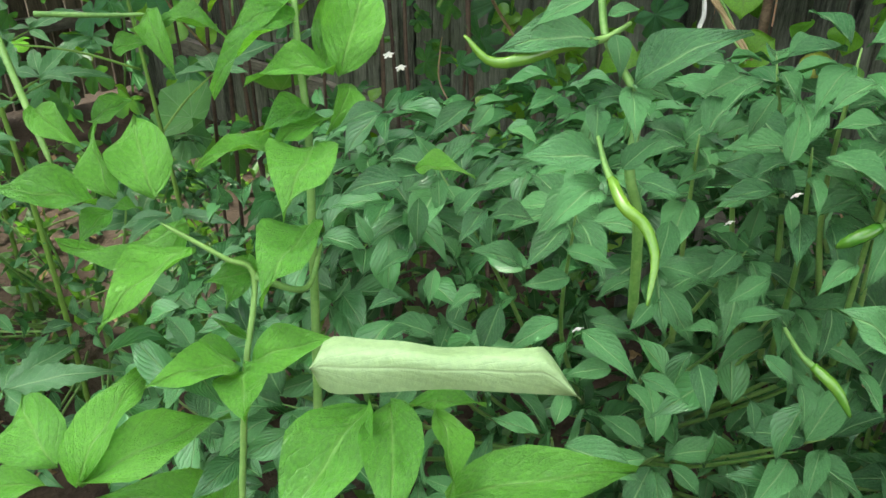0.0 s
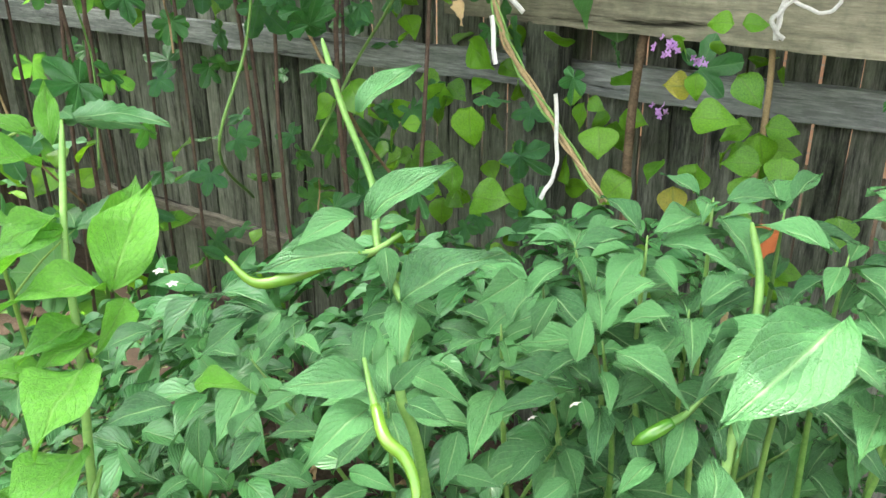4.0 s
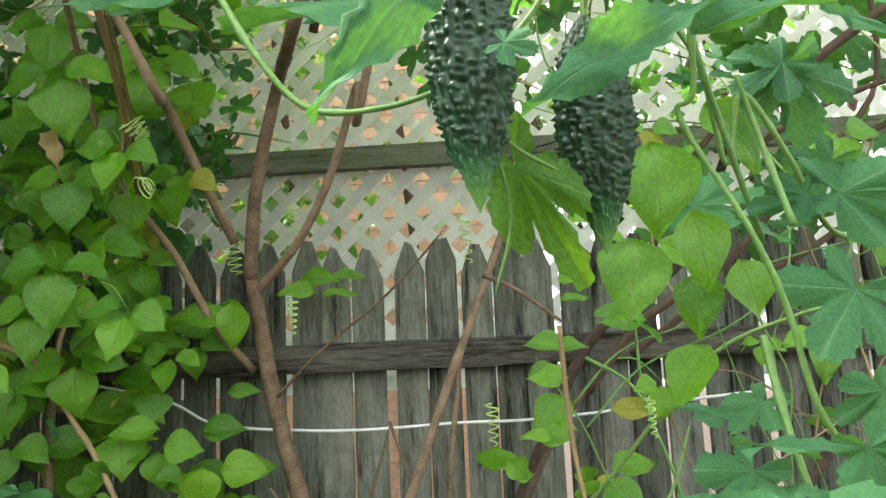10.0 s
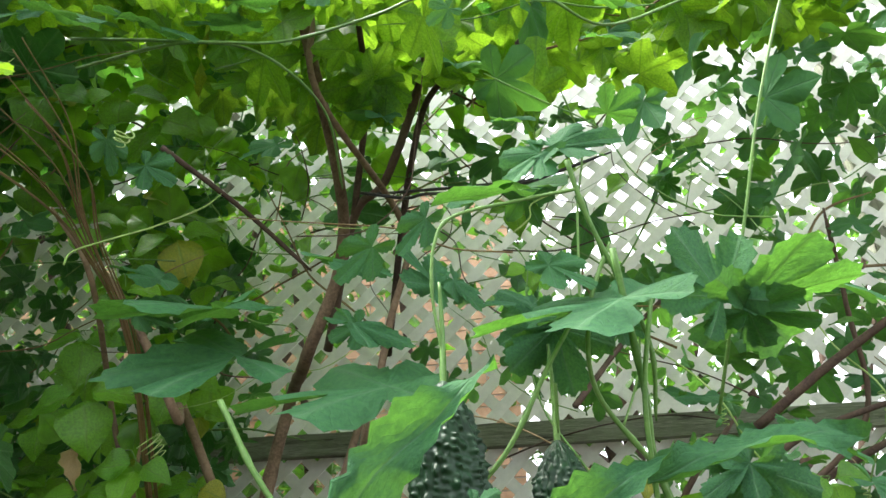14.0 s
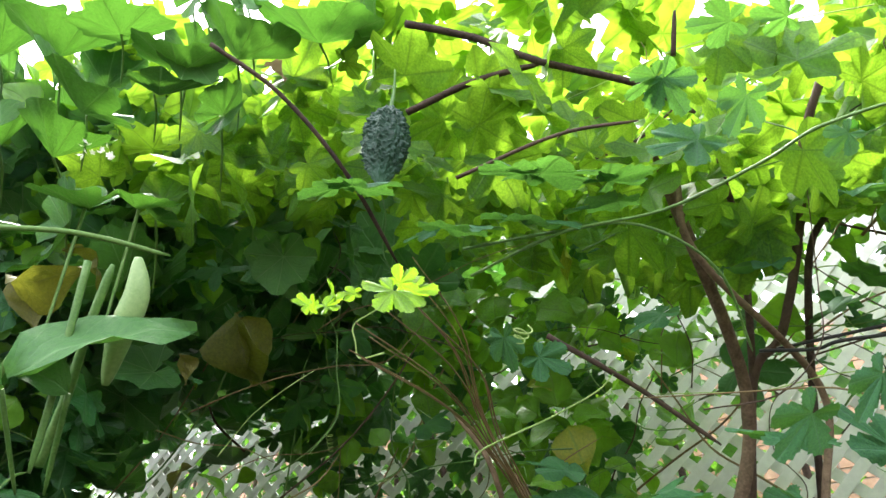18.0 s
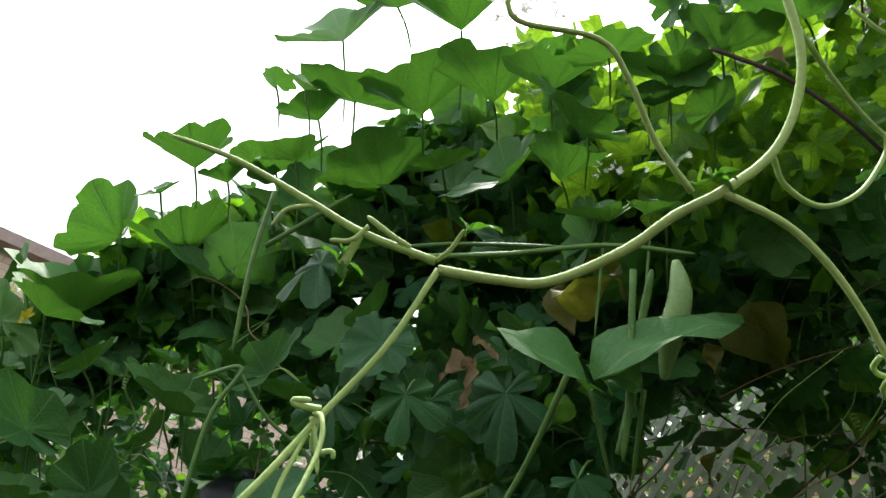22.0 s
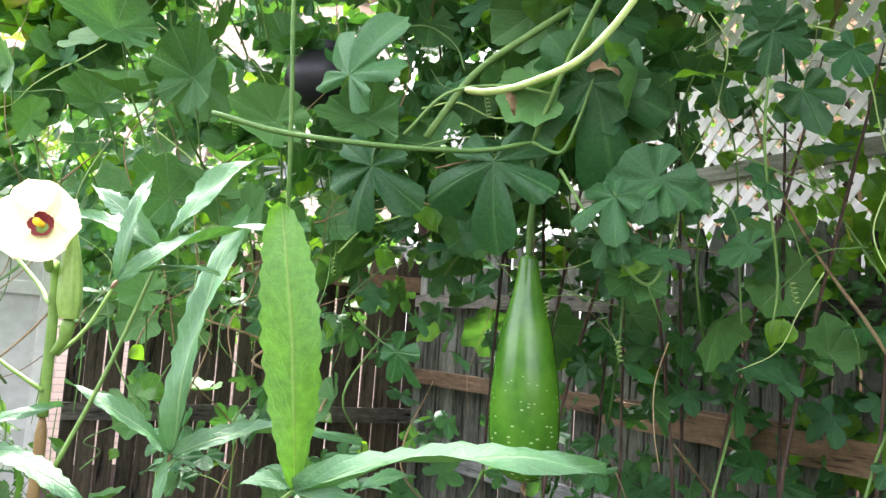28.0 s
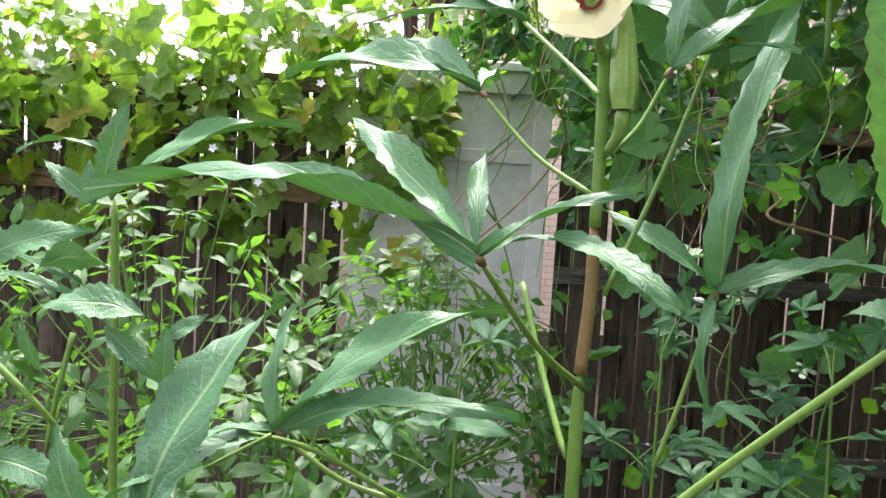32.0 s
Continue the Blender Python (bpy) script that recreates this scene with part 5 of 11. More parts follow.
for b, t, w, f in (
        ((0.330, 0.475, 1.043), (0.348, 0.514, 1.096), 1.0, (0.1, -0.8, 0.5)), ((0.329, 0.474, 1.041), (0.273, 0.474, 1.080), 0.9, (-0.2, -0.5, 0.85)),
        ((0.343, 0.471, 1.037), (0.386, 0.470, 1.059), 0.9, (0.2, -0.5, 0.85)), ((0.393, 0.560, 1.164), (0.330, 0.515, 1.141), 1.0, (-0.2, -0.7, 0.7)),
        ((0.364, 0.545, 1.135), (0.352, 0.489, 1.113), 0.6, (0, -0.7, 0.7)), ((0.255, 0.563, 1.119), (0.199, 0.559, 1.109), 0.6, (0, 0.2, 1)),
        ((0.398, 0.478, 1.216), (0.307, 0.441, 1.167), 0.9, (0, -0.6, 0.8)), ((0.554, 0.467, 1.289), (0.625, 0.414, 1.271), 0.6, (0.1, -0.4, 0.9)),
        ((0.610, 0.422, 1.339), (0.559, 0.485, 1.410), 0.55, (-0.1, -0.6, 0.8))):
    lf(bell4, "bell", b, t, f, w, "leaf", "", M_PEPPER)
for b, t, w, f in (
        ((0.610, 0.402, 1.307), (0.650, 0.360, 1.348), 0.9, (0.1, -0.6, 0.8)), ((0.716, 0.313, 1.284), (0.741, 0.304, 1.335), 0.9, (0, -0.6, 0.8)),
        ((0.573, 0.575, 1.290), (0.505, 0.622, 1.345), 0.8, (-0.3, -0.6, 0.7)), ((0.582, 0.570, 1.291), (0.627, 0.550, 1.354), 0.7, (0.2, -0.6, 0.7)),
        ((0.577, 0.572, 1.285), (0.536, 0.554, 1.231), 0.8, (0, -0.7, 0.6)), ((0.586, 0.566, 1.286), (0.631, 0.515, 1.276), 0.7, (0.2, -0.6, 0.7))):
    lf(bell4, "bell", b, t, f, w, "leaf", "", M_PEPPER)
tube("branch", [(0.585, 0.568, 1.200), (0.577, 0.572, 1.285)], 0.004, 0.003, M_STEM, bell4)
# leafy shoots rising in front of the beam
shoots = thing("chili_plant", (0.75, 0.75, 0), "chili pepper plant with pale green leaves before the beam", "pepper plant", "pepper plants")
rng = random.Random(77)
for tip, foot, k, kind in (
        ((0.539, 0.573, 1.334), (0.582, 0.556, 0.952), 8, "bell"), ((0.607, 0.564, 1.309), (0.613, 0.546, 0.954), 8, "chili"), ((0.385, 0.654, 1.237), (0.390, 0.639, 0.928), 9, "chili"),
        ((0.436, 0.634, 1.232), (0.422, 0.628, 0.930), 8, "chili"), ((0.326, 0.635, 1.214), (0.354, 0.633, 0.941), 9, "chili"), ((0.279, 0.679, 1.194), (0.315, 0.656, 0.897), 7, "chili"),
        ((0.465, 0.585, 1.212), (0.468, 0.595, 0.946), 9, "chili"), ((0.635, 0.538, 1.253), (0.649, 0.534, 0.955), 8, "chili"), ((0.533, 0.592, 1.240), (0.528, 0.592, 0.935), 9, "chili"),
        ((0.561, 0.531, 1.216), (0.582, 0.556, 0.952), 9, "chili"), ((0.341, 0.575, 1.178), (0.358, 0.606, 0.929), 9, "chili"), ((0.253, 0.677, 1.159), (0.294, 0.663, 0.896), 8, "chili")):
    tip, foot = Vector(tip), Vector(foot)
    tube("branch", [foot, (foot + tip) / 2 + Vector((rng.uniform(-0.015, 0.015), 0, 0)), tip], 0.0034, 0.0016, M_STEM, shoots, "", 6, 6)
    for at, n, sz in ((tip, k - 2, 0.055), (tip + (foot - tip) * 0.2, 4, 0.068)):
        for m in whorl(rng, at, (rng.uniform(-0.2, 0.2), -0.2, 1), sz, n):
            put("leaf", rng.choice(LEAF_MESH[kind]), M_PEPPER, shoots, m)
for tip, foot, k, kind in (
        ((0.674, 0.490, 1.212), (0.700, 0.509, 0.932), 8, "chili"), ((0.404, 0.532, 1.182), (0.424, 0.584, 0.933), 9, "chili"), ((0.468, 0.508, 1.176), (0.489, 0.562, 0.936), 9, "chili"),
        ((0.275, 0.570, 1.158), (0.308, 0.623, 0.927), 9, "chili"), ((0.210, 0.633, 1.143), (0.228, 0.668, 0.908), 9, "chili")):
    tip, foot = Vector(tip), Vector(foot)
    tube("branch", [foot, (foot + tip) / 2 + Vector((rng.uniform(-0.015, 0.015), 0, 0)), tip], 0.0034, 0.0016, M_STEM, shoots, "", 6, 6)
    for at, n, sz in ((tip, k - 2, 0.055), (tip + (foot - tip) * 0.2, 4, 0.068)):
        for m in whorl(rng, at, (rng.uniform(-0.2, 0.2), -0.2, 1), sz, n):
            put("leaf", rng.choice(LEAF_MESH[kind]), M_PEPPER, shoots, m)
# dry litter and low weeds on the soil
rng = random.Random(12)
litter = [leaf_pose(p, p + rand_dir(rng, (0, 0, 0.1)), rand_dir(rng, (0, 0, 1.5)), 1.0, rng.uniform(0.02, 0.06))
          for p in [Vector((rng.uniform(-1.8, 1.4), rng.uniform(0.5, 3.0), rng.uniform(0.03, 0.08))) for _ in range(420)]]
lt = scatter("leaf_litter", "dry", litter, None)
tagged(lt, "brown dead leaves and twigs scattered on the soil", "leaf litter", "", "stuff")
weeds = []
for _ in range(620):
    c = Vector((rng.uniform(-2.0, 1.2), rng.uniform(0.9, 3.2), 0.05))
    for _ in range(5):
        d = rand_dir(rng, (0, 0, 0.9))
        weeds.append(leaf_pose(c, c + d, rand_dir(rng, (0, -0.5, 1)), 1.0, rng.uniform(0.03, 0.09)))
        c = c + d * 0.02
wd = scatter("weeds", "bush", weeds, None)
tagged(wd, "low green weeds growing between the peppers", "weeds", "", "stuff")


# ---- growth on the back fence ----
def trio(parent, node, size, face, hang, rng, kind="bean", stalk=True, sub="leaf"):
    """Three leaflets on one stalk; hang: where the middle one points."""
    node, f, h = Vector(node), Vector(face).normalized(), Vector(hang).normalized()
    s = h.cross(f).normalized()
    for d, k in ((h, 1.0), (s * 0.85 + h * 0.25, 0.95), (-s * 0.85 + h * 0.25, 0.95)):
        b = node + d * size * 0.16
        ff = f + Vector((rng.uniform(-0.35, 0.35), rng.uniform(-0.35, 0.35), rng.uniform(-0.2, 0.35)))
        lf(parent, kind, b, b + d * size * k * rng.uniform(0.85, 1.1), ff, rng.uniform(0.9, 1.05), sub)
    if stalk:
        back_to = node + Vector((rng.uniform(-0.03, 0.03), 0.05, rng.uniform(-0.02, 0.06)))
        tube("leaf_stalk", [back_to, (node + back_to) / 2 + Vector((0, 0, 0.012)), node], 0.0014, 0.001, M_STEM, parent, "", 3, 5)


rng = random.Random(31)
bean = thing("bean_vine", back(-0.5, 1.8, 0), "climbing bean vine with lime-green three-part leaves on the fence", "vine", "bean vines")
FACE = (-0.6, -0.65, 0.5)
# twining woody stems from the ground
tube("stem", [(0.893, 1.661, 0.336), (0.914, 1.613, 1.042), (0.874, 1.595, 1.336), (0.832, 1.611, 1.522), (0.782, 1.631, 1.646), (0.729, 1.679, 1.770), (0.746, 1.708, 1.903), (0.800, 1.626, 2.104), (0.809, 1.587, 2.307)], 0.007, 0.004, M_DRYVINE, bean, "twisting tan vine stem", 8, 7, 0.1)
tube("stem", [(0.711, 1.811, 0.456), (0.707, 1.817, 1.076), (0.736, 1.759, 1.422), (0.739, 1.749, 1.800), (0.767, 1.794, 1.748), (0.730, 1.769, 2.293)], 0.011, 0.007, M_BARK, bean, "brown vine stem", 8, 7, 0.1)
tube("stem", [(0.515, 1.778, 1.901), (0.605, 1.730, 1.868), (0.680, 1.695, 1.834), (0.729, 1.679, 1.770)], 0.009, 0.007, M_DRYVINE, bean)
tube("stem", [(0.511, 1.359, 0.981), (0.430, 1.427, 1.115), (0.355, 1.468, 1.243), (0.329, 1.492, 1.370), (0.352, 1.513, 1.467), (0.372, 1.596, 1.471), (0.426, 1.574, 1.555), (0.511, 1.559, 1.652), (0.579, 1.549, 1.709)], 0.0045, 0.003, M_DRYVINE, bean, "pale twisting vine", 8, 6, 0.2)
TWIST = curve_points([(0.511, 1.359, 0.981), (0.430, 1.427, 1.115), (0.355, 1.468, 1.243), (0.329, 1.492, 1.370), (0.352, 1.513, 1.467), (0.426, 1.574, 1.555)], 10)
for turn in (0.0, 2.1, 4.2):
    tube("stem", [Vector(q) + Vector((math.cos(0.5 * i + turn), 0, math.sin(0.5 * i + turn))) * 0.007 for i, q in enumerate(TWIST)], 0.0026, 0.002, M_STEM if turn else M_DRYVINE, bean, "", 2, 6, 0.1)
# single leaves of the vine
lf(bean, "bean", (0.986, 1.658, 1.605), (1.055, 1.626, 1.526), (-0.50, -0.66, 0.55), 0.99)
lf(bean, "bean", (1.008, 1.546, 1.594), (1.102, 1.501, 1.599), (-0.52, -0.63, 0.58), 0.89)
lf(bean, "bean", (1.085, 1.511, 1.508), (1.003, 1.557, 1.504), (-0.49, -0.67, 0.56), 0.91)
lf(bean, "bean", (0.646, 1.728, 1.495), (0.642, 1.707, 1.404), (-0.28, -0.80, 0.52), 1.31)
lf(bean, "bean", (0.617, 1.769, 1.594), (0.610, 1.737, 1.505), (-0.32, -0.70, 0.64), 1.35)
lf(bean, "bean", (0.810, 1.707, 1.662), (0.684, 1.760, 1.654), (-0.24, -0.80, 0.54), 0.58)
lf(bean, "bean", (0.889, 1.705, 1.728), (0.770, 1.734, 1.719), (-0.44, -0.71, 0.54), 0.74)
lf(bean, "bean", (0.904, 1.625, 1.788), (0.827, 1.674, 1.784), (-0.53, -0.56, 0.64), 0.81)
lf(bean, "bean", (0.893, 1.634, 1.759), (0.884, 1.606, 1.695), (-0.29, -0.82, 0.49), 1.25)
lf(bean, "bean", (0.850, 1.675, 1.680), (0.838, 1.635, 1.592), (-0.40, -0.72, 0.57), 1.15)
lf(bean, "bean", (0.896, 1.593, 1.685), (0.799, 1.641, 1.679), (-0.51, -0.70, 0.50), 0.53)
lf(bean, "bean", (0.864, 1.676, 1.855), (0.948, 1.595, 1.855), (-0.50, -0.50, 0.71), 0.65)
lf(bean, "bean", (0.700, 1.808, 1.821), (0.697, 1.787, 1.707), (-0.28, -0.68, 0.67), 0.88)
lf(bean, "bean", (0.635, 1.831, 1.821), (0.563, 1.846, 1.814), (-0.32, -0.79, 0.53), 0.80)
lf(bean, "bean", (0.734, 1.840, 1.827), (0.804, 1.789, 1.830), (-0.56, -0.68, 0.46), 0.92)
lf(bean, "bean", (0.540, 1.876, 1.501), (0.484, 1.865, 1.499), (-0.27, -0.78, 0.56), 0.99)
lf(bean, "bean", (0.603, 1.776, 1.473), (0.551, 1.817, 1.470), (-0.36, -0.69, 0.63), 1.12)
lf(bean, "bean", (0.623, 1.770, 1.529), (0.615, 1.730, 1.470), (-0.52, -0.67, 0.53), 0.98)
lf(bean, "bean", (0.662, 1.729, 1.575), (0.713, 1.707, 1.506), (-0.30, -0.78, 0.55), 0.92)
lf(bean, "bean", (0.740, 1.738, 1.466), (0.733, 1.710, 1.398), (-0.63, -0.57, 0.53), 1.35)
lf(bean, "bean", (0.795, 1.689, 1.440), (0.796, 1.687, 1.363), (-0.35, -0.59, 0.73), 1.05)
lf(bean, "bean", (0.824, 1.688, 1.504), (0.764, 1.730, 1.437), (-0.47, -0.52, 0.71), 0.97)
lf(bean, "bean", (0.848, 1.726, 1.536), (0.835, 1.685, 1.475), (-0.51, -0.48, 0.72), 0.98)
lf(bean, "bean", (0.863, 1.697, 1.514), (0.894, 1.649, 1.517), (-0.49, -0.62, 0.61), 0.98)
lf(bean, "bean", (0.805, 1.748, 1.605), (0.806, 1.746, 1.547), (-0.31, -0.66, 0.69), 1.35)
lf(bean, "bean", (0.658, 1.810, 1.697), (0.591, 1.857, 1.628), (-0.46, -0.73, 0.51), 0.95)
lf(bean, "bean", (0.995, 1.625, 1.676), (1.074, 1.562, 1.680), (-0.86, -0.15, 0.48), 0.76)
lf(bean, "bean", (0.937, 1.580, 1.598), (0.877, 1.577, 1.595), (-0.43, -0.81, 0.41), 0.83)
lf(bean, "bean", (1.085, 1.455, 1.343), (1.085, 1.461, 1.393), (-0.34, -0.71, 0.62), 1.35)
lf(bean, "bean", (0.295, 2.048, 1.737), (0.414, 1.968, 1.742), (-0.53, -0.64, 0.56), 0.75)
lf(bean, "bean", (0.403, 1.993, 1.737), (0.540, 1.882, 1.742), (-0.38, -0.62, 0.69), 0.72)
lf(bean, "bean", (0.391, 1.928, 1.667), (0.305, 1.964, 1.574), (-0.32, -0.85, 0.43), 1.00)
lf(bean, "bean", (0.403, 1.908, 1.589), (0.399, 1.871, 1.515), (-0.50, -0.66, 0.55), 1.35)
lf(bean, "bean", (0.371, 1.956, 1.485), (0.282, 1.967, 1.394), (-0.42, -0.50, 0.76), 0.99)
lf(bean, "bean", (0.483, 1.859, 1.549), (0.566, 1.826, 1.553), (-0.54, -0.57, 0.62), 1.06)
lf(bean, "bean", (0.982, 1.542, 1.500), (0.986, 1.544, 1.450), (0.08, -0.80, 0.59), 1.35)
lf(bean, "bean", (0.942, 1.666, 1.666), (0.983, 1.618, 1.623), (-0.57, -0.56, 0.60), 0.93)
lf(bean, "bean", (1.036, 1.589, 1.753), (1.093, 1.539, 1.755), (-0.57, -0.68, 0.46), 0.54)
lf(bean, "bean", (0.452, 1.884, 1.875), (0.447, 1.845, 1.800), (-0.23, -0.64, 0.73), 1.35)
lf(bean, "bean", (0.569, 1.888, 1.883), (0.508, 1.898, 1.811), (-0.35, -0.63, 0.69), 1.05)
lf(bean, "bean", (0.676, 1.791, 1.905), (0.667, 1.750, 1.828), (-0.44, -0.68, 0.59), 1.35)
lf(bean, "bean", (0.778, 1.690, 1.912), (0.831, 1.619, 1.847), (-0.37, -0.72, 0.59), 0.97)
lf(bean, "bean", (0.359, 2.002, 1.892), (0.359, 2.002, 1.807), (-0.47, -0.78, 0.43), 1.00)
lf(bean, "bean", (0.826, 1.429, 1.015), (0.759, 1.461, 1.013), (-0.39, -0.65, 0.65), 0.94)
lf(bean, "bean", (0.825, 1.363, 1.052), (0.813, 1.331, 0.995), (-0.42, -0.79, 0.46), 0.98)
lf(bean, "bean", (0.785, 1.395, 1.008), (0.789, 1.402, 0.941), (-0.36, -0.57, 0.74), 1.16)
lf(bean, "bean", (0.702, 1.527, 0.948), (0.695, 1.498, 0.886), (-0.52, -0.54, 0.66), 0.98)
lf(bean, "bean", (0.751, 1.504, 0.931), (0.742, 1.475, 0.875), (-0.38, -0.78, 0.50), 1.16)
lf(bean, "bean", (0.809, 1.467, 0.917), (0.797, 1.431, 0.862), (-0.43, -0.61, 0.67), 0.97)
lf(bean, "bean", (0.703, 1.428, 1.023), (0.708, 1.439, 0.963), (-0.63, -0.57, 0.53), 1.21)
lf(bean, "bean", (0.559, 1.574, 1.061), (0.553, 1.544, 1.001), (-0.44, -0.72, 0.54), 1.35)
lf(bean, "bean", (0.697, 1.469, 1.097), (0.767, 1.418, 1.103), (-0.30, -0.72, 0.63), 0.92)
lf(bean, "bean", (0.722, 1.543, 1.139), (0.669, 1.548, 1.142), (-0.50, -0.67, 0.54), 1.29)
lf(bean, "bean", (0.717, 1.507, 1.171), (0.719, 1.507, 1.118), (-0.64, -0.64, 0.43), 0.94)
lf(bean, "bean", (0.754, 1.422, 1.182), (0.788, 1.387, 1.130), (-0.58, -0.61, 0.54), 0.91)
lf(bean, "bean", (0.757, 1.467, 1.263), (0.720, 1.500, 1.259), (-0.66, -0.57, 0.49), 1.02)
lf(bean, "bean", (0.773, 1.470, 1.262), (0.819, 1.461, 1.261), (-0.61, -0.55, 0.57), 1.02)
lf(bean, "bean", (0.752, 1.508, 1.228), (0.758, 1.521, 1.198), (-0.45, -0.60, 0.66), 1.16)
lf(bean, "bean", (0.337, 1.772, 1.060), (0.336, 1.769, 0.967), (-0.58, -0.52, 0.63), 1.16)
lf(bean, "bean", (0.294, 1.738, 0.959), (0.292, 1.727, 0.871), (-0.62, -0.68, 0.39), 0.87)
lf(bean, "bean", (0.328, 1.661, 0.895), (0.390, 1.593, 0.910), (-0.38, -0.55, 0.74), 1.16)
lf(bean, "bean", (0.606, 1.501, 0.978), (0.556, 1.528, 0.916), (-0.28, -0.69, 0.66), 1.05)
lf(bean, "bean", (0.908, 1.296, 0.962), (0.898, 1.271, 0.907), (-0.16, -0.68, 0.72), 1.16)
lf(bean, "bean", (0.790, 1.780, 1.910), (0.873, 1.737, 1.829), (-0.77, -0.56, 0.30), 0.95)
lf(bean, "bean", (0.898, 1.792, 1.858), (0.978, 1.675, 1.852), (-0.63, -0.54, 0.55), 0.63)
lf(bean, "bean", (1.069, 1.653, 1.908), (0.943, 1.720, 1.906), (-0.46, -0.86, 0.24), 0.68)
lf(bean, "bean", (1.058, 1.625, 1.954), (1.047, 1.602, 1.840), (-0.75, -0.60, 0.27), 0.84)
lf(bean, "bean", (0.922, 1.693, 1.788), (0.854, 1.750, 1.790), (-0.66, -0.65, 0.38), 0.74)
lf(bean, "bean", (0.885, 1.740, 1.767), (0.937, 1.670, 1.698), (-0.50, -0.71, 0.50), 0.97)
lf(bean, "bean", (0.907, 1.853, 1.695), (0.812, 1.936, 1.697), (-0.67, -0.70, 0.26), 0.81)
lf(bean, "bean", (0.870, 1.819, 1.667), (0.956, 1.747, 1.665), (-0.68, -0.57, 0.45), 0.57)
lf(bean, "bean", (0.817, 1.909, 1.635), (0.733, 1.981, 1.637), (-0.65, -0.72, 0.24), 0.78)
lf(bean, "bean", (0.801, 1.810, 1.642), (0.805, 1.812, 1.536), (-0.45, -0.70, 0.55), 1.25)
lf(bean, "bean", (0.821, 1.772, 1.997), (0.898, 1.662, 1.989), (-0.55, -0.70, 0.45), 0.35)
lf(bean, "bean", (0.851, 1.776, 2.017), (0.928, 1.679, 1.901), (-0.53, -0.77, 0.36), 1.04)
lf(bean, "bean", (0.760, 1.832, 1.797), (0.692, 1.888, 1.799), (-0.48, -0.85, 0.23), 0.78)
lf(bean, "bean", (0.718, 1.879, 1.781), (0.798, 1.826, 1.780), (-0.54, -0.74, 0.40), 0.68)
lf(bean, "bean", (0.715, 1.889, 1.769), (0.714, 1.876, 1.697), (-0.61, -0.75, 0.25), 1.35)
lf(bean, "bean", (0.760, 2.010, 1.592), (0.770, 2.030, 1.465), (-0.61, -0.72, 0.32), 0.81)
lf(bean, "bean", (0.826, 1.913, 1.446), (0.761, 1.947, 1.369), (-0.61, -0.71, 0.35), 1.05)
lf(bean, "bean", (0.834, 1.823, 1.427), (0.828, 1.799, 1.362), (-0.77, -0.62, 0.15), 1.26)
lf(bean, "bean", (0.881, 1.787, 1.514), (0.872, 1.760, 1.444), (-0.73, -0.52, 0.45), 1.35)
lf(bean, "bean", (1.004, 1.782, 1.486), (1.001, 1.773, 1.420), (-0.07, -0.92, 0.38), 1.35)
lf(bean, "bean", (0.876, 1.723, 2.102), (0.926, 1.665, 2.046), (-0.67, -0.71, 0.20), 0.87)
lf(bean, "bean", (0.770, 1.849, 2.177), (0.806, 1.778, 2.167), (-0.69, -0.58, 0.42), 0.47)
lf(bean, "bean", (0.793, 1.859, 2.114), (0.873, 1.808, 2.115), (-0.63, -0.59, 0.50), 0.55)
lf(bean, "bean", (0.710, 1.917, 2.042), (0.709, 1.900, 1.944), (-0.62, -0.65, 0.43), 0.83)
lf(bean, "bean", (0.690, 1.898, 1.929), (0.761, 1.832, 1.927), (-0.43, -0.83, 0.34), 0.80)
lf(bean, "bean", (1.163, 1.444, 1.954), (1.104, 1.506, 1.956), (-0.66, -0.57, 0.49), 0.63)
lf(bean, "bean", (1.185, 1.547, 1.993), (1.233, 1.451, 1.985), (-0.53, -0.67, 0.53), 0.62)
lf(bean, "bean", (1.199, 1.466, 1.950), (1.232, 1.387, 1.943), (-0.43, -0.73, 0.53), 0.35)
lf(bean, "bean", (1.290, 1.435, 1.990), (1.213, 1.499, 1.991), (-0.37, -0.74, 0.56), 0.39)
lf(bean, "bean", (0.692, 1.934, 2.435), (0.701, 1.954, 2.338), (-0.69, -0.51, 0.52), 1.16)
lf(bean, "bean", (0.749, 1.811, 2.462), (0.750, 1.802, 2.357), (-0.70, -0.48, 0.53), 1.16)
lf(bean, "bean", (0.683, 1.893, 2.223), (0.770, 1.827, 2.133), (-0.47, -0.70, 0.53), 0.93)
lf(bean, "bean", (0.793, 1.721, 2.343), (0.799, 1.731, 2.261), (-0.67, -0.68, 0.30), 1.33)
lf(bean, "bean", (0.668, 1.952, 2.278), (0.754, 1.846, 2.268), (-0.45, -0.76, 0.47), 0.70)
lf(bean, "bean", (0.952, 1.695, 1.867), (0.847, 1.804, 1.872), (-0.93, -0.07, 0.35), 0.39)
lf(bean, "bean", (0.847, 1.740, 2.368), (0.938, 1.656, 2.365), (-0.91, -0.24, 0.34), 0.81)
lf(bean, "bean", (0.984, 1.659, 2.450), (0.978, 1.643, 2.345), (-0.70, -0.66, 0.26), 1.35)
# leaves that catch the light, by their brighter colour
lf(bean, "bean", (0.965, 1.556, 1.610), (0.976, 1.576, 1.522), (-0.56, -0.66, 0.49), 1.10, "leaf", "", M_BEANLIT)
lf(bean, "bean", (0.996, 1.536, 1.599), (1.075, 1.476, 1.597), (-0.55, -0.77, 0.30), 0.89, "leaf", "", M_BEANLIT)
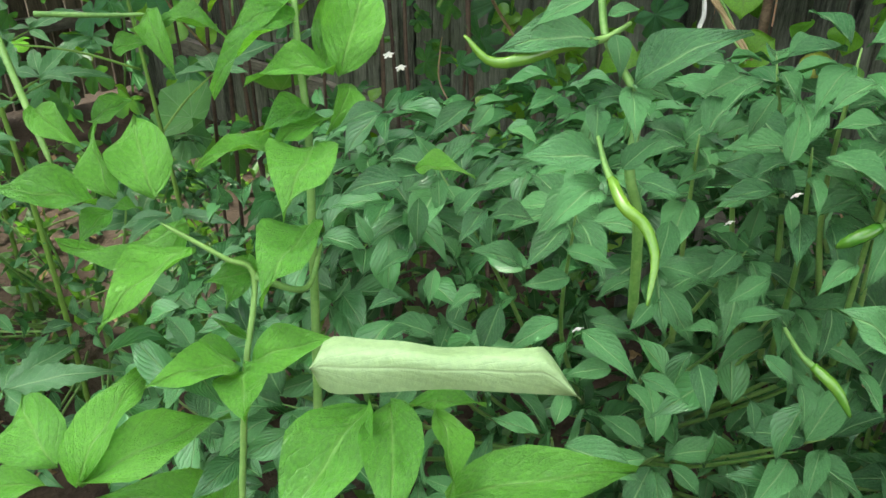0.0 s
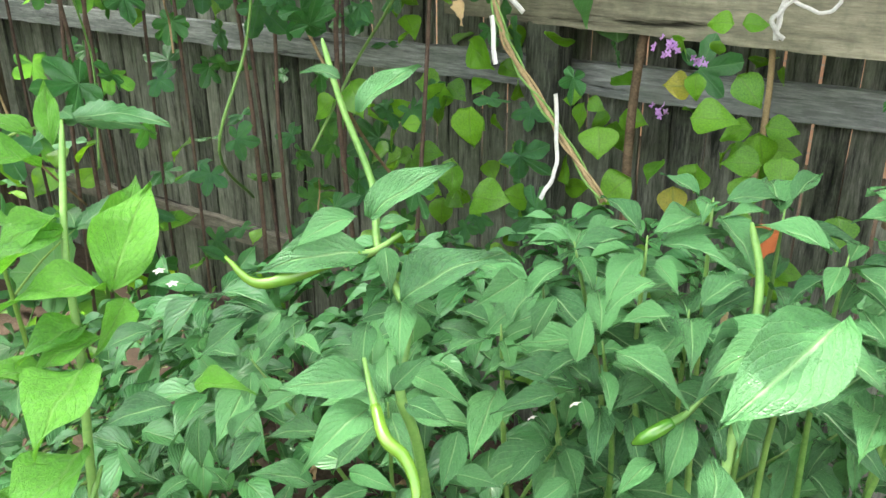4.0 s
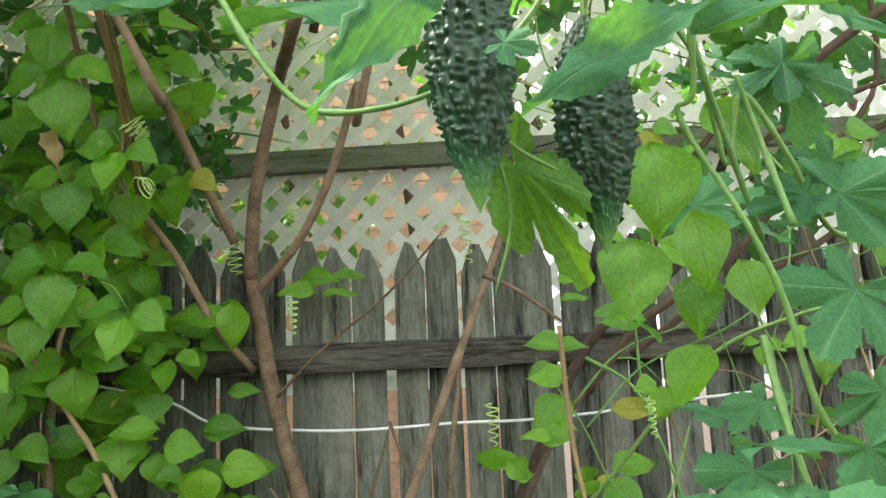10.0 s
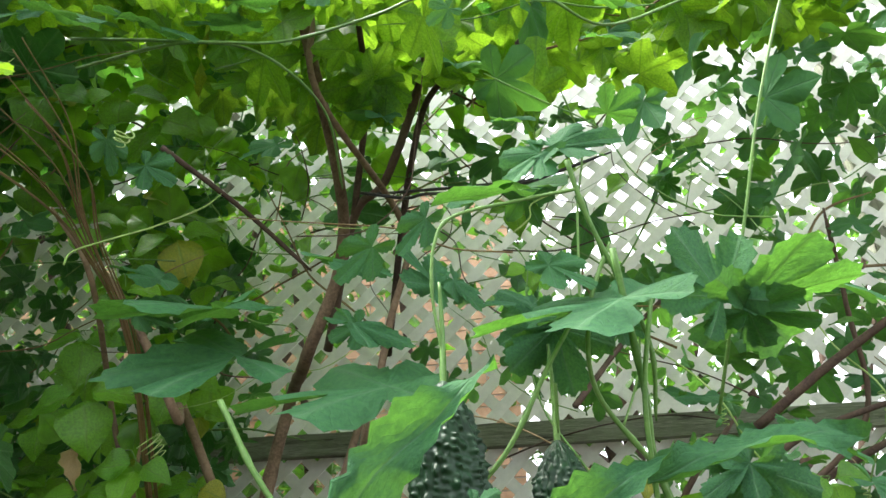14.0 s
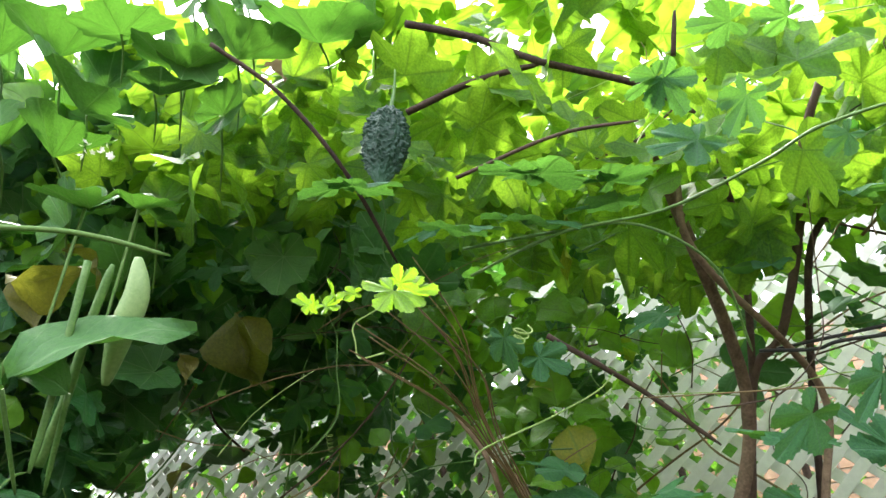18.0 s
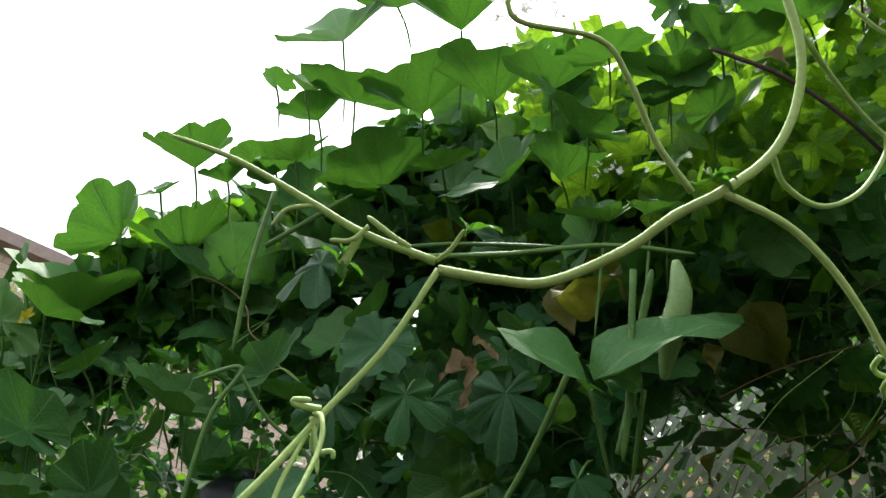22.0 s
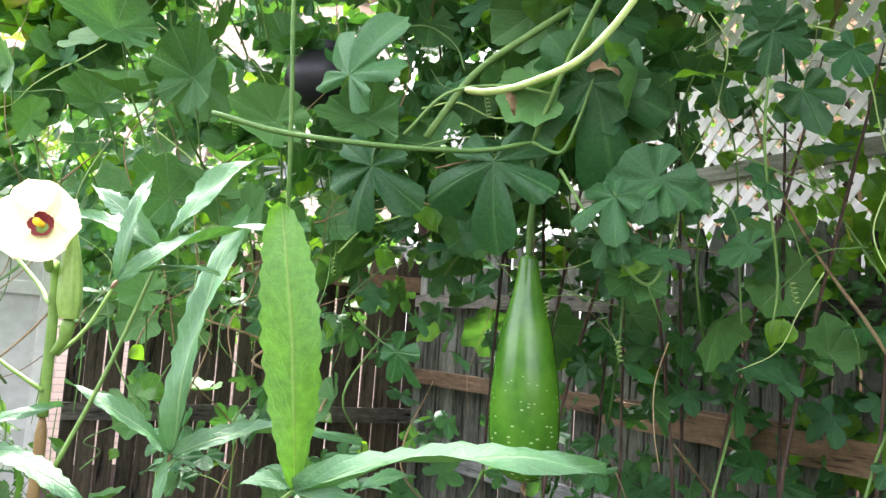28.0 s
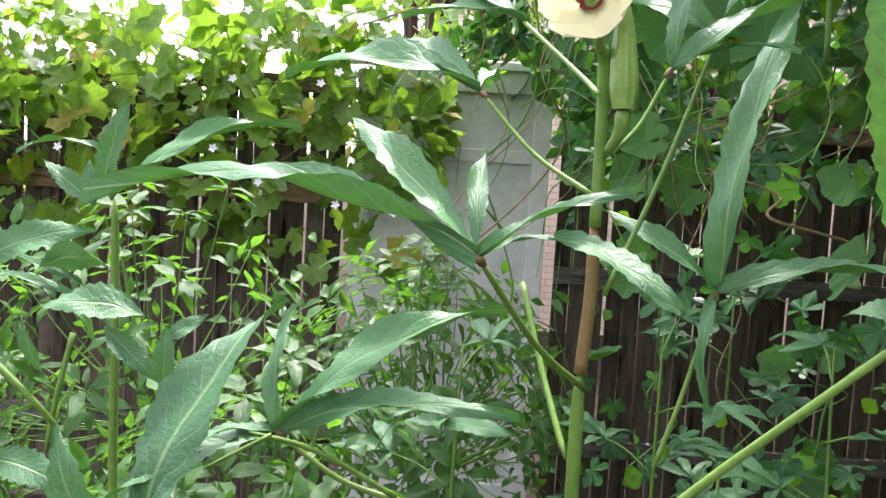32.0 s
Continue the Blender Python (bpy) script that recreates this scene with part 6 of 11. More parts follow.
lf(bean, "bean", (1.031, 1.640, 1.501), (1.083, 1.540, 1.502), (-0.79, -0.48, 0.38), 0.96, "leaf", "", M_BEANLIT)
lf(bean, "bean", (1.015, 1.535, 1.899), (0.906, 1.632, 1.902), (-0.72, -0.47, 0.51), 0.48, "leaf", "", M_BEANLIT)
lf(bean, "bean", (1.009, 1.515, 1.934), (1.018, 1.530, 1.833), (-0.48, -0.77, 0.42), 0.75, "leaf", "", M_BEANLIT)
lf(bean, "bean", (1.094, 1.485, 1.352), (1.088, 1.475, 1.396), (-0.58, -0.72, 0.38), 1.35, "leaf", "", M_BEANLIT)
# the rest of the vine: up the fence's left part and down to the soil
for _ in range(85):
    u, z = rng.uniform(-1.5, -0.42), rng.uniform(0.2, 2.75)
    if (z > 2.35 and u < -0.6) or (-0.75 < u and 1.1 < z < 1.42) or (-1.16 < u < -0.88 and z < 1.3):
        continue
    trio(bean, back(u, rng.uniform(1.66, 1.86), z), rng.uniform(0.055, 0.095), FACE, (rng.uniform(-0.4, 0.4), 0, -1), rng, "bean", z > 1.2)
for _ in range(30):
    trio(bean, back(rng.uniform(-1.0, -0.45), rng.uniform(1.4, 1.75), rng.uniform(1.75, 3.0)), rng.uniform(0.07, 0.12), FACE, (rng.uniform(-0.4, 0.4), 0, -1), rng)
leafy = []
for _ in range(900):
    p = back(rng.uniform(-1.5, -0.5), rng.uniform(1.6, 1.92), rng.uniform(1.7, 3.2) if rng.random() < 0.75 else rng.uniform(0.2, 1.7))
    if rng.random() < (0.6 if p.z < 1.9 else 0.0 if p.z < 2.25 else 0.68):
        continue
    if in_gap(p):
        continue
    leafy.append(leaf_pose(p, p + rand_dir(rng, (0, 0, -0.7)), rand_dir(rng, (-0.6, -0.6, 0.5)), 1.0, rng.uniform(0.05, 0.1)))
scatter("foliage", "bean", leafy, bean)
for a, b in (((0.571, 1.603, 1.822), (0.568, 1.602, 1.766)), ((0.586, 1.585, 1.705), (0.597, 1.571, 1.599)), ((0.569, 1.506, 1.695), (0.563, 1.498, 1.598)), ((0.470, 1.550, 1.573), (0.474, 1.540, 1.507)), ((0.657, 1.516, 2.248), (0.665, 1.523, 2.156)), ((0.548, 1.533, 1.816), (0.552, 1.524, 1.755)), ((0.315, 1.523, 1.494), (0.297, 1.502, 1.402)), ((0.284, 1.482, 1.316), (0.277, 1.470, 1.268)), ((0.315, 1.574, 1.490), (0.310, 1.566, 1.401))):
    lf(bean, "dry", a, b, (-0.5, -0.6, 0.2), 0.85, "dry_pod", "dried tan bean leaf", M_TAN)
for a in ((0.697, 1.601, 1.200), (0.744, 1.563, 1.187), (0.688, 1.603, 1.080), (0.402, 1.615, 1.767), (0.318, 1.655, 1.687), (0.339, 1.641, 1.672), (0.658, 1.534, 1.215)):
    for _ in range(6):
        small_flower(bean, Vector(a) + rand_dir(rng) * 0.016, rand_dir(rng, (-0.6, -0.6, 0)), 0.009, M_PURPLE, 4)

# sapling with smooth brown trunk
sap = thing("sapling", (1.310, 1.337, 0.468), "young tree with smooth brown forked trunk in front of the fence", "tree", "saplings")
tube("trunk", [(1.285, 1.443, 0.942), (1.223, 1.485, 1.335), (1.156, 1.510, 1.547), (1.107, 1.532, 1.766), (1.068, 1.535, 1.978), (1.054, 1.520, 2.013), (1.049, 1.483, 2.187), (1.065, 1.425, 2.381), (0.925, 1.135, 2.359), (0.924, 1.019, 2.574), (0.651, 0.754, 2.799)], 0.0205, 0.010, M_BARK, sap, "", 8, 9, 0.05, 0.12)
tube("branch", [(1.090, 1.575, 1.797), (0.993, 1.566, 1.893), (0.906, 1.569, 2.038), (0.818, 1.602, 2.160), (0.763, 1.629, 2.308), (0.587, 1.350, 2.503), (0.501, 1.375, 2.639)], 0.009, 0.005, M_BARK, sap, "", 6, 7, 0.05)
tube("branch", [(1.070, 1.542, 1.951), (1.103, 1.415, 2.049), (1.124, 1.322, 2.174), (1.144, 1.251, 2.345), (1.004, 1.062, 2.186), (1.000, 0.982, 2.386), (1.003, 0.936, 2.561), (0.727, 0.801, 2.657), (0.687, 0.760, 2.773)], 0.01, 0.005, M_BARK, sap, "", 6, 7, 0.05)
tube("branch", [(1.036, 1.555, 2.065), (0.957, 1.552, 2.198), (0.877, 1.571, 2.366), (0.770, 1.322, 2.259), (0.702, 1.333, 2.387), (0.620, 1.377, 2.536)], 0.011, 0.008, M_BARK, sap, "", 6, 7, 0.05)
tube("branch", [(1.109, 1.513, 1.740), (1.151, 1.406, 1.829), (1.223, 1.270, 1.935), (1.277, 1.148, 2.053)], 0.004, 0.002, M_BARK, sap, "", 6, 5, 0.1)
for pts, r in (
        ([(0.996, 1.289, 0.939), (1.021, 1.254, 1.157), (1.091, 1.196, 1.390), (1.152, 1.143, 1.547), (1.200, 1.100, 1.713), (1.253, 1.064, 1.867), (1.303, 1.032, 2.012), (1.281, 0.975, 2.089)], 0.0105),
        ([(1.147, 1.260, 1.521), (1.175, 1.220, 1.674)], 0.004), ([(1.240, 1.189, 1.024), (1.235, 1.2, 0.3), (1.270, 1.183, 1.401), (1.321, 1.184, 1.758), (1.318, 1.175, 1.818)], 0.007),
        ([(1.010, 1.371, 1.573), (1.058, 1.303, 1.477), (1.093, 1.245, 1.384)], 0.003), ([(1.175, 1.220, 1.685), (1.203, 1.192, 1.556), (1.210, 1.179, 1.405)], 0.0035)):
    tube("branch", pts, r, r * 0.6, M_BARK, sap, "", 6, 7, 0.08, 0.15)
sap2 = thing("shrub_stems", (1.405, 1.256, 0.347), "dark brown arching shrub stems leaning along the fence", "shrub", "saplings")
for pts, r in (
        ([(1.349, 1.263, 0.920), (1.386, 1.226, 1.295), (1.437, 1.181, 1.462), (1.488, 1.123, 1.628), (1.538, 1.065, 1.778), (1.594, 0.999, 1.879), (1.702, 0.894, 1.990), (1.671, 0.738, 2.216)], 0.014),
        ([(1.335, 1.211, 0.939), (1.403, 1.177, 1.347), (1.464, 1.138, 1.546), (1.543, 1.082, 1.699), (1.645, 1.009, 1.840), (1.633, 0.871, 2.104), (1.687, 0.743, 2.267)], 0.009),
        ([(1.694, 0.819, 1.347), (1.728, 0.771, 1.438), (1.734, 0.744, 1.504), (1.765, 0.697, 1.570), (1.815, 0.614, 1.746)], 0.013),
        ([(1.475, 0.993, 1.722), (1.515, 0.884, 1.846), (1.597, 0.738, 1.952), (1.676, 0.616, 2.098), (1.807, 0.482, 2.196)], 0.01)):
    tube("stem", pts, r, r * 0.7, M_DARKBARK, sap2, "", 6, 7, 0.1)
for pts, r in (
        ([(1.586, 0.964, 1.790), (1.643, 0.815, 1.891), (1.729, 0.672, 1.957), (1.815, 0.495, 2.074)], 0.008), ([(1.578, 0.643, 2.207), (1.618, 0.496, 2.298), (1.691, 0.312, 2.406)], 0.01),
        ([(1.563, 0.696, 2.111), (1.607, 0.553, 2.186), (1.717, 0.355, 2.241)], 0.007), ([(1.241, 0.778, 2.227), (1.454, 0.786, 2.419), (1.508, 0.667, 2.516)], 0.006),
        ([(1.630, 0.652, 2.067), (1.719, 0.507, 2.214), (1.673, 0.469, 2.412), (1.623, 0.443, 2.590)], 0.006)):
    tube("stem", pts, r, r * 0.7, M_DARKBARK, sap2, "", 6, 7, 0.1)
shrub = []
for _ in range(420):
    p = back(rng.uniform(0.7, 2.4), rng.uniform(1.3, 1.9), rng.uniform(1.5, 3.2))
    if p.z < 1.85 and rng.random() < 0.5:
        continue
    shrub.append(leaf_pose(p, p + rand_dir(rng, (0, 0, -0.3)), rand_dir(rng, (-0.4, -0.4, 1)), 1.2, rng.uniform(0.04, 0.085)))
scatter("foliage", "bush", shrub, sap2)

# thin hanging vines and shoots near the newel post
near = thing("thin_vine", (0.990, 0.596, 1.039), "thin green and brown vine shoots climbing the new post", "vine", "bean vines")
for pts, r, mt in (
        ([(0.987, 0.635, 1.804), (0.988, 0.627, 1.668), (0.984, 0.597, 1.519), (0.973, 0.588, 1.394), (0.936, 0.601, 1.323), (0.886, 0.652, 1.286)], 0.0032, M_REDSTEM),
        ([(0.989, 0.764, 1.884), (1.007, 0.723, 1.861), (1.030, 0.664, 1.812)], 0.0036, M_BARK),
        ([(0.999, 0.979, 1.180), (1.078, 0.863, 1.411), (1.148, 0.746, 1.454), (1.239, 0.679, 1.562), (1.278, 0.653, 1.670)], 0.003, M_STEM),
        ([(1.027, 0.956, 1.171), (1.051, 0.881, 1.334), (1.083, 0.796, 1.436), (1.161, 0.736, 1.470), (1.193, 0.714, 1.537)], 0.003, M_STEM),
        ([(1.110, 0.637, 1.218), (1.105, 0.648, 1.361), (1.134, 0.653, 1.403), (1.202, 0.640, 1.461), (1.227, 0.623, 1.525), (1.221, 0.629, 1.556)], 0.0035, M_STEM),
        ([(1.072, 0.617, 1.239), (1.076, 0.618, 1.326), (1.082, 0.617, 1.405)], 0.007, M_DARKBARK)):
    tube("stem", pts, r, r * 0.7, mt, near, "", 7, 6, 0.06)
for pts, r, mt in (
        ([(1.300, 0.746, 1.302), (1.329, 0.728, 1.400), (1.374, 0.720, 1.461)], 0.006, M_DARKBARK),
        ([(1.122, 0.765, 1.428), (1.105, 0.809, 1.542), (1.131, 0.789, 1.551), (1.122, 0.767, 1.469)], 0.0022, M_TENDRIL),
        ([(1.233, 0.796, 1.775), (1.265, 0.746, 1.737), (1.285, 0.711, 1.676)], 0.003, M_STEM),
        ([(1.276, 0.668, 1.479), (1.257, 0.668, 1.593), (1.236, 0.696, 1.709), (1.234, 0.701, 1.861)], 0.003, M_STEM),
        ([(1.187, 0.887, 1.468), (1.238, 0.765, 1.600), (1.277, 0.624, 1.756), (1.322, 0.506, 1.812), (1.372, 0.390, 1.833)], 0.0035, M_STEM)):
    tube("stem", pts, r, r * 0.7, mt, near, "", 7, 6, 0.06)
lf(near, "bean", (0.982, 0.740, 1.416), (0.914, 0.787, 1.411), (-0.54, -0.59, 0.61), 0.85)
lf(near, "bean", (0.948, 0.715, 1.387), (0.958, 0.675, 1.393), (-0.41, -0.70, 0.59), 0.85)
lf(near, "bean", (0.950, 0.646, 1.398), (0.957, 0.621, 1.402), (-0.24, -0.66, 0.71), 0.79)
lf(near, "bean", (0.930, 0.743, 1.351), (0.905, 0.711, 1.307), (-0.29, -0.71, 0.64), 1.00)
lf(near, "bean", (0.977, 0.676, 1.202), (1.044, 0.647, 1.202), (-0.54, -0.63, 0.56), 0.68)
lf(near, "bean", (0.993, 0.674, 1.225), (1.026, 0.649, 1.228), (-0.50, -0.69, 0.53), 0.78)
lf(near, "bean", (1.040, 0.635, 1.249), (1.033, 0.597, 1.261), (-0.58, -0.63, 0.52), 0.87)
lf(near, "bean", (0.947, 0.707, 1.429), (0.954, 0.667, 1.434), (-0.29, -0.67, 0.69), 0.70)
lf(near, "bean", (1.019, 0.628, 1.568), (1.007, 0.614, 1.535), (-0.40, -0.66, 0.63), 1.28)
lf(near, "bean", (1.272, 1.085, 1.455), (1.193, 1.091, 1.454), (-0.55, -0.53, 0.65), 0.98)
lf(near, "bean", (1.245, 1.072, 1.443), (1.266, 1.021, 1.447), (-0.20, -0.70, 0.69), 0.83)
lf(near, "bean", (1.467, 1.030, 1.713), (1.398, 1.074, 1.646), (-0.43, -0.55, 0.72), 0.87)
lf(near, "bean", (1.366, 0.992, 1.661), (1.379, 0.941, 1.660), (-0.25, -0.79, 0.55), 0.93)
lf(near, "bean", (1.314, 1.018, 1.603), (1.258, 1.065, 1.600), (-0.43, -0.44, 0.79), 0.68)
lf(near, "bean", (1.288, 1.024, 1.584), (1.333, 1.007, 1.586), (-0.58, -0.60, 0.55), 0.90)
lf(near, "bean", (1.394, 1.068, 1.759), (1.445, 1.016, 1.760), (-0.32, -0.83, 0.45), 0.81)
lf(near, "bean", (1.476, 1.014, 1.585), (1.489, 1.021, 1.546), (-0.51, -0.59, 0.62), 1.35)
lf(near, "bean", (1.453, 0.966, 1.549), (1.512, 0.951, 1.551), (-0.45, -0.46, 0.77), 0.93)
lf(near, "bean", (1.516, 0.982, 1.579), (1.607, 0.939, 1.584), (-0.25, -0.75, 0.62), 0.71)
lf(near, "bean", (1.608, 0.809, 1.495), (1.572, 0.850, 1.492), (-0.32, -0.78, 0.54), 1.35)
lf(near, "bean", (1.263, 1.077, 1.213), (1.298, 1.019, 1.224), (-0.53, -0.49, 0.69), 1.07)
lf(near, "bean", (1.089, 0.860, 1.651), (1.101, 0.874, 1.611), (-0.56, -0.57, 0.60), 1.35)
lf(near, "bean", (1.083, 0.827, 1.633), (1.113, 0.820, 1.602), (-0.74, -0.61, 0.28), 0.98)
lf(near, "bean", (1.124, 0.776, 1.663), (1.094, 0.815, 1.664), (-0.47, -0.76, 0.45), 0.52)
lf(near, "bean", (1.124, 0.804, 1.662), (1.163, 0.766, 1.661), (-0.47, -0.81, 0.35), 0.72)
lf(near, "bean", (1.159, 0.770, 1.744), (1.126, 0.825, 1.746), (-0.64, -0.64, 0.43), 0.65)
lf(near, "bean", (1.177, 0.787, 1.798), (1.126, 0.823, 1.798), (-0.60, -0.70, 0.38), 0.66)
lf(near, "bean", (1.192, 0.818, 1.794), (1.236, 0.788, 1.794), (-0.56, -0.68, 0.47), 0.54)
lf(near, "bean", (1.192, 0.742, 1.592), (1.205, 0.686, 1.549), (-0.49, -0.82, 0.31), 0.95)
lf(near, "bean", (1.173, 0.762, 1.599), (1.189, 0.776, 1.569), (-0.48, -0.82, 0.30), 1.35)
lf(near, "bean", (1.221, 0.670, 1.819), (1.182, 0.731, 1.823), (-0.50, -0.77, 0.40), 0.65)
lf(near, "bean", (1.080, 0.936, 1.530), (1.076, 0.933, 1.474), (-0.55, -0.80, 0.23), 1.13)
lf(near, "bean", (1.074, 0.908, 1.491), (1.113, 0.888, 1.489), (-0.59, -0.73, 0.34), 1.16)
lf(near, "bean", (1.330, 0.659, 1.523), (1.335, 0.665, 1.464), (-0.66, -0.66, 0.35), 1.35)
lf(near, "bean", (1.198, 0.812, 1.898), (1.216, 0.754, 1.891), (-0.54, -0.80, 0.24), 0.45)
lf(near, "bean", (1.142, 0.761, 1.857), (1.183, 0.741, 1.858), (-0.57, -0.64, 0.52), 0.47)
lf(near, "bean", (1.238, 0.760, 1.694), (1.299, 0.710, 1.693), (-0.44, -0.81, 0.38), 0.52)
lf(near, "dry", (1.175, 0.665, 1.543), (1.131, 0.656, 1.418), (-0.5, -0.7, 0.2), 0.7, "dry_leaf", "large curled brown dead leaf")
lf(near, "dry", (1.184, 0.657, 1.540), (1.178, 0.647, 1.501), (-0.5, -0.7, 0.2), 1.0, "dry_leaf", "curled brown dead leaf")
for a, b, w in (((1.19, 1.078, 1.362), (1.09, 1.177, 1.36), 0.42), ((1.12, 1.147, 1.362), (1.098, 1.165, 1.322), 0.8)):
    lf(near, "yellowed", a, b, (-0.45, -0.5, 0.75), w, "dry_leaf", "pale yellow papery leaf", M_TAN)
# withered grass and dead twigs hanging over the beam
wisp = random.Random(77)
for k in range(46):
    a = Vector((1.137, 1.154, 1.33)) + Vector((wisp.gauss(0.012, 0.03), wisp.gauss(-0.03, 0.025), wisp.uniform(-0.12, 0.02)))
    drop = wisp.uniform(0.08, 0.3)
    sway = Vector((wisp.uniform(-0.035, 0.035), wisp.uniform(-0.045, 0.02), 0))
    pts = [a, a + sway * 0.3 + Vector((0, 0, -drop * 0.35)), a + sway + Vector((0, 0, -drop * 0.75)), a + sway * wisp.uniform(0.4, 2.2) + Vector((0, 0, -drop))]
    tube("dry_stalk", pts, wisp.uniform(0.0008, 0.0022), 0.0007, (M_DRYVINE, M_TAN, M_DRYVINE, M_STEM)[k % 4], near, "", 5, 5, 0.1)
for k in range(9):
    a = Vector((1.142, 1.14, 1.3)) + Vector((wisp.uniform(-0.02, 0.05), wisp.uniform(-0.05, 0.0), wisp.uniform(-0.26, 0.0)))
    lf(near, "dry", a, a + Vector((wisp.uniform(-0.03, 0.03), wisp.uniform(-0.03, 0.01), -wisp.uniform(0.03, 0.07))), rand_dir(wisp, (-0.6, -0.6, 0.2)), 0.9, "dry_leaf", "withered tan leaf", M_TAN)
for k in range(7):
    a = Vector((1.115, 1.165, 1.03)) + Vector((0.0, 0.0, wisp.uniform(-0.012, 0.012)))
    tube("dry_stalk", [a, a + Vector((0.03, -0.035, wisp.uniform(-0.02, 0.01))), a + Vector((0.062, -0.06, wisp.uniform(-0.05, 0.0)))], 0.003, 0.0012, M_TAN, near, "", 5, 5, 0.15)
for a, b, r in (((1.314, 0.977, 1.201), (1.131, 1.160, 0.920), 0.0022), ((1.25, 1.04, 1.11), (1.16, 1.13, 0.93), 0.0018), ((1.13, 1.15, 0.96), (1.29, 1.0, 0.98), 0.0018), ((1.22, 1.072, 1.186), (1.165, 1.12, 0.99), 0.006), ((1.2, 1.09, 1.12), (1.225, 1.07, 0.93), 0.004)):
    a, b = Vector(a), Vector(b)
    tube("twig", [a, a * 0.65 + b * 0.35 + rand_dir(wisp) * 0.012, a * 0.3 + b * 0.7 + rand_dir(wisp) * 0.012, b], r, r * 0.6, M_DARKBARK if r > 0.003 else M_DRYVINE, near, "", 6, 6, 0.1)
for pts, r in (([(1.392, 0.899, 1.491), (1.34, 0.95, 1.40), (1.295, 0.996, 1.311), (1.275, 1.015, 1.16), (1.267, 1.024, 0.95)], 0.0026), ([(1.213, 1.078, 1.238), (1.27, 1.02, 1.29), (1.33, 0.96, 1.40), (1.38, 0.911, 1.471)], 0.003), ([(1.205, 1.085, 1.225), (1.26, 1.03, 1.26), (1.32, 0.97, 1.36), (1.40, 0.89, 1.42)], 0.0026), ([(1.15, 1.14, 1.2), (1.21, 1.08, 1.24), (1.25, 1.04, 1.36), (1.27, 1.02, 1.47)], 0.002)):
    tube("stem", pts, r, r * 0.8, M_STEM, near, "", 7, 6, 0.06)
for k in range(22):
    u = wisp.random()
    a = Vector((1.16 + 0.17 * u, 1.1 - 0.17 * u, wisp.uniform(0.98, 1.26)))
    lf(near, "bean", a, a + Vector((wisp.uniform(-0.07, 0.07), wisp.uniform(-0.04, 0.03), -wisp.uniform(0.0, 0.05))), rand_dir(wisp, (-0.5, -0.6, 0.7)), wisp.uniform(0.7, 1.0))

# white cord along the fence and the cloth ties
cord = thing("fence_string", (0.985, 1.781, 1.745), "slack white cord strung along the wooden fence", "cord")
tube("cord", [(0.800, 1.879, 1.798), (0.969, 1.743, 1.742), (1.044, 1.655, 1.688), (1.182, 1.532, 1.667), (1.294, 1.431, 1.663), (1.418, 1.308, 1.669), (1.504, 1.188, 1.670), (1.602, 1.086, 1.678), (1.671, 0.981, 1.692), (1.786, 0.789, 1.711)], 0.0032, 0.0032, M_WIRE, cord, "", 8, 6)


def ribbon(name, pts, width, side, label, parent=None):
    """A flat strip of cloth along a line."""
    if parent is None:
        parent = thing(name, pts[0], label, "ribbon", "cloth ties")
    line = curve_points(pts, 6) if len(pts) > 2 else np.linspace(pts[0], pts[1], 7)
    line = line + np.array([[0, 0, 0.001 * math.sin(i * 1.7)] for i in range(len(line))])
    line = line + np.array([[0.001 * math.sin(i * 1.1), 0.001 * math.cos(i * 1.3), 0] for i in range(len(line))])
    side = np.array(side) / np.linalg.norm(side)
    tang = np.gradient(line, axis=0)
    tang /= np.linalg.norm(tang, axis=1)[:, None]
    w = np.cross(tang, side)
    w /= np.linalg.norm(w, axis=1)[:, None] + 1e-9
    width = width * 0.62
    k = len(line)
    rows = [line + w * width / 2, line - w * width / 2, line - w * width / 2 + side * 0.002, line + w * width / 2 + side * 0.002]
    v = np.stack(rows, 1).reshape(-1, 3)
    tris = []
    for i in range(k - 1):
        for q in range(4):
            a, b = i * 4 + q, i * 4 + (q + 1) % 4
            tris += [(a, b, b + 4), (a, b + 4, a + 4)]
    put("strip", mesh_from("strip", v, np.array(tris)), M_RIBBON, parent)
    return parent


FRONT = (-0.7, -0.7, 0.1)
tie = ribbon("cloth_tie", [(0.847, 1.491, 1.367), (0.845, 1.470, 1.310), (0.838, 1.467, 1.268), (0.836, 1.467, 1.233)], 0.016, FRONT, "white cloth strip tied in a bow on the beam")
ribbon("", [(0.843, 1.464, 1.289), (0.866, 1.435, 1.324), (0.900, 1.408, 1.335), (0.907, 1.402, 1.303), (0.887, 1.416, 1.284), (0.851, 1.452, 1.301)], 0.01, FRONT, "", tie)
ribbon("", [(0.843, 1.464, 1.289), (0.824, 1.465, 1.264), (0.842, 1.450, 1.236)], 0.013, FRONT, "", tie)
ribbon("cloth_tie", [(1.065, 1.216, 1.368), (1.049, 1.201, 1.320), (1.045, 1.200, 1.228)], 0.016, FRONT, "white cloth strip wrapped round a stem")
tie = ribbon("cloth_tie", [(1.163, 0.958, 1.341), (1.148, 0.956, 1.310), (1.152, 0.939, 1.293), (1.156, 0.937, 1.321), (1.156, 0.951, 1.343)], 0.012, FRONT, "white cloth loop hanging from a vine")
ribbon("cloth_tie", [(0.352, 1.516, 1.328), (0.387, 1.481, 1.287)], 0.014, FRONT, "white cloth strip tied across the post")
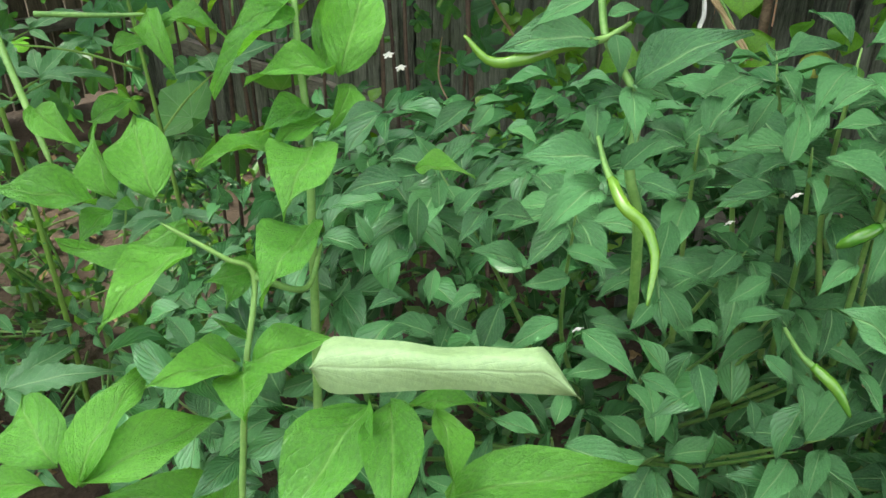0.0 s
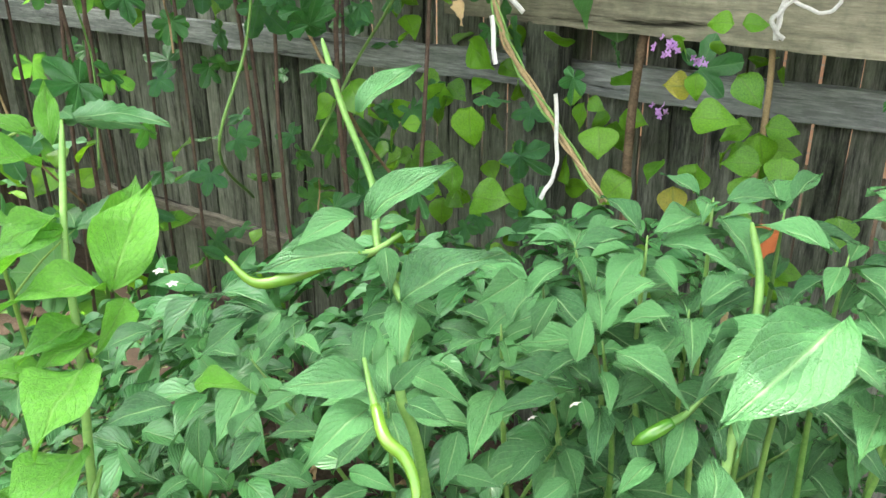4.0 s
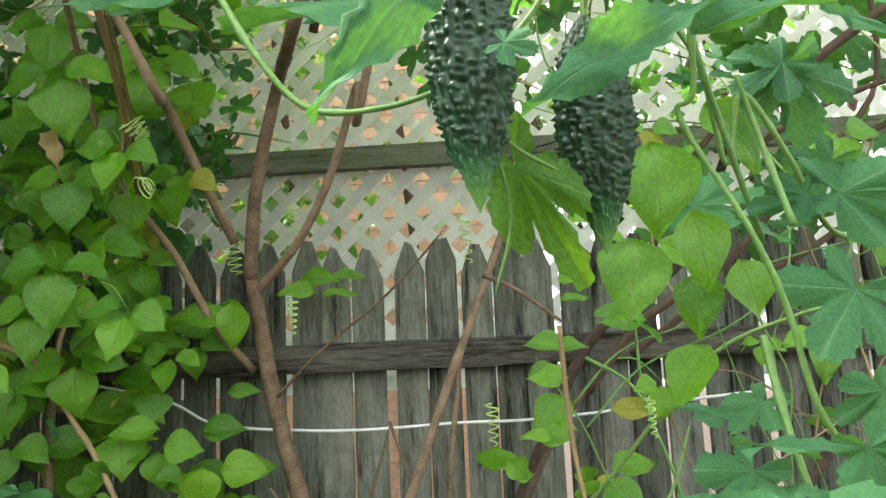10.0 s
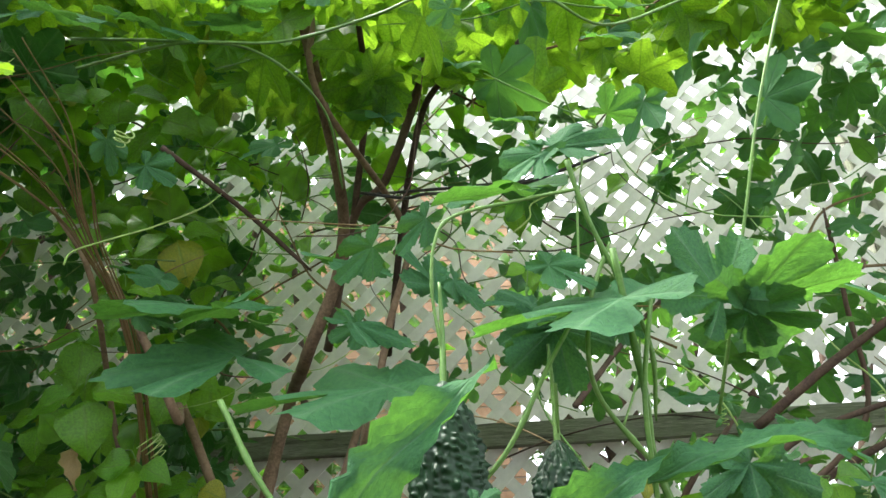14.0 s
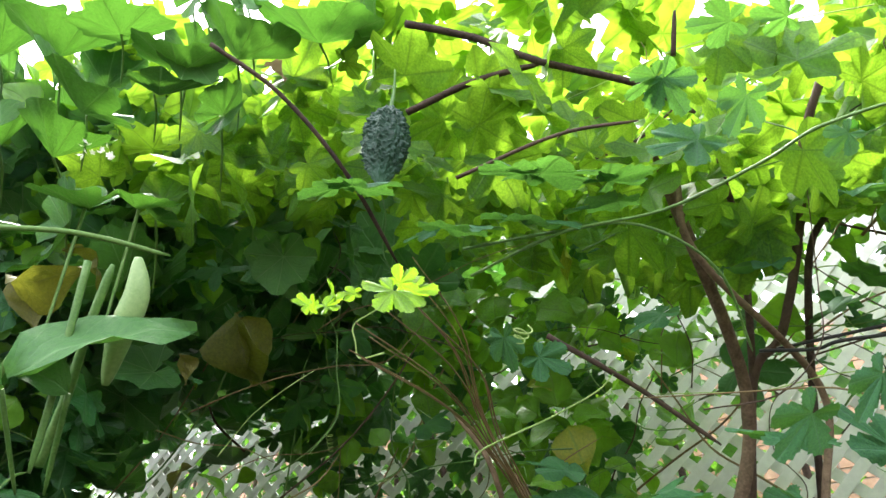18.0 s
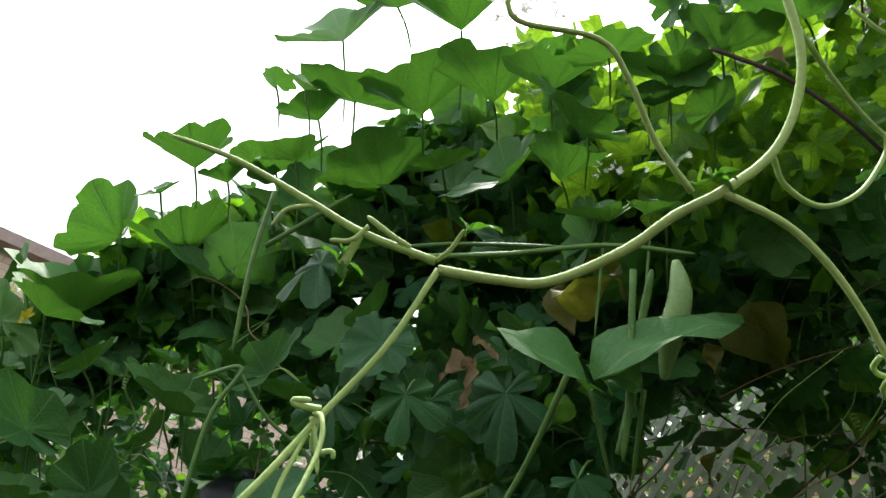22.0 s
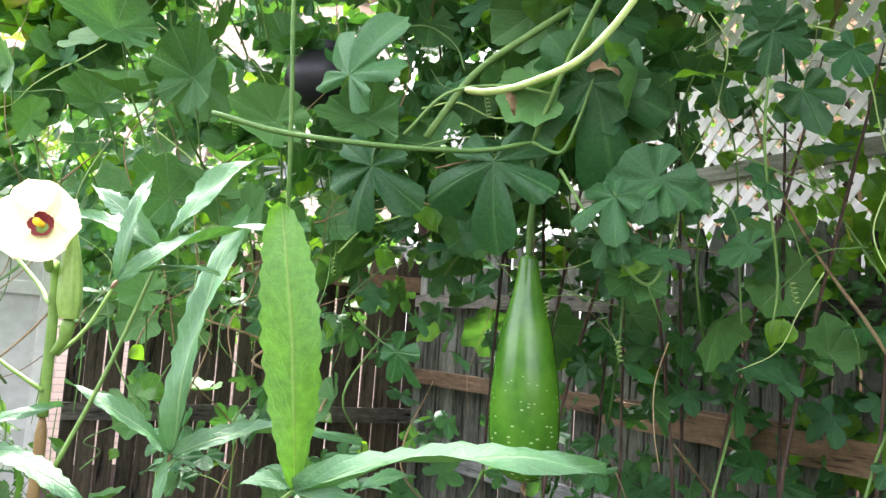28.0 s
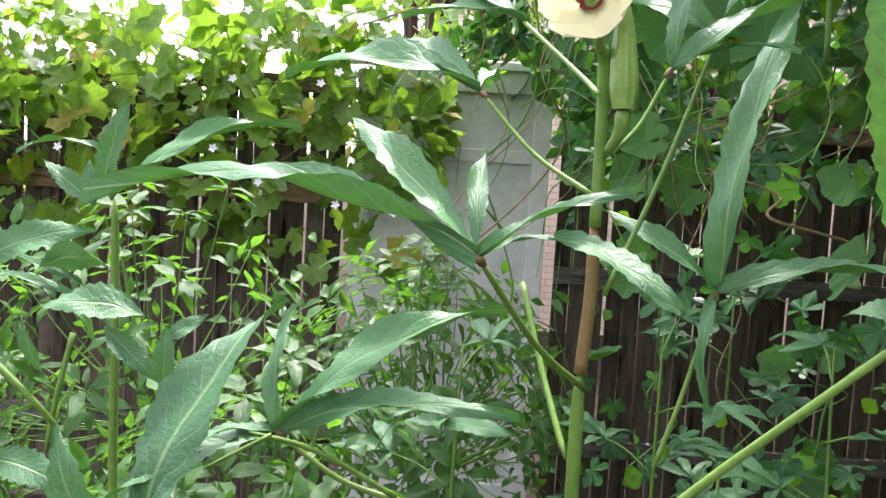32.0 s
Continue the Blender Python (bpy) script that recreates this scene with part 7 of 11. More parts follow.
ribbon("cloth_tie", [(0.329, 1.457, 1.285), (0.333, 1.433, 1.209)], 0.014, FRONT, "white cloth strip hanging by the post")
ribbon("cloth_tie", [(0.439, 1.435, 1.155), (0.437, 1.397, 1.059), (0.427, 1.379, 1.023), (0.406, 1.376, 0.987)], 0.012, FRONT, "long white cloth strip hanging on the post")
tie = ribbon("cloth_tie", [(0.988, 0.664, 1.175), (1.015, 0.624, 1.176), (1.037, 0.601, 1.189), (1.081, 0.585, 1.181)], 0.014, FRONT, "white cloth strip knotted round the new post")
ribbon("", [(1.034, 0.602, 1.188), (1.008, 0.592, 1.167), (1.002, 0.593, 1.146)], 0.02, FRONT, "", tie)
ribbon("", [(1.034, 0.602, 1.188), (1.035, 0.576, 1.169), (1.037, 0.571, 1.142)], 0.02, FRONT, "", tie)
ribbon("cloth_tie", [(1.424, 0.660, 1.562), (1.422, 0.659, 1.500)], 0.02, FRONT, "pale cloth strip among the leaves")
crate = thing("orange_pot", (0.879, 1.474, 0.84), "orange plastic pot half hidden behind the vines", "pot")
bmc = bmesh.new()
bmesh.ops.create_cone(bmc, cap_ends=True, segments=20, radius1=0.018, radius2=0.025, depth=0.06)
part("pot", bmc, M_TERRA, crate, "", Matrix.Translation((0.879, 1.474, 0.84)))
bmc = bmesh.new()
bmesh.ops.create_cone(bmc, cap_ends=False, segments=20, radius1=0.027, radius2=0.027, depth=0.012)
part("rim", bmc, M_TERRA, crate, "", Matrix.Translation(Vector((0.879, 1.474, 0.84)) + Vector((0, 0, 0.026))))

for k in range(78):
    u, n, z = rng.uniform(0.25, 1.6), rng.uniform(1.15, 1.75), rng.uniform(1.0, 2.2)
    pts = [back(u, n, z)]
    a = rng.uniform(-0.9, 1.1)
    for i in range(5):
        u += 0.11 * math.sin(a)
        z += 0.11 * math.cos(a)
        a += rng.uniform(-0.6, 0.6)
        pts.append(back(u, n + rng.uniform(-0.04, 0.04), z))
    r = rng.uniform(0.0013, 0.003)
    tube("stem", pts, r, r * 0.6, (M_STEM, M_TENDRIL, M_DRYVINE, M_STEM)[k % 4], near, "", 5, 5, 0.05)
    if k % 3 == 0:
        trio(near, pts[-1], rng.uniform(0.04, 0.07), FACE, (rng.uniform(-0.3, 0.3), 0, -1), rng)
    if k % 5 == 0:
        tube("tendril", coil(pts[2], (0.2, 0, -1), 0.05, 5, 0.008, 0.006), 0.001, 0.0008, M_TENDRIL, near, "", 2, 5)


# ---- bitter melon vine on the right, and the leafy roof ----
def pl(parent, kind, at, size, face, toward, name="leaf", label=""):
    """A lobed leaf by the spot where its stalk joins it."""
    at, d, f = Vector(at), Vector(toward).normalized(), Vector(face)
    return lf(parent, kind, at - d * 0.12 * size, at + d * 0.88 * size, f, 1.0, name, label)


def stalk(parent, a, b, r=0.0016, sag=0.02, mat=None):
    a, b = Vector(a), Vector(b)
    tube("leaf_stalk", [a, (a + b) / 2 + Vector((0, 0, -sag)), b], r, r * 0.8, mat or M_STEM, parent, "", 4, 5)


def bitter_melon(top, length, radius, seed, label, lean=(0, 0), material=None, pale=0.25):
    """A hanging warty fruit with broken ridges, paler at its tip."""
    rng = random.Random(seed)
    top = Vector(top)
    fruit = thing("bitter_melon", top, label, "bitter melon", "bitter melons")
    nv, na = 150, 120
    verts = []
    ph = [rng.uniform(0, 6) for _ in range(8)]
    grid = np.zeros((nv + 1, na))
    warts = []
    for row in range(22):
        wa = 2 * math.pi * row / 22
        v = rng.uniform(0, 0.03)
        while v < 1:
            warts.append((v, wa + rng.uniform(-0.07, 0.07), rng.uniform(0.3, 1.0) if row % 2 else rng.uniform(0.1, 0.8), rng.choice((0.0085, 0.011, 0.016, 0.024)), rng.uniform(0.07, 0.13)))
            v += rng.uniform(0.018, 0.036)
    for wv, wa, s, tall, wide in warts:
        for i in range(max(0, int((wv - 0.045) * nv)), min(nv, int((wv + 0.045) * nv) + 2)):
            k0 = int(wa / (2 * math.pi) * na)
            for k in range(k0 - 6, k0 + 7):
                da = 2 * math.pi * k / na - wa
                q = ((i / nv - wv) / tall) ** 2 + (da / wide) ** 2
                if q < 3:
                    grid[i, k % na] = max(grid[i, k % na], s * math.exp(-q))
    for i in range(nv + 1):
        v = i / nv
        body = math.sin(math.pi * min(1, v ** 0.82)) ** 0.8
        r = radius * max(0.03, body) * (1.0 if v < 0.75 else 1 - 0.25 * ((v - 0.75) / 0.25))
        cx, cy = lean[0] * v * length, lean[1] * v * length
        for k in range(na):
            a = 2 * math.pi * k / na
            ridge = 0.5 + 0.5 * math.cos(9 * a + 0.8 * math.sin(5 * v + ph[0]))
            rr = r * (0.78 + 0.07 * ridge ** 3) + min(r, radius * 0.75) * 0.27 * grid[i, k]
            verts.append((top.x + cx + rr * math.cos(a), top.y + cy + rr * math.sin(a), top.z - v * length))
    tris = []
    for i in range(nv):
        for k in range(na):
            a, b = i * na + k, i * na + (k + 1) % na
            tris += [(a, a + na, b + na), (a, b + na, b)]
    put("body", mesh_from("body", np.array(verts), np.array(tris)), material or M_KARELA, fruit)
    tube("stalk", [top + Vector((0.0, 0, 0.085)), top + Vector((0.003, 0.002, 0.04)), top + Vector((0, 0, -0.012))], 0.0013, 0.0034, M_STEM, fruit, "", 6, 6)
    return fruit


def melon_skin(name="bitter_melon_rind", deep=(0.007, 0.03, 0.012), mid=(0.02, 0.085, 0.028), tip=(0.12, 0.26, 0.05)):
    m, n, l, b = nodes_of(name, 0.46 if name == "bitter_melon_rind" else 0.55, 0.35)
    tex = n.new("ShaderNodeTexCoord")
    gen = n.new("ShaderNodeSeparateXYZ")
    l.new(tex.outputs["Generated"], gen.inputs[0])
    nz = noise_node(n, l, tex.outputs["Object"], 60.0, 3.0)
    up = math_node(n, l, "SUBTRACT", 1.0, math_node(n, l, "MULTIPLY", gen.outputs[2], 4.5), True)
    t = math_node(n, l, "ADD", math_node(n, l, "MULTIPLY", nz, 0.35), math_node(n, l, "MULTIPLY", up, 0.65))
    l.new(ramp_node(n, l, t, [(0.15, deep), (0.4, mid), (0.92, tip)]), b.inputs["Base Color"])
    l.new(bump_node(n, l, nz, 0.2, 0.002), b.inputs["Normal"])
    return m


M_KARELA = melon_skin()
bitter_melon((0.584, 0.355, 2.043), 0.2, 0.034, 1, "dark green warty bitter melon hanging from the vine", (0.02, 0.0))
bitter_melon((0.697, 0.342, 2.008), 0.185, 0.033, 2, "dark green warty bitter melon hanging beside another", (0.03, 0.0))
bitter_melon((0.234, 0.768, 2.785), 0.16, 0.038, 3, "small bluish bitter melon hanging high in the foliage", (0.0, 0.0), melon_skin("bluish_melon_rind", (0.008, 0.04, 0.02), (0.02, 0.075, 0.04), (0.045, 0.13, 0.06)))

rng = random.Random(44)
karela = thing("bitter_melon_vine", back(1.2, 0.9, 0), "bitter melon vine with deeply lobed leaves and coiled tendrils", "vine", "bitter melon vines")
for pts, r in (
        ([(0.875, 0.220, 1.629), (0.807, 0.244, 1.696), (0.784, 0.252, 1.778), (0.762, 0.263, 1.836), (0.741, 0.296, 1.922), (0.739, 0.281, 1.939), (0.718, 0.263, 2.028), (0.727, 0.246, 2.120)], 0.0028),
        ([(0.877, 0.295, 2.046), (0.859, 0.218, 2.218), (0.868, 0.169, 2.365), (0.920, 0.095, 2.597)], 0.0019),
        ([(0.947, 0.229, 1.851), (0.889, 0.256, 1.842), (0.838, 0.265, 1.905), (0.811, 0.282, 1.951), (0.802, 0.296, 1.895), (0.770, 0.294, 1.974), (0.719, 0.312, 2.047), (0.705, 0.296, 2.116), (0.725, 0.281, 2.178)], 0.0027)):
    tube("stem", pts, r, r * 0.75, M_STEM, karela, "", 7, 6, 0.05, 0.3)
for pts, r in (
        ([(0.481, 0.533, 2.054), (0.508, 0.506, 1.985), (0.539, 0.481, 1.942), (0.572, 0.425, 1.934), (0.600, 0.378, 1.948), (0.628, 0.338, 1.984), (0.658, 0.308, 2.057), (0.684, 0.291, 2.107)], 0.0028),
        ([(0.605, 0.379, 1.936), (0.621, 0.369, 1.890), (0.643, 0.380, 1.847), (0.643, 0.400, 1.797)], 0.0016),
        ([(0.597, 0.396, 1.913), (0.612, 0.369, 1.909), (0.642, 0.362, 1.894), (0.662, 0.348, 1.881)], 0.0018),
        ([(0.684, 0.279, 2.218), (0.638, 0.312, 2.205), (0.588, 0.339, 2.185), (0.575, 0.349, 2.159), (0.576, 0.355, 2.116), (0.586, 0.357, 2.066), (0.584, 0.356, 2.041)], 0.0018),
        ([(0.687, 0.329, 2.052), (0.697, 0.340, 2.013)], 0.0018)):
    tube("stem", pts, r, r * 0.75, M_STEM, karela, "", 7, 6, 0.05, 0.3)
for pts, r in (
        ([(0.688, 0.252, 2.149), (0.729, 0.270, 2.038), (0.748, 0.282, 1.978), (0.793, 0.284, 1.892), (0.826, 0.284, 1.831)], 0.003),
        ([(0.673, 0.277, 2.243), (0.699, 0.280, 2.188), (0.755, 0.277, 2.092), (0.773, 0.294, 2.024)], 0.0026),
        ([(0.811, 0.286, 1.760), (0.798, 0.268, 1.693), (0.791, 0.245, 1.618), (0.790, 0.230, 1.560), (0.817, 0.207, 1.529)], 0.0032),
        ([(0.786, 0.241, 1.835), (0.786, 0.258, 1.900), (0.771, 0.264, 1.951)], 0.003),
        ([(0.359, 0.743, 2.492), (0.439, 0.644, 2.505), (0.524, 0.550, 2.488), (0.577, 0.444, 2.479), (0.610, 0.385, 2.485), (0.678, 0.303, 2.469), (0.753, 0.270, 2.440), (0.852, 0.222, 2.500)], 0.0021)):
    tube("stem", pts, r, r * 0.75, M_STEM, karela, "", 7, 6, 0.05, 0.3)
for pts, r in (
        ([(0.344, 0.731, 2.522), (0.444, 0.658, 2.520), (0.524, 0.606, 2.510), (0.629, 0.623, 2.483), (0.704, 0.689, 2.422)], 0.0022),):
    tube("stem", pts, r, r * 0.75, M_STEM, karela, "", 7, 6, 0.05, 0.3)
lf(karela, "ragged", (0.592, 0.302, 2.046), (0.472, 0.388, 1.904), (-0.66, -0.6, 0.35), 0.52)
lf(karela, "ragged", (0.689, 0.227, 1.973), (0.564, 0.291, 1.896), (-0.66, -0.6, 0.35), 0.58)
lf(karela, "ragged", (0.687, 0.249, 1.958), (0.863, 0.152, 2.005), (-0.6, -0.5, 0.55), 0.62)
lf(karela, "bitter", (0.811, 0.226, 2.116), (0.933, 0.152, 2.154), (0.36, 0.38, 0.85), 0.60)
lf(karela, "bitter", (0.811, 0.226, 2.116), (0.796, 0.260, 2.207), (0.27, 0.44, 0.85), 0.70)
lf(karela, "bitter", (0.816, 0.222, 2.114), (0.892, 0.183, 2.105), (0.33, 0.33, 0.88), 0.60)
lf(karela, "bitter", (0.706, 0.242, 2.109), (0.603, 0.344, 2.079), (-0.52, -0.15, 0.84), 0.90)
lf(karela, "bitter", (0.725, 0.358, 2.130), (0.747, 0.360, 2.058), (-0.60, -0.73, -0.32), 1.00)
lf(karela, "bitter", (0.725, 0.358, 2.130), (0.701, 0.400, 2.096), (-0.68, -0.54, -0.50), 0.80)
lf(karela, "bitter", (0.822, 0.234, 1.864), (0.885, 0.158, 1.835), (-0.79, -0.60, 0.11), 0.50)
lf(karela, "bitter", (0.819, 0.237, 1.862), (0.782, 0.274, 1.851), (-0.77, -0.61, 0.18), 0.60)
lf(karela, "bitter", (0.904, 0.284, 2.005), (0.924, 0.282, 1.925), (-0.56, -0.78, 0.27), 1.00)
lf(karela, "bitter", (0.906, 0.283, 2.005), (0.851, 0.312, 1.967), (-0.62, -0.68, 0.40), 0.70)
lf(karela, "bitter", (0.630, 0.751, 2.190), (0.469, 0.875, 2.170), (-0.48, -0.38, 0.79), 0.90)
lf(karela, "bitter", (0.712, 0.561, 2.118), (0.570, 0.700, 2.101), (-0.46, -0.23, 0.86), 0.90)
lf(karela, "bitter", (0.600, 0.756, 2.248), (0.469, 0.889, 2.247), (-0.37, -0.03, 0.93), 0.90)
lf(karela, "bitter", (0.718, 0.632, 2.281), (0.632, 0.672, 2.296), (-0.49, -0.37, 0.79), 0.50)
lf(karela, "bitter", (0.673, 0.633, 2.207), (0.736, 0.576, 2.165), (-0.42, -0.49, 0.76), 0.50)
lf(karela, "bitter", (0.814, 0.617, 2.272), (0.759, 0.643, 2.335), (-0.54, -0.61, 0.58), 0.60)
lf(karela, "bitter", (0.883, 0.227, 2.020), (0.938, 0.188, 1.987), (-0.33, -0.59, 0.74), 0.50)
lf(karela, "bitter", (0.669, 0.314, 2.155), (0.693, 0.276, 2.124), (-0.41, -0.90, 0.13), 0.60)
lf(karela, "bitter", (0.568, 0.311, 1.941), (0.581, 0.290, 1.930), (-0.65, -0.70, 0.30), 0.90)
lf(karela, "bitter", (0.754, 0.308, 2.116), (0.776, 0.288, 2.102), (-0.67, -0.71, 0.19), 0.90)
lf(karela, "bitter", (0.976, 0.213, 2.188), (1.038, 0.170, 2.152), (-0.38, -0.28, 0.88), 0.80)
lf(karela, "bitter", (1.031, 0.242, 1.992), (1.067, 0.202, 1.954), (-0.47, -0.33, 0.81), 0.70)
lf(karela, "bitter", (0.970, 0.239, 1.792), (0.994, 0.208, 1.766), (-0.54, -0.36, 0.76), 0.80)
lf(karela, "bitter", (0.994, 0.453, 1.914), (1.033, 0.378, 1.922), (-0.59, -0.44, 0.68), 0.90)
lf(karela, "bitter", (0.756, 0.537, 2.250), (0.780, 0.511, 2.201), (-0.34, -0.47, 0.81), 0.60)
lf(karela, "bitter", (0.712, 0.203, 1.641), (0.672, 0.207, 1.589), (-0.48, -0.76, -0.44), 0.95)
lf(karela, "bitter", (0.823, 0.215, 1.794), (0.782, 0.233, 1.739), (-0.60, -0.74, 0.30), 1.00)
lf(karela, "bitter", (0.791, 0.290, 1.669), (0.747, 0.301, 1.625), (-0.42, -0.73, 0.54), 0.80)
lf(karela, "bitter", (0.868, 0.238, 1.900), (0.855, 0.267, 1.862), (-0.63, -0.66, 0.40), 0.90)
lf(karela, "bitter", (0.969, 0.343, 1.862), (0.912, 0.357, 1.884), (-0.44, -0.35, 0.83), 0.60)
lf(karela, "bitter", (0.945, 0.251, 1.718), (0.917, 0.288, 1.691), (-0.43, -0.80, 0.42), 0.70)
lf(karela, "bitter", (0.785, 0.211, 1.687), (0.811, 0.199, 1.637), (-0.74, -0.52, 0.42), 0.80)
lf(karela, "bitter", (0.919, 0.344, 1.713), (0.874, 0.357, 1.683), (-0.18, -0.50, 0.85), 0.70)
lf(karela, "bitter", (0.734, 0.228, 1.654), (0.634, 0.273, 1.619), (-0.42, 0.10, 0.90), 0.90)
lf(karela, "bitter", (0.739, 0.263, 1.685), (0.788, 0.227, 1.681), (-0.24, -0.10, 0.97), 0.50)
lf(karela, "bitter", (0.775, 0.300, 1.703), (0.740, 0.332, 1.711), (-0.33, -0.19, 0.92), 0.50)
lf(karela, "bitter", (0.183, 0.702, 2.559), (0.128, 0.719, 2.539), (-0.42, -0.33, 0.84), 0.90)
lf(karela, "bitter", (0.183, 0.699, 2.556), (0.247, 0.656, 2.537), (-0.17, -0.45, 0.87), 0.90)
lf(karela, "bitter", (0.304, 0.704, 2.525), (0.266, 0.725, 2.507), (-0.51, -0.73, 0.46), 0.50)
lf(karela, "bitter", (0.303, 0.697, 2.520), (0.376, 0.658, 2.504), (-0.21, -0.47, 0.86), 0.90)
lf(karela, "bitter", (0.391, 0.641, 2.511), (0.449, 0.603, 2.486), (0.12, -0.70, 0.70), 0.90)
lf(karela, "bitter", (0.395, 0.652, 2.521), (0.347, 0.672, 2.529), (0.02, -0.57, 0.82), 0.90)
lf(karela, "bitter", (0.396, 0.621, 2.569), (0.336, 0.648, 2.581), (-0.06, -0.47, 0.88), 0.90)
lf(karela, "bitter", (0.395, 0.619, 2.567), (0.483, 0.564, 2.543), (-0.15, -0.47, 0.87), 0.90)
lf(karela, "bitter", (0.510, 0.606, 2.546), (0.443, 0.645, 2.540), (-0.43, -0.31, 0.85), 0.90)
lf(karela, "bitter", (0.549, 0.490, 2.549), (0.476, 0.492, 2.505), (-0.48, -0.88, -0.05), 0.60)
lf(karela, "bitter", (0.474, 0.595, 2.552), (0.516, 0.540, 2.544), (-0.23, -0.30, 0.92), 0.90)
lf(karela, "bitter", (0.473, 0.439, 2.572), (0.448, 0.473, 2.559), (0.20, 0.22, 0.95), 0.70)
lf(karela, "bitter", (0.473, 0.439, 2.572), (0.503, 0.448, 2.527), (0.20, 0.32, 0.93), 0.80)
lf(karela, "bitter", (0.535, 0.388, 2.513), (0.520, 0.415, 2.467), (0.15, 0.44, 0.88), 0.70)
lf(karela, "bitter", (0.534, 0.379, 2.610), (0.486, 0.401, 2.606), (0.30, 0.38, 0.87), 0.70)
lf(karela, "bitter", (0.585, 0.357, 2.607), (0.545, 0.371, 2.616), (0.14, 0.36, 0.92), 0.70)
lf(karela, "bitter", (0.658, 0.402, 2.509), (0.643, 0.431, 2.495), (-0.42, -0.88, -0.22), 0.80)
lf(karela, "bitter", (0.699, 0.190, 2.493), (0.641, 0.233, 2.480), (-0.09, 0.25, 0.96), 0.70)
lf(karela, "bitter", (0.699, 0.190, 2.493), (0.729, 0.182, 2.444), (0.21, 0.40, 0.89), 0.80)
lf(karela, "bitter", (0.719, 0.241, 2.503), (0.682, 0.240, 2.525), (0.07, 0.27, 0.96), 0.80)
lf(karela, "bitter", (0.681, 0.235, 2.363), (0.704, 0.198, 2.349), (-0.33, -0.72, 0.62), 0.50)
lf(karela, "bitter", (0.680, 0.307, 2.275), (0.640, 0.327, 2.226), (-0.46, -0.70, 0.54), 0.60)
lf(karela, "bitter", (0.680, 0.307, 2.275), (0.746, 0.263, 2.294), (-0.44, -0.74, 0.51), 0.60)
lf(karela, "bitter", (0.793, 0.317, 2.366), (0.802, 0.272, 2.383), (0.39, 0.29, 0.87), 0.80)
lf(karela, "bitter", (0.663, 0.459, 2.267), (0.638, 0.482, 2.219), (-0.50, -0.84, -0.20), 0.50)
lf(karela, "bitter", (0.678, 0.573, 2.286), (0.650, 0.618, 2.241), (-0.30, -0.92, -0.26), 0.60)
lf(karela, "bitter", (0.695, 0.344, 2.255), (0.599, 0.385, 2.226), (-0.45, -0.22, 0.87), 0.90)
lf(karela, "bitter", (0.501, 0.900, 2.494), (0.544, 0.872, 2.461), (-0.32, -0.94, -0.14), 0.80)
lf(karela, "bitter", (0.425, 0.820, 2.468), (0.449, 0.836, 2.421), (-0.28, -0.94, -0.21), 0.60)
lf(karela, "bitter", (0.808, 0.449, 2.194), (0.740, 0.470, 2.186), (-0.38, -0.70, 0.61), 0.60)
lf(karela, "bitter", (0.817, 0.456, 2.181), (0.773, 0.480, 2.150), (-0.52, -0.85, -0.01), 0.80)
lf(karela, "bitter", (0.700, 0.864, 2.591), (0.642, 0.887, 2.549), (-0.19, -0.78, 0.60), 0.50)
lf(karela, "bitter", (0.619, 1.057, 2.400), (0.536, 1.092, 2.419), (-0.05, -0.63, 0.78), 0.90)
lf(karela, "bitter", (0.678, 1.059, 2.364), (0.579, 1.100, 2.373), (-0.28, -0.51, 0.82), 0.90)
lf(karela, "bitter", (0.583, 1.108, 2.358), (0.648, 1.080, 2.339), (-0.30, -0.92, -0.25), 0.50)
lf(karela, "bitter", (0.862, 0.868, 2.322), (0.816, 0.892, 2.291), (-0.36, -0.92, -0.16), 0.80)
lf(karela, "bitter", (0.753, 0.435, 2.413), (0.785, 0.403, 2.409), (-0.08, -0.74, 0.67), 0.50)
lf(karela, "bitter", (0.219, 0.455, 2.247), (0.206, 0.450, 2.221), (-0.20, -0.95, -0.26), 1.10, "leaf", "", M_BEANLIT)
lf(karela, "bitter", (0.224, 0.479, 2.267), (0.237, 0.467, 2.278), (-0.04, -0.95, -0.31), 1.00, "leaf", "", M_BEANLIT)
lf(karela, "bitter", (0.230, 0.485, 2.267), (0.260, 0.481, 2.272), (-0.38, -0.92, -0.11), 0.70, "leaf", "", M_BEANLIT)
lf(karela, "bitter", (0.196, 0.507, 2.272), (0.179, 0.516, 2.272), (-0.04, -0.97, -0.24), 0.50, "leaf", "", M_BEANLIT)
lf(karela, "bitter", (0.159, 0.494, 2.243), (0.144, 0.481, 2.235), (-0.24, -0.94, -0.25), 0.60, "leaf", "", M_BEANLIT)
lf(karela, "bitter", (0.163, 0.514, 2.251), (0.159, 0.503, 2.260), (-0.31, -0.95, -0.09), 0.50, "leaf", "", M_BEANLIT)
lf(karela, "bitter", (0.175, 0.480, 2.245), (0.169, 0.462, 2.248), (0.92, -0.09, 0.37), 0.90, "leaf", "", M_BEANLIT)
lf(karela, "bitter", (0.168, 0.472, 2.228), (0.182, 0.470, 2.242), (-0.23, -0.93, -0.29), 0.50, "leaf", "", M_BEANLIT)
lf(karela, "bitter", (0.646, 0.384, 1.904), (0.681, 0.343, 1.795), (-0.75, -0.1, 0.6), 0.42, "leaf", "bright light-green lobed leaf", M_CANOPY)
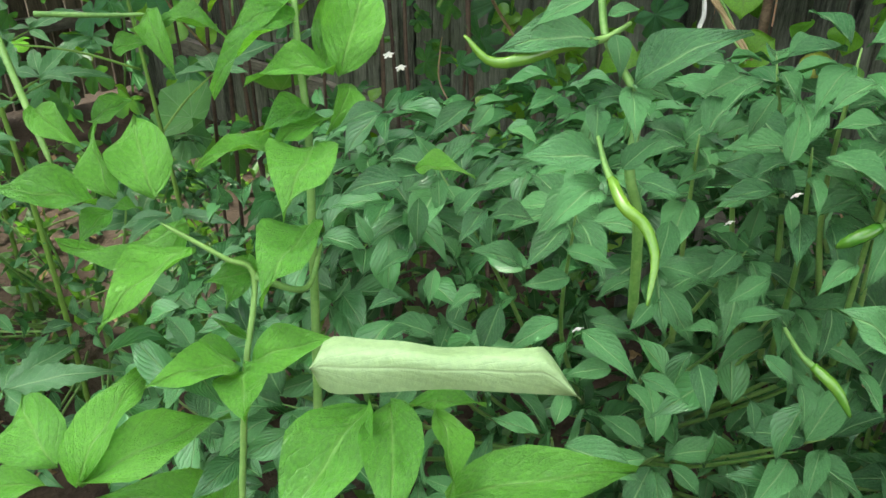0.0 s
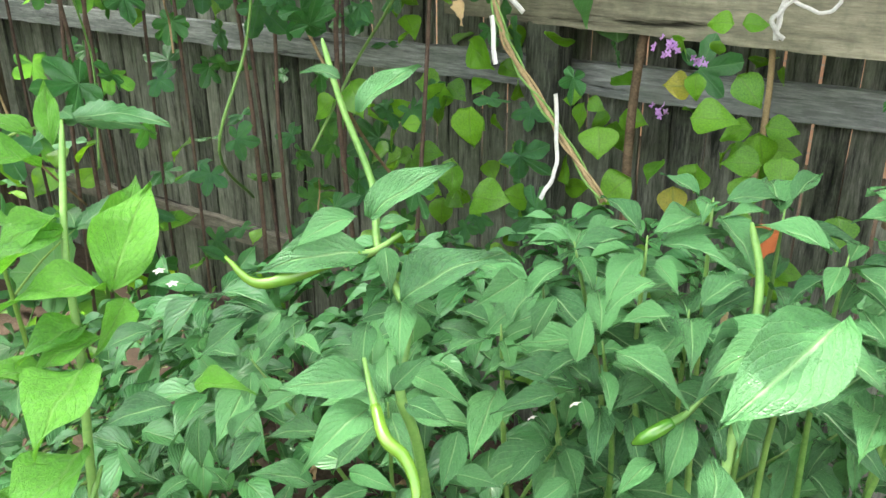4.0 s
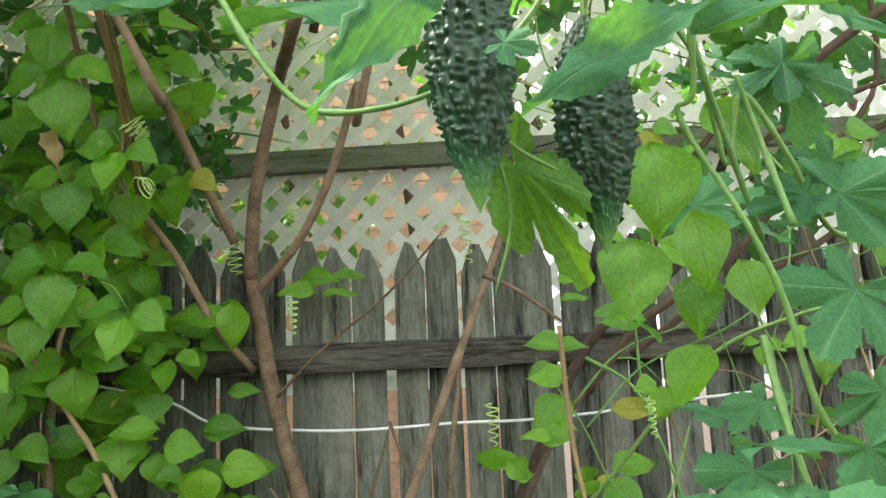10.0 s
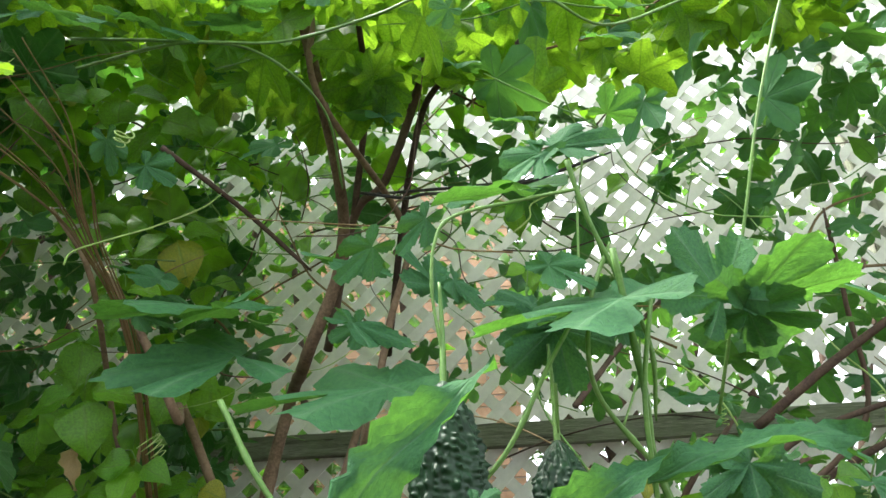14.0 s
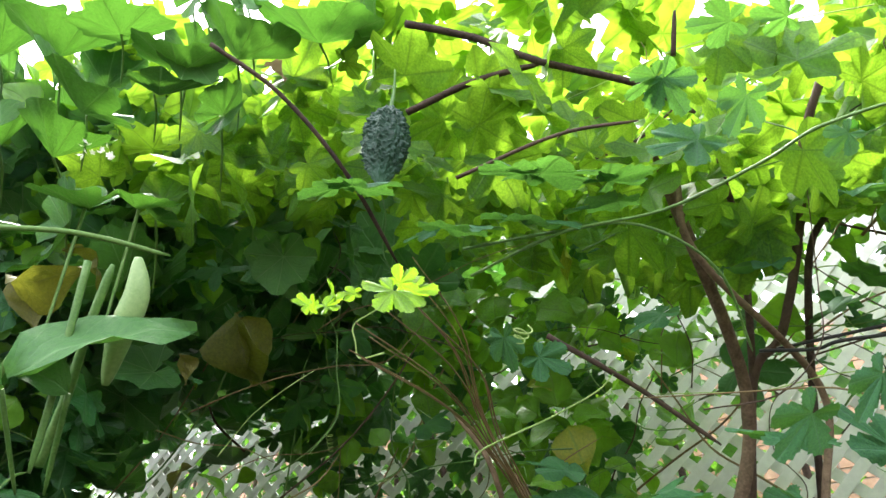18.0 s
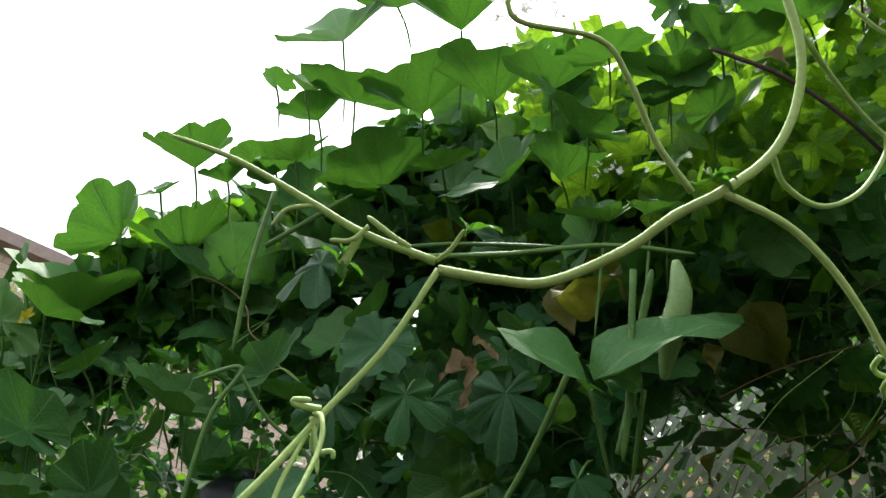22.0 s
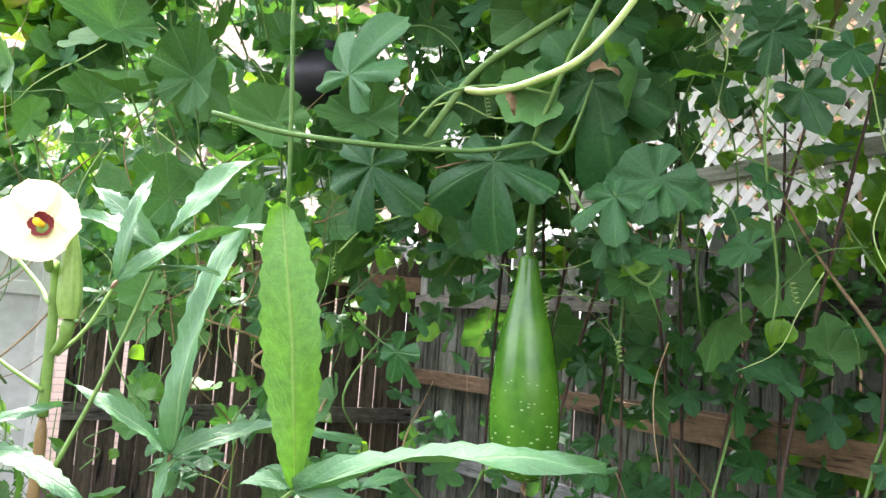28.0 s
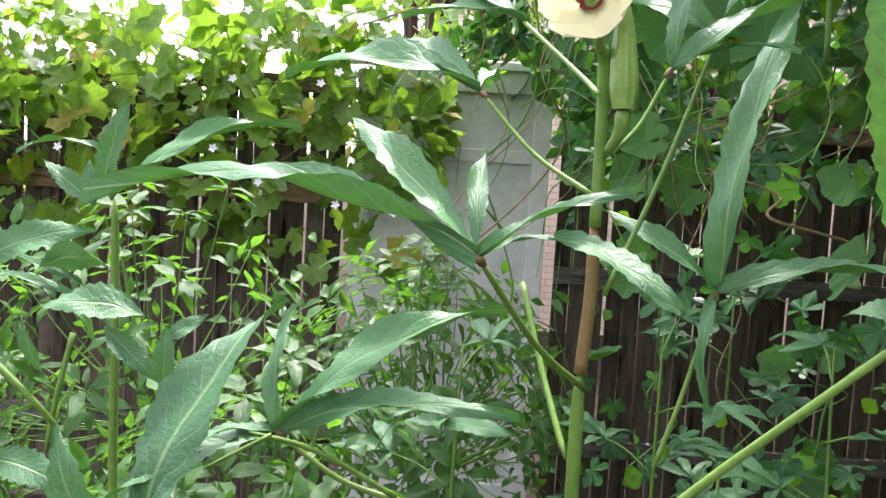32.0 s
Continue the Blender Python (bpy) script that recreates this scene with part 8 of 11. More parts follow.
# broader bean leaves among them
for a, s, f, d in (
        ((0.839, 0.388, 1.899), 0.09, (-0.5, -0.6, 0.6), (0, 0, -1)), ((0.889, 0.335, 1.943), 0.08, (-0.5, -0.5, 0.7), (0.3, -0.3, -0.7)), ((0.898, 0.390, 1.798), 0.06, (-0.5, -0.7, 0.5), (0, 0, -1)),
        ((0.933, 0.356, 1.811), 0.06, (-0.5, -0.7, 0.5), (0.2, -0.2, -1)), ((0.798, 0.391, 1.815), 0.075, (-0.4, -0.6, 0.6), (-0.2, 0, -1)),
        ((0.853, 0.357, 1.840), 0.07, (-0.4, -0.6, 0.6), (0.2, 0, -1)), ((0.922, 0.516, 1.896), 0.07, (-0.4, -0.2, 0.8), (0.5, -0.5, -0.4)),
        ((0.950, 0.496, 1.849), 0.08, (-0.4, -0.1, 0.9), (0.3, -0.3, -0.6)), ((0.996, 0.456, 1.855), 0.08, (-0.4, -0.4, 0.8), (0.4, -0.4, -0.5))):
    d = Vector(d).normalized()
    lf(karela, "bean", Vector(a) - d * s * 0.5, Vector(a) + d * s * 0.5, f, 1.0)
for a, s, f, d in (
        ((0.987, 0.533, 1.796), 0.08, (-0.2, -0.2, 1), (0.5, -0.5, -0.3)), ((1.039, 0.493, 1.737), 0.08, (-0.3, -0.3, 0.8), (-0.3, 0.3, -0.6))):
    d = Vector(d).normalized()
    lf(karela, "bean", Vector(a) - d * s * 0.5, Vector(a) + d * s * 0.5, f, 1.0)
for a in ((0.678, 0.194, 1.628),):
    small_flower(karela, a, (-0.6, -0.6, 0.5), 0.014, M_YELLOWPETAL, 5)
# coils
for a, ax, ln, tn, r0 in (((0.985, 1.245, 2.081), (0.1, 0, -1), 0.06, 6, 0.01), ((0.733, 1.384, 2.222), (0.3, 0, -0.3), 0.04, 4, 0.025), ((0.906, 1.328, 2.007), (0.2, 0, -1), 0.05, 4, 0.018), ((1.012, 0.531, 1.714), (0.1, 0, -1), 0.045, 6, 0.006),
                          ((1.016, 0.825, 1.982), (0.1, 0, -1), 0.07, 5, 0.01), ((0.685, 1.211, 2.071), (0.3, 0, 0.2), 0.02, 3, 0.02), ((0.431, 0.738, 2.431), (0, 0.3, -0.2), 0.02, 2.5, 0.012), ((0.800, 0.941, 1.866), (0, 0, -1), 0.05, 6, 0.007), ((1.058, 0.829, 1.713), (0, 0, -1), 0.06, 5, 0.01)):
    tube("tendril", coil(a, ax, ln, tn, r0, r0 * 0.5), 0.0012, 0.0008, M_TENDRIL, karela, "", 2, 5)

# leafy roof over strings and branches
roof = thing("leaf_canopy", back(0.4, 1.4, 2.6), "sunlit yellow-green canopy of vine leaves overhead", "vine canopy")
mats, shade = [], []
for _ in range(6000):
    p = Vector((rng.uniform(-0.7, 2.9), rng.uniform(-0.4, 2.5), 0))
    n = (p.x + p.y) * S45
    if n > (2.65 if p.x - p.y < -0.85 else 2.35) or n < 0.75 or (p.y < 0.55 and p.x < 1.1):
        continue
    p.z = max(2.68, 1.9 + 0.78 * math.hypot(p.x - 0.17, p.y + 0.1)) + 0.08 * math.sin(5 * p.x) + 0.06 * math.sin(9 * p.y) + 0.55 * rng.random() ** 1.3
    mats.append(leaf_pose(p, p + rand_dir(rng, (0, 0, -0.3)), rand_dir(rng, (0, 0, 1.0)), 1.0, rng.uniform(0.05, 0.12)))
mats.sort(key=lambda m: m.translation.z)
for m in mats[:300]:
    put("leaf", rng.choice(LEAF_MESH["canopy"]), M_CANOPY, roof, m)
scatter("foliage", "canopy", mats[300:], roof)
# shaded tangle between the roof and the lattice
for _ in range(900):
    u, n = rng.uniform(-1.3, 0.75), rng.uniform(1.45, 2.55)
    z = 2.1 + 0.62 * n + rng.uniform(-0.35, 0.45) - (0.25 if u < -0.4 else 0)
    if (u < -0.8 and z < 3.05) or (u > -0.1 and rng.random() < 0.75):
        continue
    p = back(u, n, z)
    if in_gap(p):
        continue
    shade.append(leaf_pose(p, p + rand_dir(rng, (0, 0, -0.4)), rand_dir(rng, (-0.4, -0.4, 0.8)), 1.0, rng.uniform(0.05, 0.11)))
scatter("foliage", "bean", shade[:380], roof)
scatter("foliage", "luffa", shade[380:640], roof)
scatter("foliage", "bitter", shade[640:], roof)
for k in range(44):
    u, n, z = rng.uniform(-1.4, 0.9), rng.uniform(1.2, 2.4), rng.uniform(2.3, 3.3)
    a, pts = rng.uniform(-1.7, 1.7), []
    for i in range(5):
        pts.append(back(u, n, z))
        u += 0.17 * math.sin(a)
        z += 0.17 * math.cos(a) * 0.6
        n += rng.uniform(-0.06, 0.06)
        a += rng.uniform(-0.5, 0.5)
    r = rng.uniform(0.0015, 0.004)
    tube("branch", pts, r, r * 0.7, (M_DARKBARK, M_REDSTEM, M_STEM, M_DARKBARK)[k % 4], roof, "", 5, 5, 0.08)
hang = []
for _ in range(860):
    u, n = rng.uniform(0.0, 2.5), rng.uniform(1.0, 2.5)
    p = back(u, n, rng.uniform(2.0, 2.9 if u < 0.8 else 3.7))
    if (p.z < 2.5 and (n < 1.55 or u < 0.55)) or (u < 0.8 and rng.random() < 0.4):
        continue
    hang.append(leaf_pose(p, p + rand_dir(rng, (0, 0, -0.5)), rand_dir(rng, (-0.4, -0.4, 0.8)), 1.0, rng.uniform(0.06, 0.11)))
scatter("foliage", "bitter", hang, karela)
for pts, r in (
        ([(0.237, 0.735, 2.943), (0.339, 0.708, 2.915), (0.438, 0.678, 2.858), (0.566, 0.641, 2.814), (0.645, 0.626, 2.763)], 0.0065),
        ([(0.266, 0.813, 2.832), (0.353, 0.746, 2.860), (0.439, 0.679, 2.857)], 0.006),
        ([(1.023, 1.219, 2.413), (0.965, 1.049, 2.621), (0.984, 0.971, 2.677), (0.973, 0.850, 2.818), (0.897, 0.705, 2.869), (0.900, 0.588, 2.982)], 0.009),
        ([(0.965, 1.049, 2.621), (0.896, 0.912, 2.791), (0.779, 0.774, 2.851)], 0.007),
        ([(1.141, 1.176, 2.414), (1.027, 0.955, 2.678), (1.002, 0.839, 2.819), (1.033, 0.675, 2.811), (1.053, 0.594, 2.872)], 0.007),
        ([(-0.040, 0.794, 2.860), (0.077, 0.803, 2.796), (0.195, 0.853, 2.713), (0.303, 0.974, 2.661)], 0.004)):
    tube("branch", pts, r, r * 0.8, M_DARKBARK, roof, "dark branch", 7, 6, 0.08)
for pts, r in (
        ([(0.328, 0.723, 2.632), (0.444, 0.647, 2.676), (0.536, 0.597, 2.682)], 0.003), ([(0.601, 0.590, 2.828), (0.591, 0.553, 2.880)], 0.004),
        ([(0.560, 0.999, 2.598), (0.708, 0.998, 2.533), (0.849, 1.005, 2.460)], 0.005)):
    tube("branch", pts, r, r * 0.8, M_DARKBARK, roof, "dark branch", 7, 6, 0.08)
cable = thing("black_cable", (0.895, 0.873, 2.569), "thin black cable tied round a branch", "cable")
tube("cable", [(0.896, 0.925, 2.596), (0.946, 0.861, 2.573), (0.964, 0.822, 2.569), (1.050, 0.732, 2.564), (1.162, 0.574, 2.602)], 0.003, 0.003, M_BLACKWIRE, cable)
tube("cable", [(0.963, 0.968, 2.638), (1.040, 0.837, 2.616), (1.179, 0.672, 2.609)], 0.003, 0.003, M_BLACKWIRE, cable)
# bare brown canes fanning down
canes = thing("dry_canes", (0.728, 1.556, 2.069), "bundle of thin reddish brown canes leaning towards the fence", "canes")
for k in range(11):
    a, b, c = rng.uniform(-1, 1), rng.uniform(-1, 1), rng.uniform(-1, 1)
    tube("cane", [Vector((0.269, 1.090, 2.613)) + Vector((0.05 * a + 0.012 * k, 0.04 * b, 0.02 * k - 0.06)), Vector((0.429, 1.141, 2.561)) + Vector((0.04 * a + 0.006 * k, 0.03 * b, 0.014 * k - 0.04)),
                  Vector((0.539, 1.223, 2.491)) + Vector((0.02 * a, 0.02 * b, 0.006 * k)), Vector((0.674, 1.328, 2.382)) + Vector((0.012 * a, 0.012 * b, 0)), Vector((0.835, 1.545, 2.119)) + Vector((0.01 * a, 0.012 * c, 0))], 0.0012, 0.0021, M_REDSTEM, canes, "", 6, 5)

for k in range(60):
    u, n, z = rng.uniform(-1.0, 0.7), rng.uniform(0.95, 1.7), rng.uniform(2.3, 2.95)
    a, pts = rng.uniform(-1.6, 1.6), []
    for i in range(6):
        pts.append(back(u, n, z))
        u += 0.1 * math.sin(a)
        z += 0.1 * math.cos(a) * (0.8 if k % 2 else 0.3)
        n += rng.uniform(-0.03, 0.03)
        a += rng.uniform(-0.7, 0.7)
    r = rng.uniform(0.0009, 0.0019)
    tube("runner", pts, r, r * 0.6, (M_STEM, M_DARKBARK, M_STEM, M_TENDRIL, M_REDSTEM)[k % 5], roof, "", 4, 5, 0.05)
# dense shaded leaves low before the lattice
deep = []
for _ in range(520):
    p = back(rng.uniform(-1.5, -0.55), rng.uniform(1.95, 2.6), rng.uniform(2.15, 3.05))
    if in_gap(p):
        continue
    deep.append(leaf_pose(p, p + rand_dir(rng, (0, 0, -0.6)), rand_dir(rng, (-0.5, -0.5, 0.3)), 1.0, rng.uniform(0.06, 0.11)))
scatter("foliage", "luffa", deep, roof)


# ---- gourd vines on the trellis ----
rng = random.Random(71)
hedge = thing("gourd_vine", (-0.9, 1.9, 0), "dense wall of gourd and pumpkin vines with large leaves", "vine", "gourd vines")


def crest(x):
    """Height of the vine wall."""
    if x > -1.5:
        return 3.2
    return max(1.95, 3.2 - 0.75 * (-1.5 - x))


dark, small, bits, mid = [], [], [], []


def sprout(p, lean):
    if abs(p.x + 0.485) < 0.15 and p.y < 1.82 and 1.25 < p.z < 1.98:
        return
    f = rand_dir(rng, lean)
    d = rand_dir(rng, (0, -0.3, -0.5))
    q = rng.random()
    if q < 0.34:
        dark.append(leaf_pose(p, p + d, f, 1.0, rng.uniform(0.06, 0.12)))
    elif q < 0.6:
        small.append(leaf_pose(p, p + d, f, 1.0, rng.uniform(0.05, 0.1)))
    elif q < 0.82:
        bits.append(leaf_pose(p, p + d, f, 1.0, rng.uniform(0.045, 0.09)))
    else:
        mid.append(leaf_pose(p, p + d, f, 1.0, rng.uniform(0.08, 0.14)))


def cut_off(p):
    """Past the end of the vine wall, where the gate stands free."""
    return -0.6245 * (p.y + 0.074) - 0.781 * (p.x + 0.343) > 0.02


def thinned(p):
    """Few leaves hang before the lattice."""
    return p.x > -0.3 and 1.85 < p.z < 2.85 + 0.25 * p.x and rng.random() < (0.9 if p.x > -0.15 else 0.65)


for _ in range(4300):
    x = rng.uniform(-3.0, 0.75)
    y = 1.72 + 0.85 * rng.random() ** 1.3 + 0.12 * math.sin(2.3 * x) + (0.2 * (-1 - x) if x < -1 else 0)
    z = rng.uniform(1.6, crest(x)) if rng.random() < 0.88 else rng.uniform(0.4, 1.6)
    if (z < 1.85 or x < -1.2) and rng.random() < (0.35 if z > 1.85 else 0.62):
        continue
    p = Vector((x, y, z))
    if p.x * S45 + p.y * S45 > 1.93:
        if x < 0 or p.z < 2.25:
            continue
    if thinned(p) or in_gap(p) or (cut_off(p) and z < 2.05):
        continue
    sprout(p, (0, -0.9, 0.9))
# shaded tangle under the roof
for _ in range(900):
    x = rng.uniform(-0.5, 0.5)
    p = Vector((x, rng.uniform(1.35, 1.9) - 0.45 * max(0, x), rng.uniform(2.1, 2.95)))
    if thinned(p) or in_gap(p):
        continue
    sprout(p, (0, -0.8, 0.7))
# broad leaves filling behind the crest
fill = []
for _ in range(300):
    x = rng.uniform(-1.25, 0.5)
    p = Vector((x, rng.uniform(1.5, 2.5), rng.uniform(2.7, 3.3 + 0.55 * (x + 1.25) * 0.7)))
    if (x > -0.1 and p.z < 3.0) or in_gap(p):
        continue
    fill.append(leaf_pose(p, p + rand_dir(rng, (0, 0, 0.7)), rand_dir(rng, (0, -0.9, 0.4)), 1.0, rng.uniform(0.09, 0.16)))
# leaf slab added between the vine wall and the lattice, to shade the lattice
for _ in range(900):
    u, n = rng.uniform(-3.6, -1.15), rng.uniform(1.35, 2.6)
    p = back(u, n, 2.75 + 0.32 * n + rng.uniform(-0.1, 0.5))
    if in_gap(p):
        continue
    (mid if rng.random() < 0.4 else dark).append(leaf_pose(p, p + rand_dir(rng, (0, 0, -0.3)), rand_dir(rng, (0, -0.2, 1.2)), 1.0, rng.uniform(0.1, 0.19)))
scatter("foliage", "gourd", fill + mid, hedge)
scatter("foliage", "luffa", dark, hedge)
scatter("foliage", "bitter", small, hedge)
scatter("foliage", "bean", bits, hedge)
# stems woven through it
for k in range(70):
    x, z = rng.uniform(-2.6, 0.5), rng.uniform(0.6, 2.6)
    pts = []
    a = rng.uniform(-0.6, 0.6)
    for i in range(5):
        pts.append((x, 1.68 + rng.uniform(0, 0.35), min(z, crest(x))))
        x += 0.16 * math.sin(a) + rng.uniform(-0.05, 0.05)
        z += 0.2 * math.cos(a) * (1 if k % 4 else 0.3)
    r = rng.uniform(0.0018, 0.0045)
    tube("stem", pts, r, r * 0.8, M_STEM if k % 3 else M_DRYVINE, hedge, "", 6, 5, 0.05)
for k in range(90):
    x, z = rng.uniform(-1.9, 0.35), rng.uniform(1.5, 2.7)
    a, pts = rng.uniform(-3.1, 3.1), []
    y = 1.6 + (0.2 * (-1 - x) if x < -1 else 0)
    for i in range(rng.choice((4, 5, 6))):
        pts.append((x, y + rng.uniform(-0.04, 0.05), z))
        x += 0.09 * math.sin(a)
        z += 0.09 * math.cos(a)
        a += rng.uniform(-0.7, 0.7)
    r = rng.uniform(0.001, 0.0026)
    tube("stem", pts, r, r * 0.6, (M_STEM, M_TENDRIL, M_STEM, M_DRYVINE)[k % 4], hedge, "", 5, 5)
    if k % 4 == 0:
        tube("tendril", coil(pts[2], (0.2, -0.2, -1), 0.05, 5, 0.007, 0.005), 0.0009, 0.0007, M_TENDRIL, hedge, "", 2, 5)
for k in range(13):
    x = rng.uniform(-0.7, 0.2)
    tube("stem", [(x, 2.0 - max(0, x) * 0.6, 0), (x + rng.uniform(-0.1, 0.1), 2.0 - max(0, x) * 0.6, 1.2), (x + rng.uniform(-0.25, 0.25), 1.95 - max(0, x) * 0.6, 2.4)], 0.008 * rng.uniform(0.4, 1), 0.004, M_DARKBARK, hedge, "dark woody stem", 6, 6, 0.1)
# large upright leaves along the crest
lf(hedge, "gourd", (-1.219, 1.399, 3.407), (-1.211, 1.345, 3.420), (0.25, -0.76, 0.60), 1.60)
stalk(hedge, (-1.219, 1.399, 3.407), (-1.241, 1.526, 3.349), 0.0038, -0.015)
lf(hedge, "funnel", (-1.001, 1.308, 3.481), (-0.817, 1.212, 3.429), (-0.71, -0.45, 0.54), 1.0)
stalk(hedge, (-1.001, 1.308, 3.481), (-1.017, 1.490, 3.336), 0.0036, -0.015)
lf(hedge, "funnel", (-1.200, 1.536, 3.192), (-1.244, 1.393, 3.099), (-0.22, -0.49, 0.84), 1.0)
stalk(hedge, (-1.200, 1.536, 3.192), (-1.219, 1.677, 3.113), 0.0038, -0.015)
lf(hedge, "funnel", (-0.949, 1.389, 3.330), (-0.783, 1.276, 3.266), (0.06, -0.40, 0.92), 1.0)
stalk(hedge, (-0.949, 1.389, 3.330), (-0.985, 1.533, 3.236), 0.0036, -0.015)
lf(hedge, "funnel", (-0.842, 1.492, 3.117), (-0.909, 1.333, 3.013), (-0.51, -0.49, 0.70), 1.0)
stalk(hedge, (-0.842, 1.492, 3.117), (-0.828, 1.678, 2.983), 0.0035, -0.015)
lf(hedge, "funnel", (-1.464, 1.530, 3.195), (-1.510, 1.404, 3.112), (-0.19, -0.42, 0.89), 1.0)
stalk(hedge, (-1.464, 1.530, 3.195), (-1.498, 1.685, 3.083), 0.0039, -0.015)
lf(hedge, "funnel", (-1.700, 1.636, 3.006), (-1.707, 1.480, 2.906), (-0.81, -0.43, 0.40), 1.0)
stalk(hedge, (-1.700, 1.636, 3.006), (-1.750, 1.806, 2.863), 0.0040, -0.015)
lf(hedge, "funnel", (-1.813, 1.736, 2.780), (-1.866, 1.533, 2.649), (0.15, -0.40, 0.90), 1.0)
stalk(hedge, (-1.813, 1.736, 2.780), (-1.870, 1.933, 2.589), 0.0040, -0.015)
lf(hedge, "funnel", (-1.472, 1.670, 2.973), (-1.516, 1.522, 2.877), (-0.28, -0.42, 0.87), 1.0)
stalk(hedge, (-1.472, 1.670, 2.973), (-1.481, 1.841, 2.851), 0.0039, -0.015)
lf(hedge, "gourd", (-1.377, 1.713, 2.910), (-1.570, 1.589, 2.920), (0.20, -0.79, 0.58), 0.43)
stalk(hedge, (-1.377, 1.713, 2.910), (-1.420, 1.886, 2.764), 0.0039, -0.015)
lf(hedge, "gourd", (-2.047, 1.726, 2.662), (-2.014, 1.635, 2.750), (0.00, -0.63, 0.78), 1.57)
stalk(hedge, (-2.047, 1.726, 2.662), (-2.112, 1.902, 2.501), 0.0040, -0.015)
lf(hedge, "funnel", (-1.558, 1.517, 2.348), (-1.439, 1.436, 2.302), (-0.56, -0.47, 0.68), 1.0)
stalk(hedge, (-1.558, 1.517, 2.348), (-1.586, 1.677, 2.232), 0.0032, -0.015)
lf(hedge, "gourd", (-1.189, 1.528, 2.442), (-1.336, 1.414, 2.461), (0.04, -0.83, 0.55), 0.53)
stalk(hedge, (-1.189, 1.528, 2.442), (-1.237, 1.665, 2.352), 0.0032, -0.015)
lf(hedge, "funnel", (-0.440, 1.253, 2.960), (-0.340, 1.149, 2.899), (-0.73, -0.46, 0.51), 1.0)
stalk(hedge, (-0.440, 1.253, 2.960), (-0.439, 1.380, 2.913), 0.0029, -0.015)
lf(hedge, "funnel", (-0.656, 1.402, 3.111), (-0.646, 1.299, 3.046), (-0.32, -0.42, 0.85), 1.0)
stalk(hedge, (-0.656, 1.402, 3.111), (-0.644, 1.584, 2.984), 0.0033, -0.015)
lf(hedge, "gourd", (-0.254, 1.069, 2.917), (-0.395, 0.968, 2.920), (0.05, -0.78, 0.62), 0.49)
stalk(hedge, (-0.254, 1.069, 2.917), (-0.263, 1.184, 2.885), 0.0025, -0.015)
lf(hedge, "gourd", (-0.140, 0.987, 2.924), (-0.014, 0.983, 2.924), (0.07, -0.71, 0.70), 0.33)
stalk(hedge, (-0.140, 0.987, 2.924), (-0.139, 1.093, 2.912), 0.0024, -0.015)
lf(hedge, "funnel", (-0.731, 1.359, 3.257), (-0.765, 1.201, 3.155), (-0.22, -0.50, 0.84), 1.0)
stalk(hedge, (-0.731, 1.359, 3.257), (-0.746, 1.529, 3.132), 0.0034, -0.015)
lf(hedge, "funnel", (-0.500, 1.203, 3.144), (-0.434, 1.072, 3.064), (-0.19, -0.49, 0.85), 1.0)
stalk(hedge, (-0.500, 1.203, 3.144), (-0.504, 1.316, 3.119), 0.0030, -0.015)
lf(hedge, "funnel", (-0.347, 1.085, 3.060), (-0.274, 0.998, 3.008), (-0.18, -0.43, 0.89), 1.0)
stalk(hedge, (-0.347, 1.085, 3.060), (-0.346, 1.229, 2.988), 0.0027, -0.015)
lf(hedge, "funnel", (-0.217, 0.951, 3.011), (-0.228, 0.856, 2.950), (-0.25, -0.45, 0.86), 1.0)
stalk(hedge, (-0.217, 0.951, 3.011), (-0.218, 1.059, 2.993), 0.0024, -0.015)
lf(hedge, "funnel", (-0.309, 1.161, 2.886), (-0.262, 1.079, 2.837), (0.05, -0.34, 0.94), 1.0)
stalk(hedge, (-0.309, 1.161, 2.886), (-0.295, 1.279, 2.862), 0.0026, -0.015)
lf(hedge, "funnel", (-0.108, 0.961, 2.960), (-0.038, 0.889, 2.918), (-0.11, -0.40, 0.91), 1.0)
stalk(hedge, (-0.108, 0.961, 2.960), (-0.097, 1.086, 2.923), 0.0023, -0.015)
lf(hedge, "funnel", (-0.018, 0.931, 2.994), (0.002, 0.836, 2.935), (0.13, -0.34, 0.93), 1.0)
stalk(hedge, (-0.018, 0.931, 2.994), (-0.001, 1.061, 2.953), 0.0023, -0.015)
lf(hedge, "funnel", (-0.615, 1.183, 3.368), (-0.523, 1.063, 3.295), (-0.20, -0.47, 0.86), 1.0)
stalk(hedge, (-0.615, 1.183, 3.368), (-0.630, 1.344, 3.258), 0.0032, -0.015)
lf(hedge, "funnel", (-0.826, 1.226, 3.514), (-0.714, 1.114, 3.448), (-0.27, -0.45, 0.85), 1.0)
stalk(hedge, (-0.826, 1.226, 3.514), (-0.810, 1.353, 3.478), 0.0035, -0.015)
lf(hedge, "gourd", (-1.130, 1.657, 3.003), (-1.162, 1.577, 3.034), (0.12, -0.64, 0.76), 1.53)
stalk(hedge, (-1.130, 1.657, 3.003), (-1.136, 1.853, 2.841), 0.0038, -0.015)
lf(hedge, "gourd", (-0.772, 1.501, 3.064), (-0.844, 1.440, 3.041), (0.02, -0.86, 0.51), 1.12)
stalk(hedge, (-0.772, 1.501, 3.064), (-0.782, 1.631, 3.006), 0.0034, -0.015)
lf(hedge, "funnel", (-1.068, 1.441, 3.307), (-1.079, 1.335, 3.240), (-0.43, -0.43, 0.79), 1.0)
stalk(hedge, (-1.068, 1.441, 3.307), (-1.085, 1.582, 3.228), 0.0037, -0.015)
